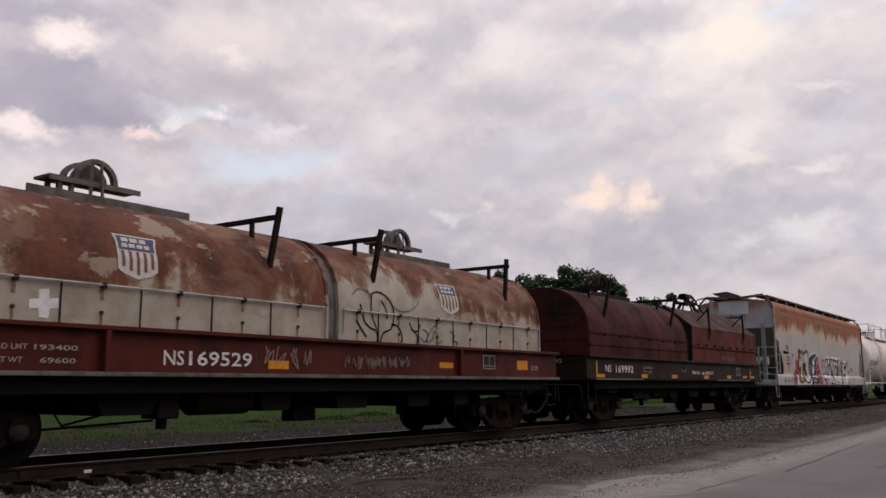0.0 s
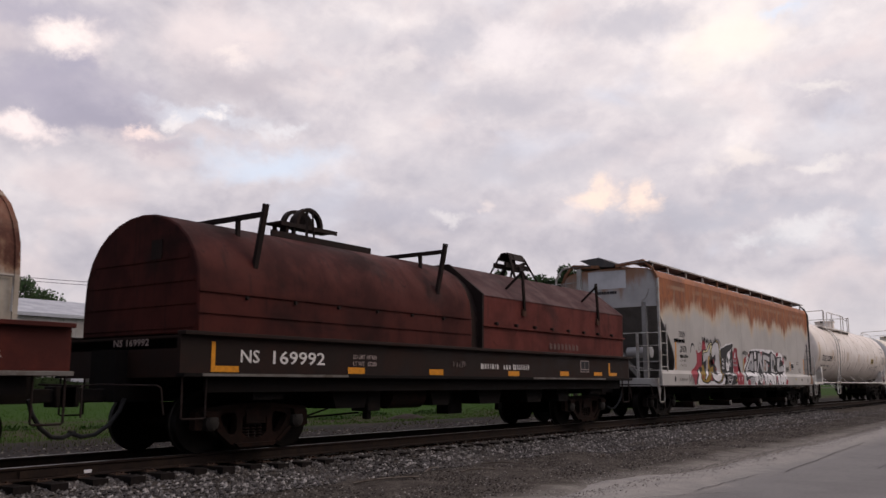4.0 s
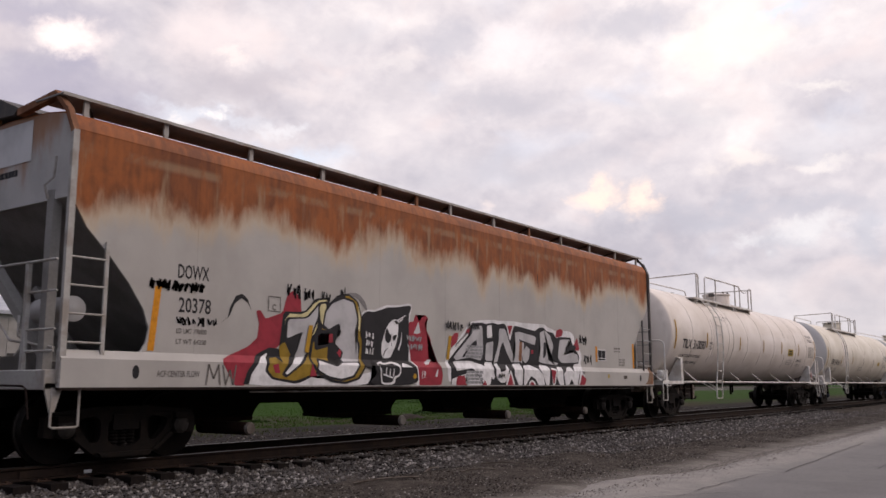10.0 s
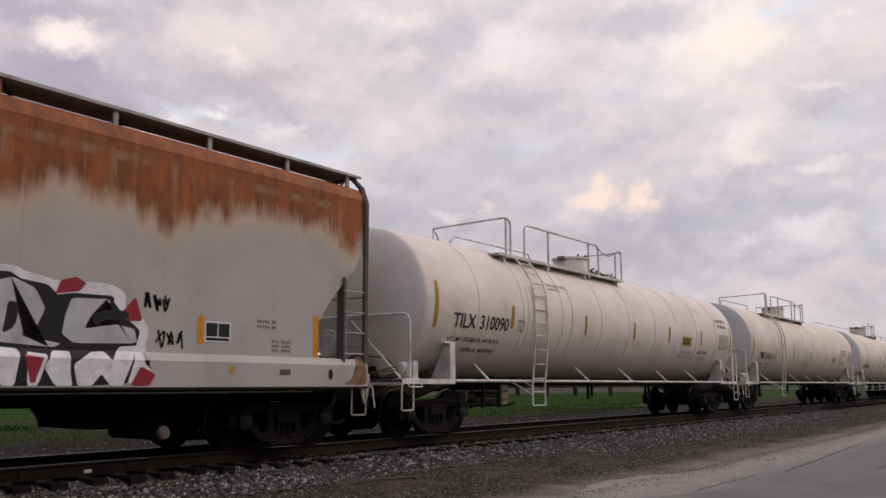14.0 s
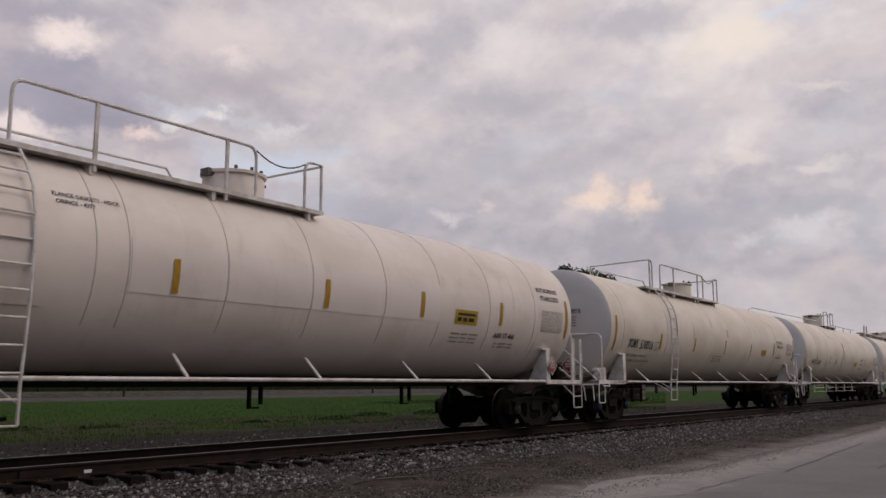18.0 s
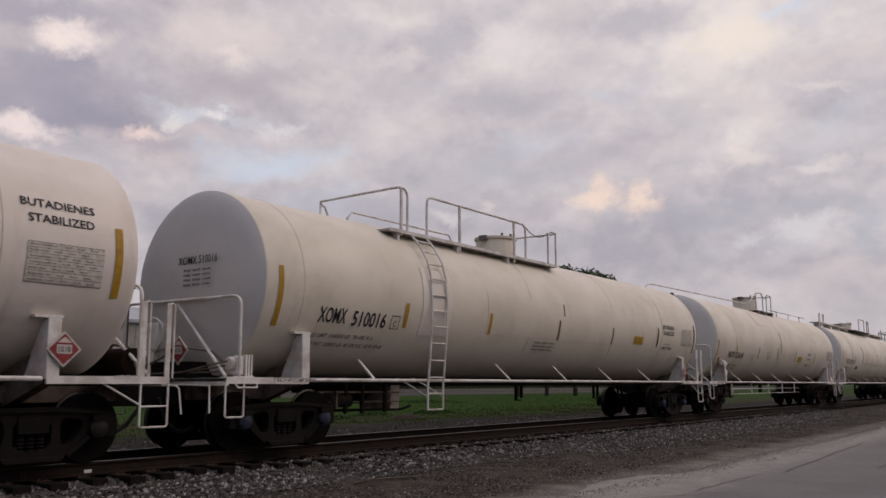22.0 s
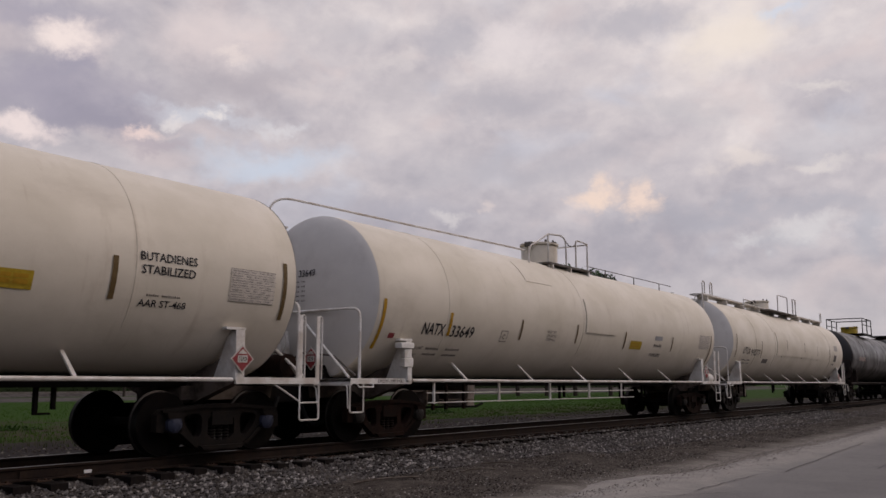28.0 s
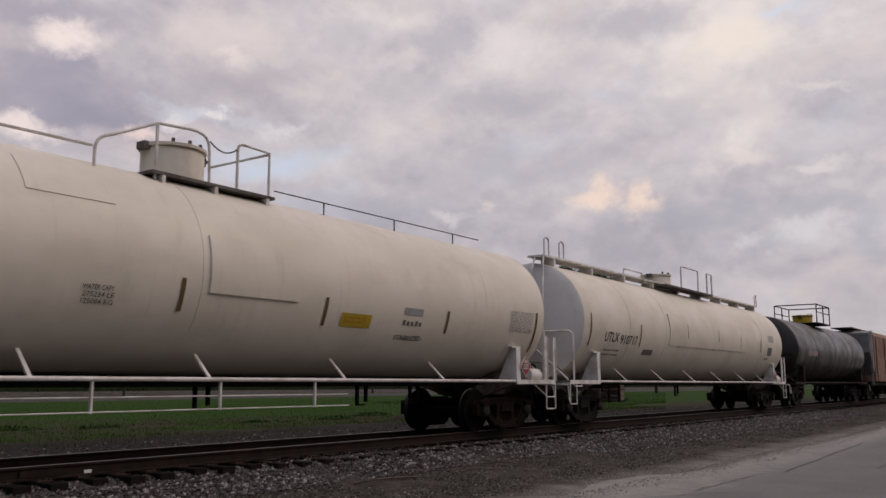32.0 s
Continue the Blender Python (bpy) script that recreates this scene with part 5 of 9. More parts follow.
def utlx():
    H = 8.95
    car = tank_common("tank_car", 79.06, H, 8.1, "cream tank car with a full-length top running board", "white_b", head_mat="head_pale",
                      seams=(-6.2, -3.6, 6.1), struts=(-6.2, -3.6, -1.0, 1.6, 4.2, 6.6), valve=False)
    reflectors(car, [(-8.6, 2.05, 2.90), (-5.5, 2.1, 2.75), (-2.6, 2.2, 2.7), (0.6, 2.2, 2.7), (3.5, 2.2, 2.7), (5.9, 2.3, 2.8)], "olive", 0.06)
    lettering("UTLX", car, "ink", spot(-7.72, 2.2), 0.26, 0.85, shear=0.1)
    lettering("910717", car, "ink", spot(-6.75, 2.16), 0.26, 1.1, shear=0.1)
    bars("small_print", car, "faint_ink", spot(-7.6, 1.95), [0.5, 0.4], 0.06, 0.06, 2, 0.14)
    shell_panel(car, -3.35, 4.25, 2.25, 3.22, TANK_R, TANK_Z, "white_b", 0.025)
    reflectors(car, [(-1.9, 2.5, 2.95), (1.0, 2.5, 2.95), (3.4, 2.4, 2.85)], "olive", 0.05, proud=0.03)
    sticker("small_sign", car, "faint_ink", spot(-5.1, 1.9), 0.7, 0.18, "faded brown sign")
    sticker("test_panel", car, "stencil", spot(6.97, 2.75), 0.7, 0.28)
    sticker("test_panel", car, "faint_ink", spot(6.9, 2.2), 0.55, 0.34, "dark stencilled panel")
    bars("small_print", car, "ink", spot(6.7, 2.02), [0.2, 0.2], 0.1, 0.08)
    rb = part("running_board", Shape().box(-H - 0.3, H - 0.1, -0.62, -0.12, 4.40, 4.45), "white_bar", car, "full-length grating running board")
    for k in range(9):
        x = -H + 0.3 + k * (2 * H - 0.6) / 8
        part("board_bracket", Shape().box(x - 0.04, x + 0.04, -0.60, -0.2, 4.2, 4.40), "white_bar", rb)
    for xa in (-H - 0.25, -H + 0.55, H - 0.25):
        part("grab_hoop", rail_loop([(xa, -0.6, 4.4), (xa, -0.6, 4.8)] + curve3((xa, -0.6, 4.85), (xa + 0.12, -0.6, 5.0), (xa + 0.24, -0.6, 4.85)) + [(xa + 0.24, -0.6, 4.4)], 0.022), "white_bar", car)
    part("end_ladder", Shape().pipe([(-H - 0.85, -0.35, 1.1), (-H - 0.80, -0.35, 3.4), (-H - 0.3, -0.35, 4.4)], 0.024).pipe([(-H - 0.85, -0.85, 1.1), (-H - 0.80, -0.85, 3.4), (-H - 0.3, -0.6, 4.4)], 0.024), "white_bar", car)
    y = -0.95
    part("top_walkway", Shape().box(-2.0, 2.4, -1.0, -0.55, 4.30, 4.35), "bar_steel", car, "grating walkway")
    part("hand_rail", rail_loop([(-0.6, y, 4.3), (-0.6, y, 4.95)] + curve3((-0.6, y, 5.0), (-0.6, y, 5.1), (-0.45, y, 5.1)) + [(1.0, y, 5.1), (1.0, y, 4.3)], 0.026), "white_bar", car)
    part("hand_rail", rail_loop([(1.9, y, 4.3), (1.9, y, 5.1), (2.4, y, 5.1), (2.4, y, 4.3)], 0.03), "white_bar", car)
    part("hand_rail", rail_loop([(-4.6, y + 0.3, 4.3), (-4.5, y + 0.3, 4.6), (-3.2, y + 0.3, 4.6), (-2.9, y + 0.3, 4.3)], 0.022), "white_bar", car)
    dome(car, -0.5, "white_b", 4.3, 0.5, 0.5)
    placard(car, 8.0, -1.5, 1.4, "1010", 0.2)
    part("white_cover", Shape().lathe([(8.35, 0.02), (8.4, 0.17), (8.85, 0.17), (8.9, 0.02)], y=-1.3, z=1.24, n=14), "white_bar", car)
    return car


def black_tank():
    H = 7.4
    car = tank_common("tank_car", 99.17, H, 6.5, "black tank car with a railed platform round a yellow hatch", "black_tank", "bar_dark", seams=(-4, 0, 4), struts=(), R=1.52, zc=2.70, valve=False)
    pl = part("top_walkway", Shape().box(-1.6, 1.2, -1.1, 1.1, 4.20, 4.25), "bar_dark", car)
    y = -1.05
    for yy in (-1.05, 1.05):
        part("hand_rail", rail_loop([(-1.6, yy, 4.25), (-1.6, yy, 5.2), (1.2, yy, 5.2), (1.2, yy, 4.25)], 0.03), "bar_dark", pl)
        part("hand_rail", rail_loop([(-1.6, yy, 4.8), (1.2, yy, 4.8)], 0.024), "bar_dark", pl)
        part("rail_post", rail_loop([(-0.2, yy, 4.25), (-0.2, yy, 5.2)], 0.03), "bar_dark", pl)
    for xx in (-1.6, 1.2):
        part("hand_rail", rail_loop([(xx, -1.05, 5.2), (xx, 1.05, 5.2)], 0.03), "bar_dark", pl)
    dome(car, -0.2, "sign_yellow", 4.22, 0.45, 0.5)
    bars("car_number", car, "dim_ink", lambda a, b: round_side(-5.6, 2.4, 1.52, 2.70)(a, b), [0.3, 0.3, 0.3, 0.6], 0.24, 0.08)
    return car


def covered_hopper_far():
    """The brown covered hopper that follows the black tank car."""
    car = car_root("covered_hopper", 116.5, "brown covered hopper with a grey end", "hopper car", "cars of the freight train")
    H = 7.6
    out = [(-1.6, 1.2), (-1.6, 4.1), (-1.1, 4.45), (1.1, 4.45), (1.6, 4.1), (1.6, 1.2)]
    part("body", Shape().along_x(out, -H + 1.2, H - 1.2), "brown_hopper", car, bevel=0.03)
    part("end_sheet", Shape().along_y([(-H, 3.0), (-H, 4.2), (-H + 1.2, 4.40), (-H + 1.2, 1.6)], -1.55, 1.55), "conc_grey", car)
    part("end_sheet", Shape().along_y([(H, 3.0), (H, 4.2), (H - 1.2, 4.40), (H - 1.2, 1.6)], -1.55, 1.55), "conc_grey", car)
    part("underframe", Shape().box(-H, H, -1.5, 1.5, 0.95, 1.2), "under", car)
    part("roof_walk", Shape().box(-H, H, -0.6, 0.6, 4.55, 4.60), "walk", car)
    for k in range(5):
        part("side_post", Shape().box(-H + 1.6 + k * 2.9, -H + 1.72 + k * 2.9, -1.66, -1.6, 1.2, 4.05), "brown_hopper", car)
    for x in (-4.2, 0.0, 4.2):
        part("hopper_outlet", Shape().slab([(x - 1.2, 0.98), (x + 1.2, 0.98), (x + 0.3, 0.4), (x - 0.3, 0.4)], -0.8, 0.8, lambda a, b, d: (a, d, b)), "under", car)
    for sg in (-1, 1):
        truck(car, sg * 6.2)
        coupler(car, sg * H, sg)
        ladder(car, sg * (H - 0.3), -1.58, 1.0, 4.3, 0.4, 8, "conc_grey")
    return car


# ---- sprayed murals on the hopper ----
ROUNDS = {"mural_ground": 2, "mural_hood": 2, "mural_halo": 1, "mural_mask": 2, "mural_swash": 1, "mural_flame": 1, "mural_letter": 1, "mural_outline": 1, "mural_edge": 1, "mural_dark": 1, "mural_fist": 2, "mural_dot": 1, "mural_fade": 1, "mural_counter": 1}
# the hopper's side: its sheet stands at SIDE_W; below SILL_HIGH it slopes out to the sill
SIDE_W, SILL_OUT, SILL_LOW, SILL_HIGH = 1.58, 0.08, 1.36, 1.47


def on_hopper(x, z, proud=0.0):
    """A place on the outside of the hopper's side, which bulges at the sill."""
    out = SILL_OUT * min(1.0, max(0.0, (SILL_HIGH - z) / (SILL_HIGH - SILL_LOW)))
    return (x, -SIDE_W - out - proud, z)


def paint_shape(name, car, mat, outline, layer=0, label=""):
    """A film of paint that follows the side and the sill; later layers lie over earlier ones."""
    bm = bmesh.new()
    bm.faces.new([bm.verts.new((a, 0, b)) for a, b in rounded(outline, ROUNDS.get(name, 0), 0.10 if name in ("mural_letter", "mural_outline", "mural_flame", "mural_swash") else 0.22)])
    bmesh.ops.triangulate(bm, faces=bm.faces[:])
    for z in (SILL_HIGH, SILL_LOW):
        bmesh.ops.bisect_plane(bm, geom=bm.verts[:] + bm.edges[:] + bm.faces[:], plane_co=(0, 0, z), plane_no=(0, 0, 1))
    for q in bm.verts:
        q.co = on_hopper(q.co.x, q.co.z, 0.004 + 0.0011 * layer)
    me = bpy.data.meshes.new(name)
    bm.to_mesh(me)
    bm.free()
    me.materials.append(M[mat])
    ob = new(name, me)
    ob.parent = car
    if label:
        ob["label"] = label
    return ob


def mural_scrawls(car, y):
    for k, (x, z, w, h, r) in enumerate(((-5.2, 2.42, 0.3, 0.22, 0.012), (-4.85, 2.40, 0.25, 0.2, 0.012), (-4.45, 2.42, 0.22, 0.16, 0.01), (-7.66, 2.34, 0.9, 0.14, 0.018), (-7.22, 1.86, 0.70, 0.13, 0.010),
                                         (4.5, 2.04, 0.42, 0.24, 0.016), (4.7, 1.52, 0.45, 0.26, 0.014), (-4.0, 2.45, 0.12, 0.25, 0.008))):
        scrawl(car, "paint_black", flat_side(x, y - 0.004, z), w, h, 60 + k, r)
    for keys in (((-6.74, 1.03), (-6.70, 1.32), (-6.61, 1.12), (-6.53, 1.32), (-6.50, 1.03)), ((-6.46, 1.32), (-6.40, 1.03), (-6.33, 1.25), (-6.27, 1.03), (-6.22, 1.32))):
        s = Shape()
        for (a, b), (c, d) in zip(keys, keys[1:]):
            n = math.hypot(c - a, d - b)
            nx, nz = -(d - b) / n * 0.014, (c - a) / n * 0.014
            s.add([(a - nx, y - SILL_OUT - 0.002, b - nz), (c - nx, y - SILL_OUT - 0.002, d - nz), (c + nx, y - SILL_OUT - 0.002, d + nz), (a + nx, y - SILL_OUT - 0.002, b + nz)], [(0, 1, 2, 3)])
        new("sprayed_line", s.mesh("sprayed_line", M["faint_ink"], 0)).parent = car
    curl = [(-6.45, 1.94), (-6.34, 2.02), (-6.30, 2.18), (-6.20, 2.36), (-6.08, 2.40), (-5.98, 2.33), (-5.90, 2.15), (-5.98, 2.28), (-6.10, 2.33), (-6.22, 2.24), (-6.30, 2.06)]
    paint_shape("spray_curl", car, "paint_black", curl, 1)
    frame = flat_side(-5.58, y - 0.003, 2.17)
    for a, b, w, h in ((0, 0, 0.25, 0.014), (0, 0.23, 0.25, 0.014), (0, 0, 0.014, 0.24), (0.24, 0, 0.014, 0.24)):
        sticker("plate_mark", car, "faint_ink", lambda q, r, a=a, b=b: frame(q + a, r + b), w, h, rows=1)
    lettering("C", car, "faint_ink", flat_side(-5.5, y - 0.003, 2.2), 0.09, 0.08)
    sticker("streak", car, "ink", lambda a, b: (2.53 + a - 0.1 * b, y - 0.002, 3.32 + b), 0.025, 0.3, rows=2)
    sticker("tag_plate", car, "bar_steel", flat_side(6.85, y - SILL_OUT, 1.18), 0.22, 0.09, "small metal tag plate", 1)
    sticker("yellow_mark", car, "sign_yellow", flat_side(5.9, y - SILL_OUT, 1.2), 0.09, 0.1, "yellow dot", 1)


def murals(car, y):
    paint_shape("mural_flame", car, "paint_red", [(-6.48, 1.39), (-5.96, 1.6), (-5.7, 1.81), (-5.81, 2.16), (-5.73, 2.18), (-5.62, 2.05), (-5.28, 2.17), (-5.19, 2.47), (-5.07, 2.54), (-4.91, 2.45), (-4.88, 2.2), (-5.17, 2.14), (-5.24, 1.73), (-5.48, 1.53), (-5.87, 1.37), (-6.05, 1.02), (-6.24, 1.02)], 0, "sprayed red ground")
    paint_shape("mural_fade", car, "spray_haze", [(-4.1, 2.38), (-4.05, 2.51), (-3.82, 2.62), (-3.56, 2.63), (-3.37, 2.49), (-3.31, 2.3), (-3.42, 2.39), (-3.59, 2.55), (-3.82, 2.55)], 0)
    paint_shape("mural_outline", car, "paint_black", [(-6.09, 1.02), (-6.01, 1.24), (-5.78, 1.5), (-5.53, 1.61), (-5.32, 1.59), (-5.38, 1.29), (-5.05, 1.04), (-3.99, 1.12), (-2.93, 1.29), (-2.93, 1.02)], 1)
    paint_shape("mural_swash", car, "paint_white", [(-5.98, 1.02), (-5.93, 1.2), (-5.73, 1.44), (-5.57, 1.53), (-5.65, 1.29), (-5.54, 1.14), (-5.05, 1.06), (-4.12, 1.11), (-3.21, 1.27), (-3.41, 1.02)], 2)
    paint_shape("mural_outline", car, "paint_black", [(-5.27, 2.19), (-4.82, 2.21), (-4.59, 2.45), (-4.23, 2.5), (-4.32, 2.24), (-4.52, 1.89), (-4.67, 1.48), (-4.55, 1.4), (-4.48, 1.24), (-5.02, 1.04), (-5.53, 1.11), (-5.68, 1.24), (-5.61, 1.48), (-5.32, 1.54), (-5.09, 1.68), (-5.0, 1.74), (-5.32, 1.67)], 3)
    paint_shape("mural_edge", car, "paint_cream", [(-5.23, 2.16), (-4.81, 2.17), (-4.56, 2.42), (-4.27, 2.46), (-4.37, 2.26), (-4.66, 1.75), (-5.24, 1.71)], 4)
    paint_shape("mural_letter", car, "paint_gold", [(-5.35, 1.65), (-4.91, 1.83), (-4.74, 1.53), (-4.63, 1.38), (-4.58, 1.24), (-5.05, 1.09), (-5.5, 1.14), (-5.63, 1.25), (-5.56, 1.44), (-5.4, 1.46), (-5.42, 1.34), (-5.3, 1.38)], 5)
    paint_shape("mural_outline", car, "paint_black", [(-5.22, 2.1), (-4.78, 2.13), (-4.5, 2.4), (-4.33, 2.42), (-4.46, 2.2), (-4.65, 1.82), (-4.75, 1.46), (-5.25, 1.14), (-5.35, 1.19), (-5.08, 1.54), (-4.91, 1.83), (-5.27, 1.71)], 6)
    # silver above the sill, white on it: the sill's brighter light is in the paint
    paint_shape("mural_letter", car, "paint_silver", [(-5.17, 2.07), (-4.75, 2.11), (-4.49, 2.36), (-4.38, 2.38), (-4.51, 2.19), (-4.68, 1.82), (-4.79, 1.5), (-5.03, 1.46), (-4.91, 1.72), (-4.85, 1.89), (-5.19, 1.76)], 7)
    paint_shape("mural_letter", car, "paint_white", [(-5.03, 1.46), (-4.79, 1.5), (-4.9, 1.41), (-5.23, 1.19), (-5.28, 1.21)], 7)
    paint_shape("mural_shade", car, "paint_red", [(-5.53, 1.33), (-5.42, 1.36), (-5.38, 1.21), (-5.48, 1.21)], 8)
    paint_shape("mural_outline", car, "paint_black", [(-4.52, 2.39), (-4.31, 2.43), (-4.28, 2.39), (-4.08, 2.55), (-3.81, 2.6), (-3.58, 2.49), (-3.46, 2.18), (-3.48, 1.91), (-3.36, 1.69), (-3.43, 1.34), (-3.6, 1.12), (-3.94, 1.04), (-4.25, 1.07), (-4.56, 1.18), (-4.73, 1.38), (-4.67, 1.72), (-4.54, 1.88)], 9)
    paint_shape("mural_letter", car, "paint_gold", [(-4.52, 1.85), (-4.36, 2.06), (-4.21, 2.41), (-3.83, 2.57), (-3.6, 2.47), (-3.49, 2.18), (-3.52, 1.91), (-3.4, 1.67), (-3.48, 1.34), (-3.64, 1.15), (-3.95, 1.08), (-4.23, 1.11), (-4.53, 1.21), (-4.68, 1.4), (-4.63, 1.7)], 10)
    paint_shape("mural_edge", car, "paint_cream", [(-3.58, 2.44), (-3.5, 2.17), (-3.53, 1.93), (-3.58, 2.05), (-3.56, 2.25)], 11)
    paint_shape("mural_edge", car, "paint_cream", [(-4.5, 2.36), (-4.33, 2.39), (-4.38, 2.23), (-4.33, 2.0), (-4.46, 2.04)], 11)
    paint_shape("mural_outline", car, "paint_black", [(-4.43, 1.97), (-4.38, 2.26), (-4.22, 2.44), (-3.94, 2.54), (-3.67, 2.49), (-3.55, 2.17), (-3.62, 1.92), (-3.52, 1.72), (-3.57, 1.36), (-3.73, 1.15), (-4.02, 1.09), (-4.34, 1.13), (-4.62, 1.26), (-4.56, 1.47), (-4.28, 1.42), (-4.15, 1.37), (-4.0, 1.45), (-3.97, 1.57), (-4.07, 1.63), (-4.18, 1.7), (-4.17, 1.81), (-4.05, 1.91), (-4.08, 2.01), (-4.16, 1.97), (-4.27, 1.91)], 12)
    paint_shape("mural_letter", car, "paint_silver", [(-4.39, 2.02), (-4.35, 2.24), (-4.2, 2.4), (-3.94, 2.5), (-3.69, 2.45), (-3.59, 2.17), (-3.66, 1.92), (-3.57, 1.71), (-3.56, 1.43), (-4.0, 1.42), (-3.93, 1.59), (-4.04, 1.66), (-4.12, 1.72), (-4.11, 1.79), (-3.98, 1.9), (-4.03, 2.07), (-4.16, 2.02), (-4.27, 1.96)], 13)
    paint_shape("mural_letter", car, "paint_white", [(-4.58, 1.28), (-4.53, 1.43), (-4.34, 1.38), (-4.15, 1.33), (-4.0, 1.4), (-3.61, 1.41), (-3.62, 1.36), (-3.76, 1.19), (-4.03, 1.13), (-4.33, 1.17)], 13)
    paint_shape("mural_shade", car, "paint_red", [(-4.52, 1.84), (-4.19, 1.89), (-4.18, 1.74), (-4.52, 1.71)], 13)
    paint_shape("mural_outline", car, "paint_black", [(-4.61, 1.87), (-4.5, 1.96), (-4.25, 1.92), (-4.25, 1.88), (-4.48, 1.88), (-4.54, 1.67), (-4.24, 1.71), (-4.24, 1.67), (-4.59, 1.59)], 13)
    paint_shape("mural_shade", car, "paint_red", [(-4.08, 1.57), (-4.02, 1.64), (-3.97, 1.58), (-4.01, 1.49)], 14)
    paint_shape("mural_shade", car, "paint_red", [(-4.76, 1.16), (-4.71, 1.37), (-4.61, 1.18)], 14)
    paint_shape("mural_halo", car, "paint_white", [(-3.52, 2.25), (-3.38, 2.35), (-3.18, 2.37), (-3.05, 2.35), (-2.86, 2.48), (-2.57, 2.48), (-2.11, 2.58), (-2.1, 2.44), (-2.19, 2.3), (-2.2, 2.06), (-2.33, 1.76), (-2.31, 1.55), (-2.1, 1.47), (-2.0, 1.36), (-1.96, 1.02), (-2.05, 1.02), (-3.06, 1.35), (-3.48, 1.34)], 3)
    paint_shape("mural_hood", car, "paint_black", [(-3.49, 2.24), (-3.36, 2.33), (-3.18, 2.33), (-3.03, 2.32), (-2.85, 2.44), (-2.57, 2.45), (-2.15, 2.53), (-2.14, 2.44), (-2.23, 2.31), (-2.24, 2.06), (-2.37, 1.76), (-2.35, 1.52), (-2.13, 1.44), (-2.04, 1.33), (-2.0, 1.02), (-3.45, 1.02), (-3.07, 1.27), (-3.52, 1.34), (-3.44, 1.64), (-3.5, 1.95)], 15, "black hooded mask shape")
    paint_shape("mural_mask", car, "paint_white", [(-2.96, 1.5), (-2.97, 1.75), (-2.9, 1.93), (-2.82, 2.09), (-2.68, 2.21), (-2.55, 2.24), (-2.5, 2.14), (-2.51, 1.95), (-2.56, 1.77), (-2.65, 1.63), (-2.73, 1.51)], 16)
    paint_shape("mural_mark", car, "paint_white", [(-2.63, 2.18), (-2.3, 2.33), (-2.3, 2.31), (-2.58, 2.16)], 16)
    paint_shape("mural_mark", car, "paint_white", [(-2.58, 2.16), (-2.37, 2.26), (-2.37, 2.24), (-2.54, 2.14)], 16)
    paint_shape("mural_mark", car, "paint_white", [(-2.51, 1.69), (-2.45, 1.8), (-2.4, 2.02), (-2.41, 1.81), (-2.49, 1.65)], 16)
    paint_shape("mural_dark", car, "paint_black", [(-2.88, 1.89), (-2.84, 2.04), (-2.8, 2.05), (-2.75, 1.95), (-2.69, 1.93), (-2.71, 1.84), (-2.78, 1.77), (-2.85, 1.81)], 17)
    paint_shape("mural_dark", car, "paint_black", [(-2.68, 1.91), (-2.54, 1.96), (-2.57, 1.87), (-2.64, 1.82)], 17)
    paint_shape("mural_dark", car, "paint_black", [(-2.7, 1.81), (-2.68, 1.79), (-2.68, 1.72), (-2.7, 1.74)], 17)
    paint_shape("mural_dark", car, "paint_black", [(-2.93, 1.55), (-2.87, 1.66), (-2.78, 1.7), (-2.79, 1.68), (-2.86, 1.64), (-2.91, 1.53)], 17)
    paint_shape("mural_halo", car, "paint_white", [(-3.16, 1.41), (-3.0, 1.45), (-2.97, 1.41), (-2.73, 1.45), (-2.59, 1.43), (-2.51, 1.38), (-2.51, 1.23), (-2.59, 1.17), (-2.67, 1.15), (-2.7, 1.03), (-3.04, 1.03), (-3.07, 1.16), (-3.06, 1.3)], 16)
    paint_shape("mural_fist", car, "paint_black", [(-3.13, 1.39), (-3.06, 1.41), (-2.97, 1.38), (-2.73, 1.42), (-2.66, 1.39), (-2.55, 1.35), (-2.55, 1.24), (-2.61, 1.2), (-2.71, 1.18), (-2.74, 1.07), (-3.01, 1.06), (-3.04, 1.17), (-3.03, 1.31)], 17)
    paint_shape("mural_mark", car, "paint_white", [(-2.94, 1.18), (-2.92, 1.34), (-2.9, 1.34), (-2.91, 1.18)], 18)
    paint_shape("mural_mark", car, "paint_white", [(-2.84, 1.17), (-2.82, 1.32), (-2.8, 1.32), (-2.81, 1.17)], 18)
    paint_shape("mural_mark", car, "paint_white", [(-2.74, 1.18), (-2.72, 1.32), (-2.7, 1.32), (-2.71, 1.18)], 18)
    paint_shape("mural_mark", car, "paint_white", [(-3.0, 1.23), (-2.74, 1.17), (-2.75, 1.14), (-3.0, 1.2)], 18)
    paint_shape("mural_mark", car, "paint_white", [(-2.43, 1.43), (-2.32, 1.41), (-2.18, 1.35), (-2.49, 1.35)], 16)
    paint_shape("mural_dot", car, "yellow", [(-2.17, 1.19), (-2.13, 1.24), (-2.08, 1.23), (-2.06, 1.17), (-2.1, 1.14), (-2.15, 1.14)], 17)
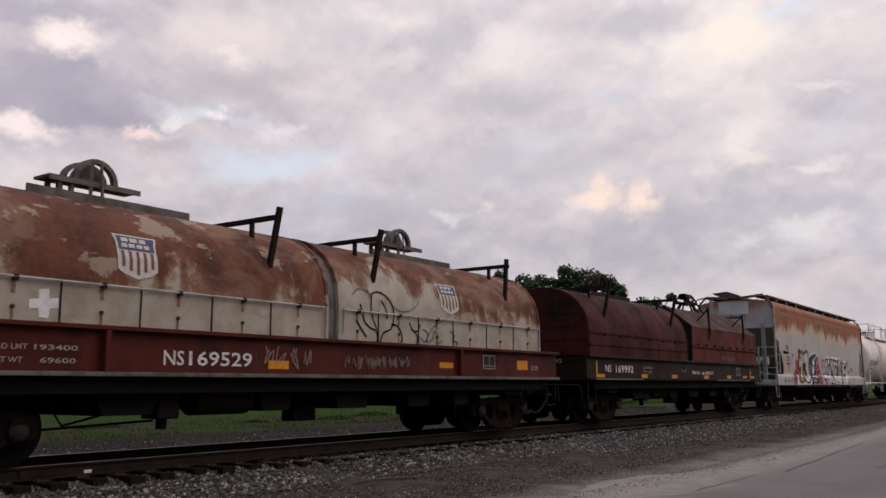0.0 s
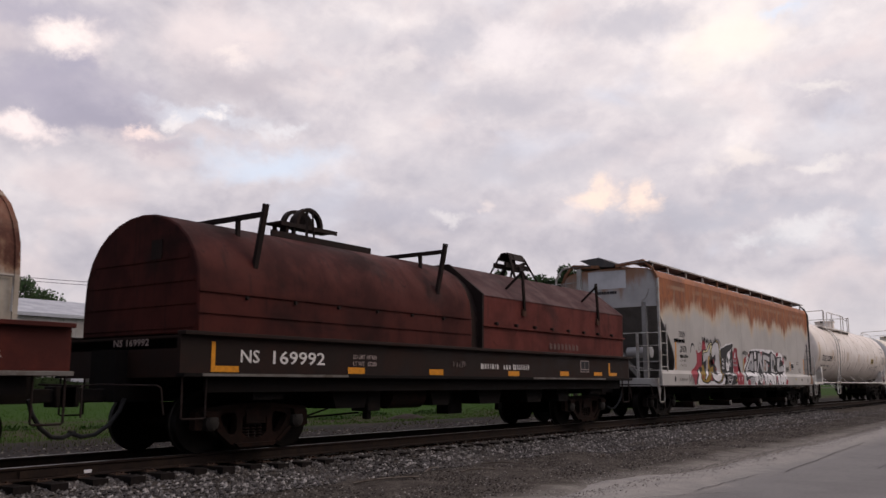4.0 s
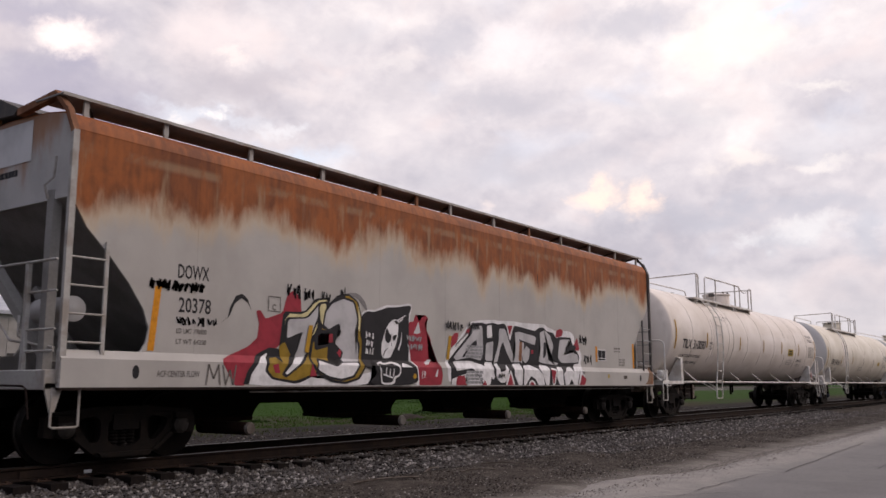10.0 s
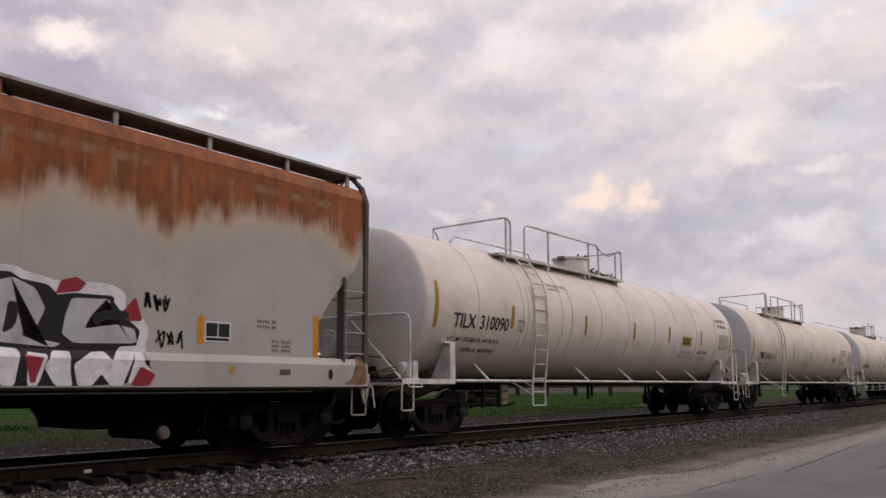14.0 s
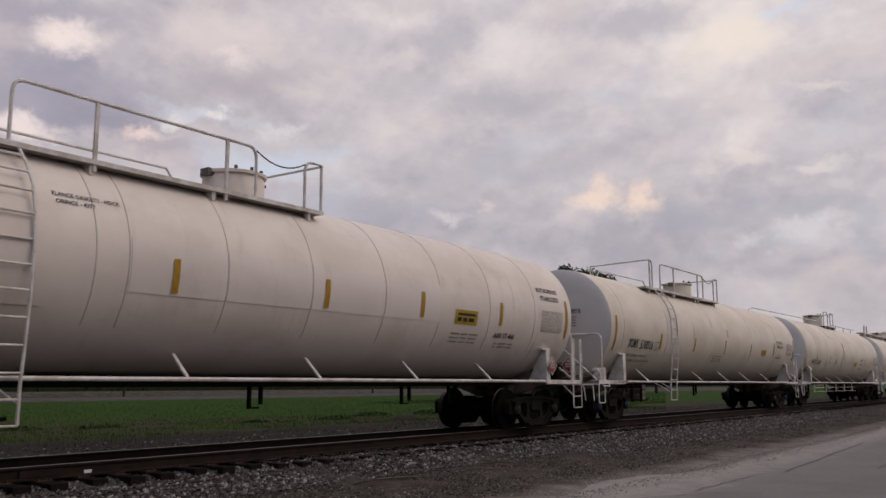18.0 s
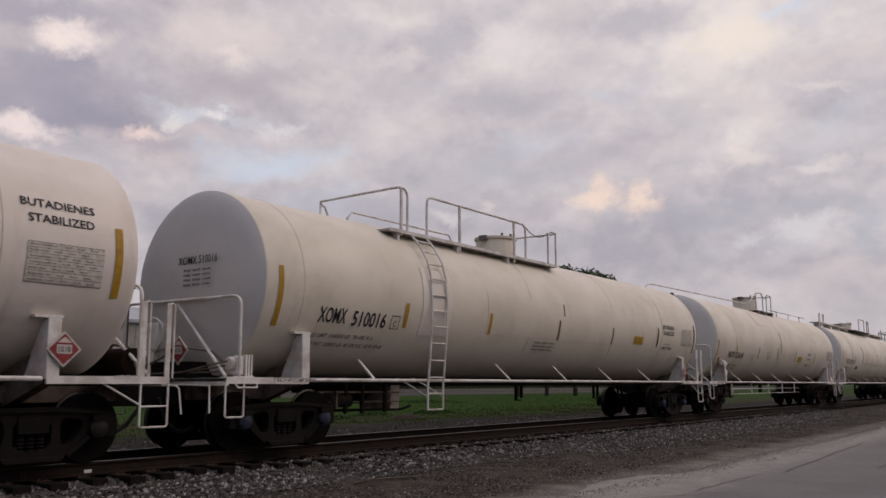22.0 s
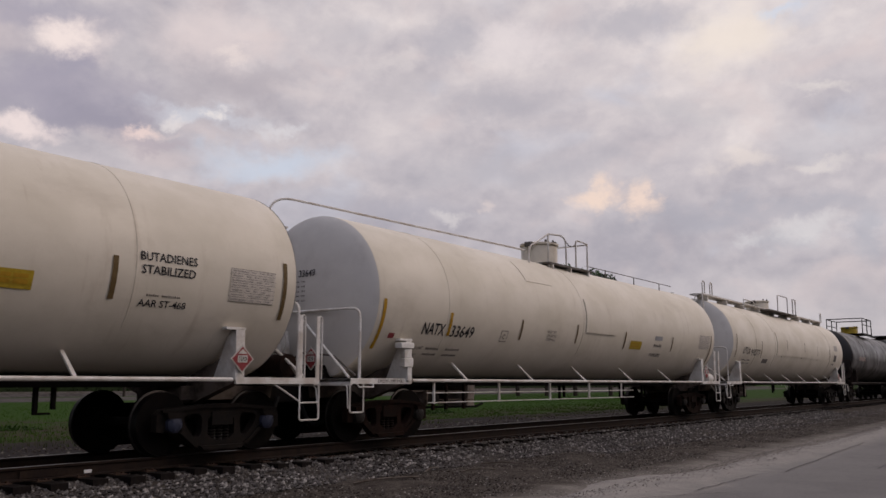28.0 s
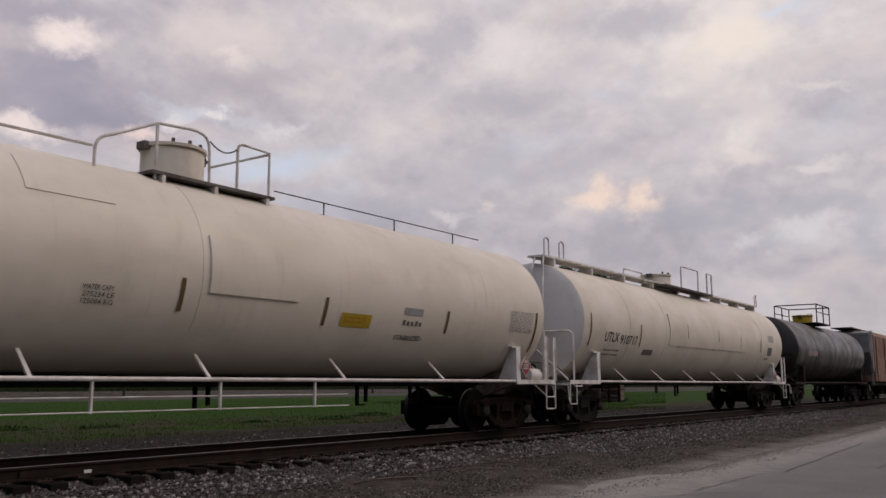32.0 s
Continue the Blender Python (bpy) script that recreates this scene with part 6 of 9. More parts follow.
    paint_shape("mural_flame", car, "paint_red", [(-2.28, 1.62), (-2.35, 1.76), (-2.34, 1.97), (-2.25, 2.13), (-2.19, 2.2), (-2.03, 2.23), (-2.01, 2.31), (-1.98, 2.36), (-1.93, 2.33), (-1.91, 2.24), (-1.83, 2.26), (-1.78, 2.35), (-1.7, 2.37), (-1.62, 2.33), (-1.6, 2.26), (-1.67, 2.27), (-1.71, 2.19), (-1.66, 2.08), (-1.55, 1.95), (-1.49, 1.8), (-1.52, 1.63), (-1.6, 1.52), (-1.5, 1.54), (-1.39, 1.65), (-1.43, 1.5), (-1.46, 1.4), (-1.38, 1.34), (-1.28, 1.45), (-1.3, 1.33), (-1.24, 1.2), (-1.29, 1.02), (-1.99, 1.02), (-1.98, 1.3), (-2.09, 1.4), (-2.18, 1.47)], 1, "sprayed red flame shape")
    paint_shape("mural_shade", car, "patch", [(-2.04, 2.0), (-1.96, 2.13), (-1.9, 2.23), (-1.84, 2.02), (-1.94, 1.99)], 2)
    paint_shape("mural_shade", car, "patch", [(-1.75, 1.44), (-1.63, 1.51), (-1.5, 1.51), (-1.63, 1.42), (-1.73, 1.41)], 2)
    paint_shape("mural_shade", car, "patch", [(-1.49, 1.19), (-1.42, 1.31), (-1.38, 1.33), (-1.42, 1.18)], 2)
    paint_shape("mural_halo", car, "paint_white", [(-1.04, 1.02), (-1.1, 1.35), (-1.04, 1.57), (-0.84, 1.74), (-0.27, 2.16), (-0.24, 2.33), (0.27, 2.4), (0.32, 2.37), (0.67, 2.43), (0.83, 2.41), (1.13, 2.43), (1.28, 2.33), (1.37, 2.42), (1.51, 2.45), (2.44, 2.35), (2.53, 2.44), (2.82, 2.45), (2.94, 2.38), (3.25, 2.34), (3.4, 2.25), (3.56, 2.32), (4.02, 2.35), (4.25, 2.24), (4.24, 2.01), (4.49, 1.96), (4.63, 1.75), (4.48, 1.37), (4.64, 1.2), (4.46, 1.02)], 0, "white sprayed halo")
    paint_shape("mural_flame", car, "paint_red", [(-0.87, 1.76), (-0.86, 1.98), (-0.74, 2.07), (-0.61, 2.08), (-0.66, 1.89)], 1)
    paint_shape("mural_flame", car, "paint_red", [(-0.4, 2.06), (-0.33, 2.16), (-0.2, 2.22), (-0.18, 2.14), (-0.27, 2.08)], 1)
    paint_shape("mural_swash", car, "spray_haze", [(-0.77, 1.76), (-0.27, 2.1), (-0.33, 2.11), (-0.71, 1.85)], 1)
    paint_shape("mural_flame", car, "paint_red", [(3.3, 2.15), (3.36, 2.33), (3.56, 2.39), (3.69, 2.32), (3.61, 2.21)], 1)
    paint_shape("mural_flame", car, "paint_red", [(4.12, 1.87), (4.22, 2.01), (4.39, 2.21), (4.51, 1.88)], 1)
    paint_shape("mural_flame", car, "paint_red", [(4.32, 1.02), (4.46, 1.28), (4.69, 1.17), (4.6, 1.02)], 1)
    paint_shape("mural_outline", car, "paint_black", [(-0.98, 1.18), (-0.98, 1.5), (-0.78, 1.66), (-0.22, 2.1), (-0.17, 2.3), (0.24, 2.34), (0.32, 2.31), (0.62, 2.36), (0.8, 2.33), (1.08, 2.37), (1.21, 2.25), (1.29, 1.98), (1.43, 2.29), (1.49, 2.35), (2.44, 2.25), (2.54, 2.36), (2.75, 2.37), (2.84, 2.3), (3.2, 2.26), (3.31, 2.14), (3.51, 2.18), (4.07, 2.19), (4.1, 2.0), (3.99, 1.86), (4.3, 1.89), (4.48, 1.75), (4.37, 1.36), (4.27, 1.02), (-0.97, 1.02)], 3)
    paint_shape("mural_swash", car, "paint_white", [(1.14, 2.35), (1.29, 1.97), (1.46, 2.36)], 4)
    paint_shape("mural_swash", car, "paint_red", [(1.19, 2.33), (1.28, 2.11), (1.41, 2.34)], 5)
    # here too white feet on the sill carry its stronger light as colour
    paint_shape("mural_letter", car, "paint_white", [(-0.96, 1.02), (-0.95, 1.14), (-0.76, 1.19), (-0.4, 1.27), (-0.43, 1.14), (-0.37, 1.02)], 4)
    paint_shape("mural_letter", car, "paint_silver", [(-0.8, 1.58), (-0.15, 2.08), (-0.13, 2.22), (0.23, 2.28), (0.25, 1.73), (0.16, 1.53), (-0.28, 1.59), (-0.56, 1.55), (-0.69, 1.51)], 4)
    paint_shape("mural_counter", car, "paint_black", [(-0.54, 1.58), (0.0, 2.0), (0.04, 1.82), (-0.35, 1.77), (-0.4, 1.59)], 5)
    paint_shape("mural_letter", car, "paint_white", [(-0.81, 1.5), (-0.22, 1.52), (0.2, 1.44), (0.44, 1.21), (0.39, 1.02), (0.19, 1.02), (0.01, 1.19), (-0.23, 1.37), (-0.81, 1.3)], 4)
    paint_shape("mural_letter", car, "paint_white", [(-0.36, 1.29), (-0.16, 1.31), (0.03, 1.14), (0.12, 1.02), (-0.46, 1.02), (-0.51, 1.17)], 4)
    paint_shape("mural_shade", car, "paint_red", [(-0.82, 1.02), (-0.79, 1.17), (-0.53, 1.21), (-0.46, 1.02)], 5)
    paint_shape("mural_shade", car, "paint_red", [(0.1, 1.02), (0.18, 1.13), (0.27, 1.02)], 6)
    paint_shape("mural_letter", car, "paint_white", [(0.4, 2.28), (0.58, 2.31), (0.6, 2.04), (0.4, 2.01)], 4)
    paint_shape("mural_letter", car, "paint_silver", [(0.36, 1.91), (0.64, 1.96), (0.59, 1.53), (0.32, 1.54)], 4)
    paint_shape("mural_letter", car, "paint_white", [(0.32, 1.51), (0.58, 1.5), (0.48, 1.39), (0.57, 1.2), (0.51, 1.13), (0.33, 1.28), (0.22, 1.4)], 4)
    paint_shape("mural_letter", car, "paint_silver", [(0.87, 2.25), (1.11, 2.25), (1.47, 1.58), (1.53, 1.88), (1.49, 2.2), (1.62, 2.2), (1.7, 1.98), (1.7, 1.53), (1.34, 1.52), (1.16, 1.72), (1.0, 1.98), (0.93, 1.88), (0.78, 1.51), (0.63, 1.5), (0.84, 1.91)], 4)
    paint_shape("mural_letter", car, "paint_white", [(0.63, 1.48), (0.78, 1.49), (0.69, 1.39), (0.79, 1.29), (0.97, 1.33), (1.1, 1.47), (1.12, 1.4), (1.08, 1.17), (0.94, 1.07), (0.78, 1.07), (0.62, 1.18)], 5)
    paint_shape("mural_letter", car, "paint_white", [(1.35, 1.49), (1.7, 1.5), (1.66, 1.02), (1.5, 1.02), (1.34, 1.24)], 5)
    paint_shape("mural_swash", car, "paint_white", [(0.97, 1.02), (1.18, 1.37), (1.36, 1.02)], 5)
    paint_shape("mural_shade", car, "paint_red", [(1.04, 1.02), (1.18, 1.28), (1.29, 1.02)], 6)
    paint_shape("mural_letter", car, "paint_silver", [(1.53, 2.18), (1.65, 2.22), (2.4, 2.14), (2.35, 1.94), (2.07, 1.98), (1.68, 2.04)], 5)
    paint_shape("mural_letter", car, "paint_silver", [(1.74, 1.99), (1.89, 1.97), (1.77, 1.51), (1.72, 1.51)], 5)
    paint_shape("mural_letter", car, "paint_silver", [(1.81, 1.57), (1.84, 1.79), (1.97, 1.91), (2.12, 1.83), (2.07, 1.61), (1.92, 1.51)], 5)
    paint_shape("mural_letter", car, "paint_white", [(1.77, 1.45), (2.08, 1.48), (2.33, 1.4), (2.58, 1.24), (2.63, 1.02), (2.34, 1.02), (2.22, 1.16), (2.03, 1.22), (1.88, 1.16), (1.81, 1.02), (1.71, 1.02)], 5)
    paint_shape("mural_swash", car, "paint_white", [(1.91, 1.02), (1.97, 1.11), (2.07, 1.14), (2.17, 1.1), (2.23, 1.02)], 5)
    paint_shape("mural_shade", car, "paint_red", [(1.96, 1.02), (2.01, 1.07), (2.08, 1.1), (2.14, 1.06), (2.17, 1.02)], 6)
    paint_shape("mural_shade", car, "paint_red", [(2.16, 1.82), (2.27, 1.83), (2.27, 1.74), (2.17, 1.73)], 6)
    paint_shape("mural_letter", car, "paint_silver", [(2.57, 2.24), (2.78, 2.31), (3.05, 2.2), (3.19, 1.96), (3.1, 1.74), (2.9, 1.62), (3.41, 1.54), (3.32, 1.49), (2.67, 1.53), (2.49, 1.57), (2.6, 1.83)], 5)
    paint_shape("mural_counter", car, "paint_black", [(2.74, 2.03), (2.88, 2.0), (2.85, 1.72), (2.69, 1.62), (2.73, 1.83)], 6)
    paint_shape("mural_letter", car, "paint_white", [(2.51, 1.49), (2.9, 1.46), (2.84, 1.02), (2.69, 1.02), (2.6, 1.22), (2.45, 1.37)], 5)
    paint_shape("mural_letter", car, "paint_white", [(3.29, 1.45), (3.51, 1.45), (3.49, 1.25), (3.54, 1.02), (3.32, 1.02), (3.18, 1.24)], 5)
    paint_shape("mural_swash", car, "paint_white", [(2.97, 1.43), (3.23, 1.4), (3.11, 1.02), (2.99, 1.02)], 5)
    paint_shape("mural_shade", car, "paint_red", [(2.94, 1.39), (3.17, 1.36), (3.08, 1.06), (3.02, 1.06)], 6)
    paint_shape("mural_letter", car, "paint_silver", [(3.51, 2.12), (4.03, 2.14), (3.98, 1.96), (3.8, 1.95), (3.69, 1.74), (4.14, 1.82), (4.39, 1.77), (4.44, 1.58), (3.57, 1.55), (3.41, 1.66), (3.44, 1.89)], 5)
    paint_shape("mural_letter", car, "paint_white", [(4.19, 1.53), (4.44, 1.55), (4.32, 1.31), (4.21, 1.02), (4.04, 1.02), (3.91, 1.17), (3.79, 1.02), (3.6, 1.02), (3.54, 1.29), (3.79, 1.45), (3.97, 1.46), (4.05, 1.34)], 5)
    paint_shape("mural_counter", car, "paint_black", [(3.77, 1.93), (4.04, 2.01), (4.3, 2.0), (4.29, 1.89), (3.94, 1.87), (3.85, 1.76)], 6)
    paint_shape("reflector", car, "rust_bar", [(1.63, 1.56), (1.68, 1.98), (1.79, 1.99), (1.76, 1.56)], 7)
    paint_shape("mural_shade", car, "paint_red", [(-0.81, 1.04), (-0.77, 1.19), (-0.53, 1.22), (-0.55, 1.04)], 6)
    paint_shape("reflector", car, "yellow", [(-4.82, 1.56), (-4.73, 2.0), (-4.64, 2.0), (-4.73, 1.55)], 20, "ochre reflective strip")
    paint_shape("reflector", car, "yellow", [(-1.03, 1.53), (-0.95, 2.01), (-0.86, 2.0), (-0.94, 1.53)], 8, "ochre reflective strip")
    # grey bricks in the first letter
    for x, z, n in ((-0.38, 1.58, 4), (-0.50, 1.05, 4)):
        for r in range(n):
            for k in range(4):
                a, b = x + 0.15 * k + 0.04 * (r % 2), z + 0.07 * r
                paint_shape("mural_brick", car, "paint_grey", [(a, b), (a + 0.135, b), (a + 0.135, b + 0.056), (a, b + 0.056)], 7)
    on = lambda x, z: (lambda a, b: on_hopper(x + a, z + b, 0.028))
    for x, z, w in ((-2.28, 1.84, 0.46), (-2.26, 1.68, 0.46)):
        scrawl(car, "paint_grey", on(x, z), w, 0.12, 75 + int(w * 10 + z * 10), 0.009)
    for z in (1.84, 1.70, 1.56):
        scrawl(car, "paint_white", on(-3.40, z), 0.22, 0.12, 90 + int(z * 10), 0.009)
    scrawl(car, "paint_black", on(0.67, 1.17), 0.26, 0.10, 31, 0.008)
    scrawl(car, "paint_black", on(-1.09, 2.12), 0.62, 0.18, 33, 0.012)
    scrawl(car, "paint_black", on(-0.30, 2.18), 0.40, 0.14, 34, 0.012)
    lettering("19", car, "paint_white", on(-1.92, 1.15), 0.14, 0.12, shear=0.2)
    mural_scrawls(car, y)


# ---- coil cars ----
def round_hood(y=1.46, z0=1.78, zs=2.36, zt=3.70, n=14):
    pts = [(-y, z0)]
    for k in range(n + 1):
        a = math.pi * k / n
        pts.append((-y * math.cos(a), zs + (zt - zs) * math.sin(a) ** 0.85))
    return pts + [(y, z0)]


def angle_hood():
    return [(-1.47, 1.78), (-1.49, 2.95), (-0.62, 3.66), (0.62, 3.66), (1.49, 2.95), (1.47, 1.78)]


def lift_frame(car, x, mat):
    """Ridge plate with a lifting saddle: a shelf on legs between two tall arched hoops."""
    r = part("ridge_plate", Shape().box(x - 1.10, x + 1.46, -0.40, 0.40, 3.62, 3.66).box(x - 1.10, x + 1.46, -0.42, -0.38, 3.60, 3.76).box(x - 1.10, x + 1.46, 0.38, 0.42, 3.60, 3.76), mat, car, "ridge plate with turned-up edges")
    part("lifting_shelf", Shape().box(x - 0.70, x + 0.72, -0.20, 0.20, 3.97, 4.01).box(x - 0.70, x + 0.72, -0.22, -0.19, 3.93, 4.01), mat, r)
    arc = [math.pi * i / 14 for i in range(15)]
    for k in (-1, 1):
        out = [(x - 0.34 * math.cos(a), 4.01 + 0.35 * math.sin(a)) for a in arc]
        inn = [(x + 0.275 * math.cos(a), 4.01 + 0.285 * math.sin(a)) for a in arc]
        part("lifting_hoop", Shape().along_y(out + inn, k * 0.17 - 0.05, k * 0.17 + 0.05), mat, r)
    part("hoop_web", Shape().along_y([(x - 0.285 * math.cos(a), 4.01 + 0.295 * math.sin(a)) for a in arc], -0.03, 0.03), mat, r)
    for dx in (-0.10, 0.10):
        part("hoop_strap", Shape().beam((x + dx, -0.24, 3.64), (x + dx * 0.7, -0.20, 4.32), 0.05, 0.03), mat, r)
    for xx in (x - 0.52, x - 0.34):
        for yy in (-0.15, 0.15):
            part("saddle_leg", Shape().beam((xx, yy, 3.64), (xx, yy, 3.97), 0.06), mat, r)
    return r


def guide_frame(car, x, mat, flare=0.22):
    """Stacking guide: flared stakes on both flanks and a bar across."""
    g = part("guide_bar", Shape().beam((x, -1.44, 3.72), (x, 1.44, 3.72), 0.06, 0.08), mat, car)
    for k in (-1, 1):
        part("guide_stake", Shape().beam((x, k * 1.32, 2.86), (x, k * (1.32 + flare), 3.88), 0.08, 0.07), mat, g)
        part("guide_post", Shape().beam((x, k * 0.90, 3.35), (x, k * 0.90, 3.72), 0.06), mat, g)


def open_frame(car, x, mat):
    """Lifting frame on the angular hood: a folded ridge over two long bars on thin legs."""
    f = part("lifting_frame", Shape().along_x([(-0.20, 4.24), (-0.10, 4.42), (0.10, 4.42), (0.20, 4.24), (0.18, 4.23), (0.08, 4.39), (-0.08, 4.39), (-0.18, 4.23)], x - 0.36, x + 0.36), mat, car, "folded ridge of the lifting frame")
    for y in (-0.16, 0.16):
        part("frame_bar", Shape().box(x - 0.58, x + 0.58, y - 0.03, y + 0.03, 4.02, 4.14), mat, f)
    part("frame_brace", Shape().beam((x - 0.30, -0.12, 4.10), (x + 0.12, 0.10, 4.28), 0.07, 0.10), mat, f)
    part("frame_brace", Shape().beam((x + 0.02, -0.16, 4.08), (x + 0.46, -0.10, 4.22), 0.07, 0.07), mat, f)
    part("frame_brace", Shape().beam((x - 0.12, -0.18, 4.06), (x - 0.16, -0.12, 4.36), 0.09, 0.06), mat, f)
    part("frame_brace", Shape().beam((x + 0.16, 0.10, 4.06), (x + 0.20, 0.06, 4.36), 0.09, 0.06), mat, f)
    for k in (-1, 1):
        for j in (-1, 1):
            part("frame_leg", Shape().beam((x + k * 0.56, j * 0.46, 3.62), (x + k * 0.34, j * 0.14, 4.34), 0.045), mat, f)
    for j in (-1, 1):
        part("frame_leg", Shape().beam((x + 0.06, j * 0.48, 3.62), (x - 0.03, j * 0.20, 4.06), 0.08), mat, f)
        part("frame_leg", Shape().beam((x - 0.10, j * 0.44, 3.62), (x - 0.01, j * 0.20, 4.06), 0.06), mat, f)


def short_guide(car, x, mat):
    for k in (-1, 1):
        g = part("guide_stake", Shape().beam((x, k * 1.53, 2.72), (x - 0.05, k * 1.51, 3.66), 0.055, 0.05), mat, car)
        part("guide_brace", Shape().beam((x - 0.05, k * 1.51, 3.62), (x - 0.19, k * 1.15, 3.23), 0.05), mat, g)
        part("guide_hook", Shape().beam((x - 0.08, k * 1.51, 3.62), (x - 0.01, k * 1.50, 3.70), 0.06), mat, g)
        part("rust_pad", Shape().box(x - 0.07, x + 0.07, min(k * 1.535, k * 1.485), max(k * 1.535, k * 1.485), 2.60, 2.76), "bar_rust", g)


def coil_base(name, center, half, truck_half, label, sill, tmat, stiff=(-4.7, -1.6, 1.6, 3.2, 4.2)):
    car = car_root(name, center, label, "coil car", "cars of the freight train")
    for k in (-1, 1):
        y0, y1 = (-1.50, -1.42) if k < 0 else (1.42, 1.50)
        s = part("side_sill", Shape().box(-half, half, y0, y1, 1.20, 1.74), sill, car)
        o = -0.10 if k < 0 else 0.10
        ya, yb = (y0 + o, y1) if k < 0 else (y0, y1 + o)
        part("top_flange", Shape().box(-half, half, ya, yb, 1.74, 1.80), sill, s, bevel=0.008)
        part("bottom_flange", Shape().box(-half, half, ya, yb, 1.14, 1.20), "bar_steel" if sill == "sill_red" else "under", s, "dusty lower flange", bevel=0.008)
        part("deep_web", Shape().box(-half + 0.5, half - 0.5, y0 * 0.97, y1 * 0.97, 0.92, 1.14), "under", s)
        for x in stiff:
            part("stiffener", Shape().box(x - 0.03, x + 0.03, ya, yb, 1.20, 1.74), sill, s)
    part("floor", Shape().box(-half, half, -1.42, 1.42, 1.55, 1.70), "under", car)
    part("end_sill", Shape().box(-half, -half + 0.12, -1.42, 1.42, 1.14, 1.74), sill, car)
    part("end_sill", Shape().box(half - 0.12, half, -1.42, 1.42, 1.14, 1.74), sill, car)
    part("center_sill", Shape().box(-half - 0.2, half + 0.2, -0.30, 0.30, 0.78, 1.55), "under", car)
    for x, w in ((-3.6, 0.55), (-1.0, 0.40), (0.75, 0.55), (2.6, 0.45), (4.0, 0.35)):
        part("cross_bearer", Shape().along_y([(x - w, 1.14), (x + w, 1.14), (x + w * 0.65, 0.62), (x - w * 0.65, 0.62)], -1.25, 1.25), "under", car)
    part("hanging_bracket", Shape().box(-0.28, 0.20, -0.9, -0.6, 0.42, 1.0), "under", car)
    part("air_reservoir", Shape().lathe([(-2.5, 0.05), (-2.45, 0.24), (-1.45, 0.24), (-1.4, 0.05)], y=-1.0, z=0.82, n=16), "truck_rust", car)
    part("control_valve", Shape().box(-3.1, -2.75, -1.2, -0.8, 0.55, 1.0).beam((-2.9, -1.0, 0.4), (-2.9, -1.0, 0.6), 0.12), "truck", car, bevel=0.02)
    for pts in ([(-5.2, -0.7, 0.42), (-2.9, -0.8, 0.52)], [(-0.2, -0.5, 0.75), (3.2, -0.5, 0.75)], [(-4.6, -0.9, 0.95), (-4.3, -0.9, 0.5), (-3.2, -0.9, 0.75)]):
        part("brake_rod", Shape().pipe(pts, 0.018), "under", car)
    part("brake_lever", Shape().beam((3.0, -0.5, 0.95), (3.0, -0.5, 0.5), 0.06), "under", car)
    for sg in (-1, 1):
        truck(car, sg * truck_half, tmat)
        coupler(car, sg * half, sg, "bar_dark")
        part("bolster", Shape().box(sg * truck_half - 0.3, sg * truck_half + 0.3, -1.35, 1.35, 0.80, 1.14), "under", car)
        for s in (-1, 1):
            stirrup(car, sg * (half - 0.25), s * 1.5, 0.55, 1.14, 0.4, "bar_dark")
    return car


def hood(car, x0, x1, outline, mat, name="hood", label=""):
    h = part(name, Shape().along_x(outline, x0, x1), mat, car, label, bevel=0.03)
    return h


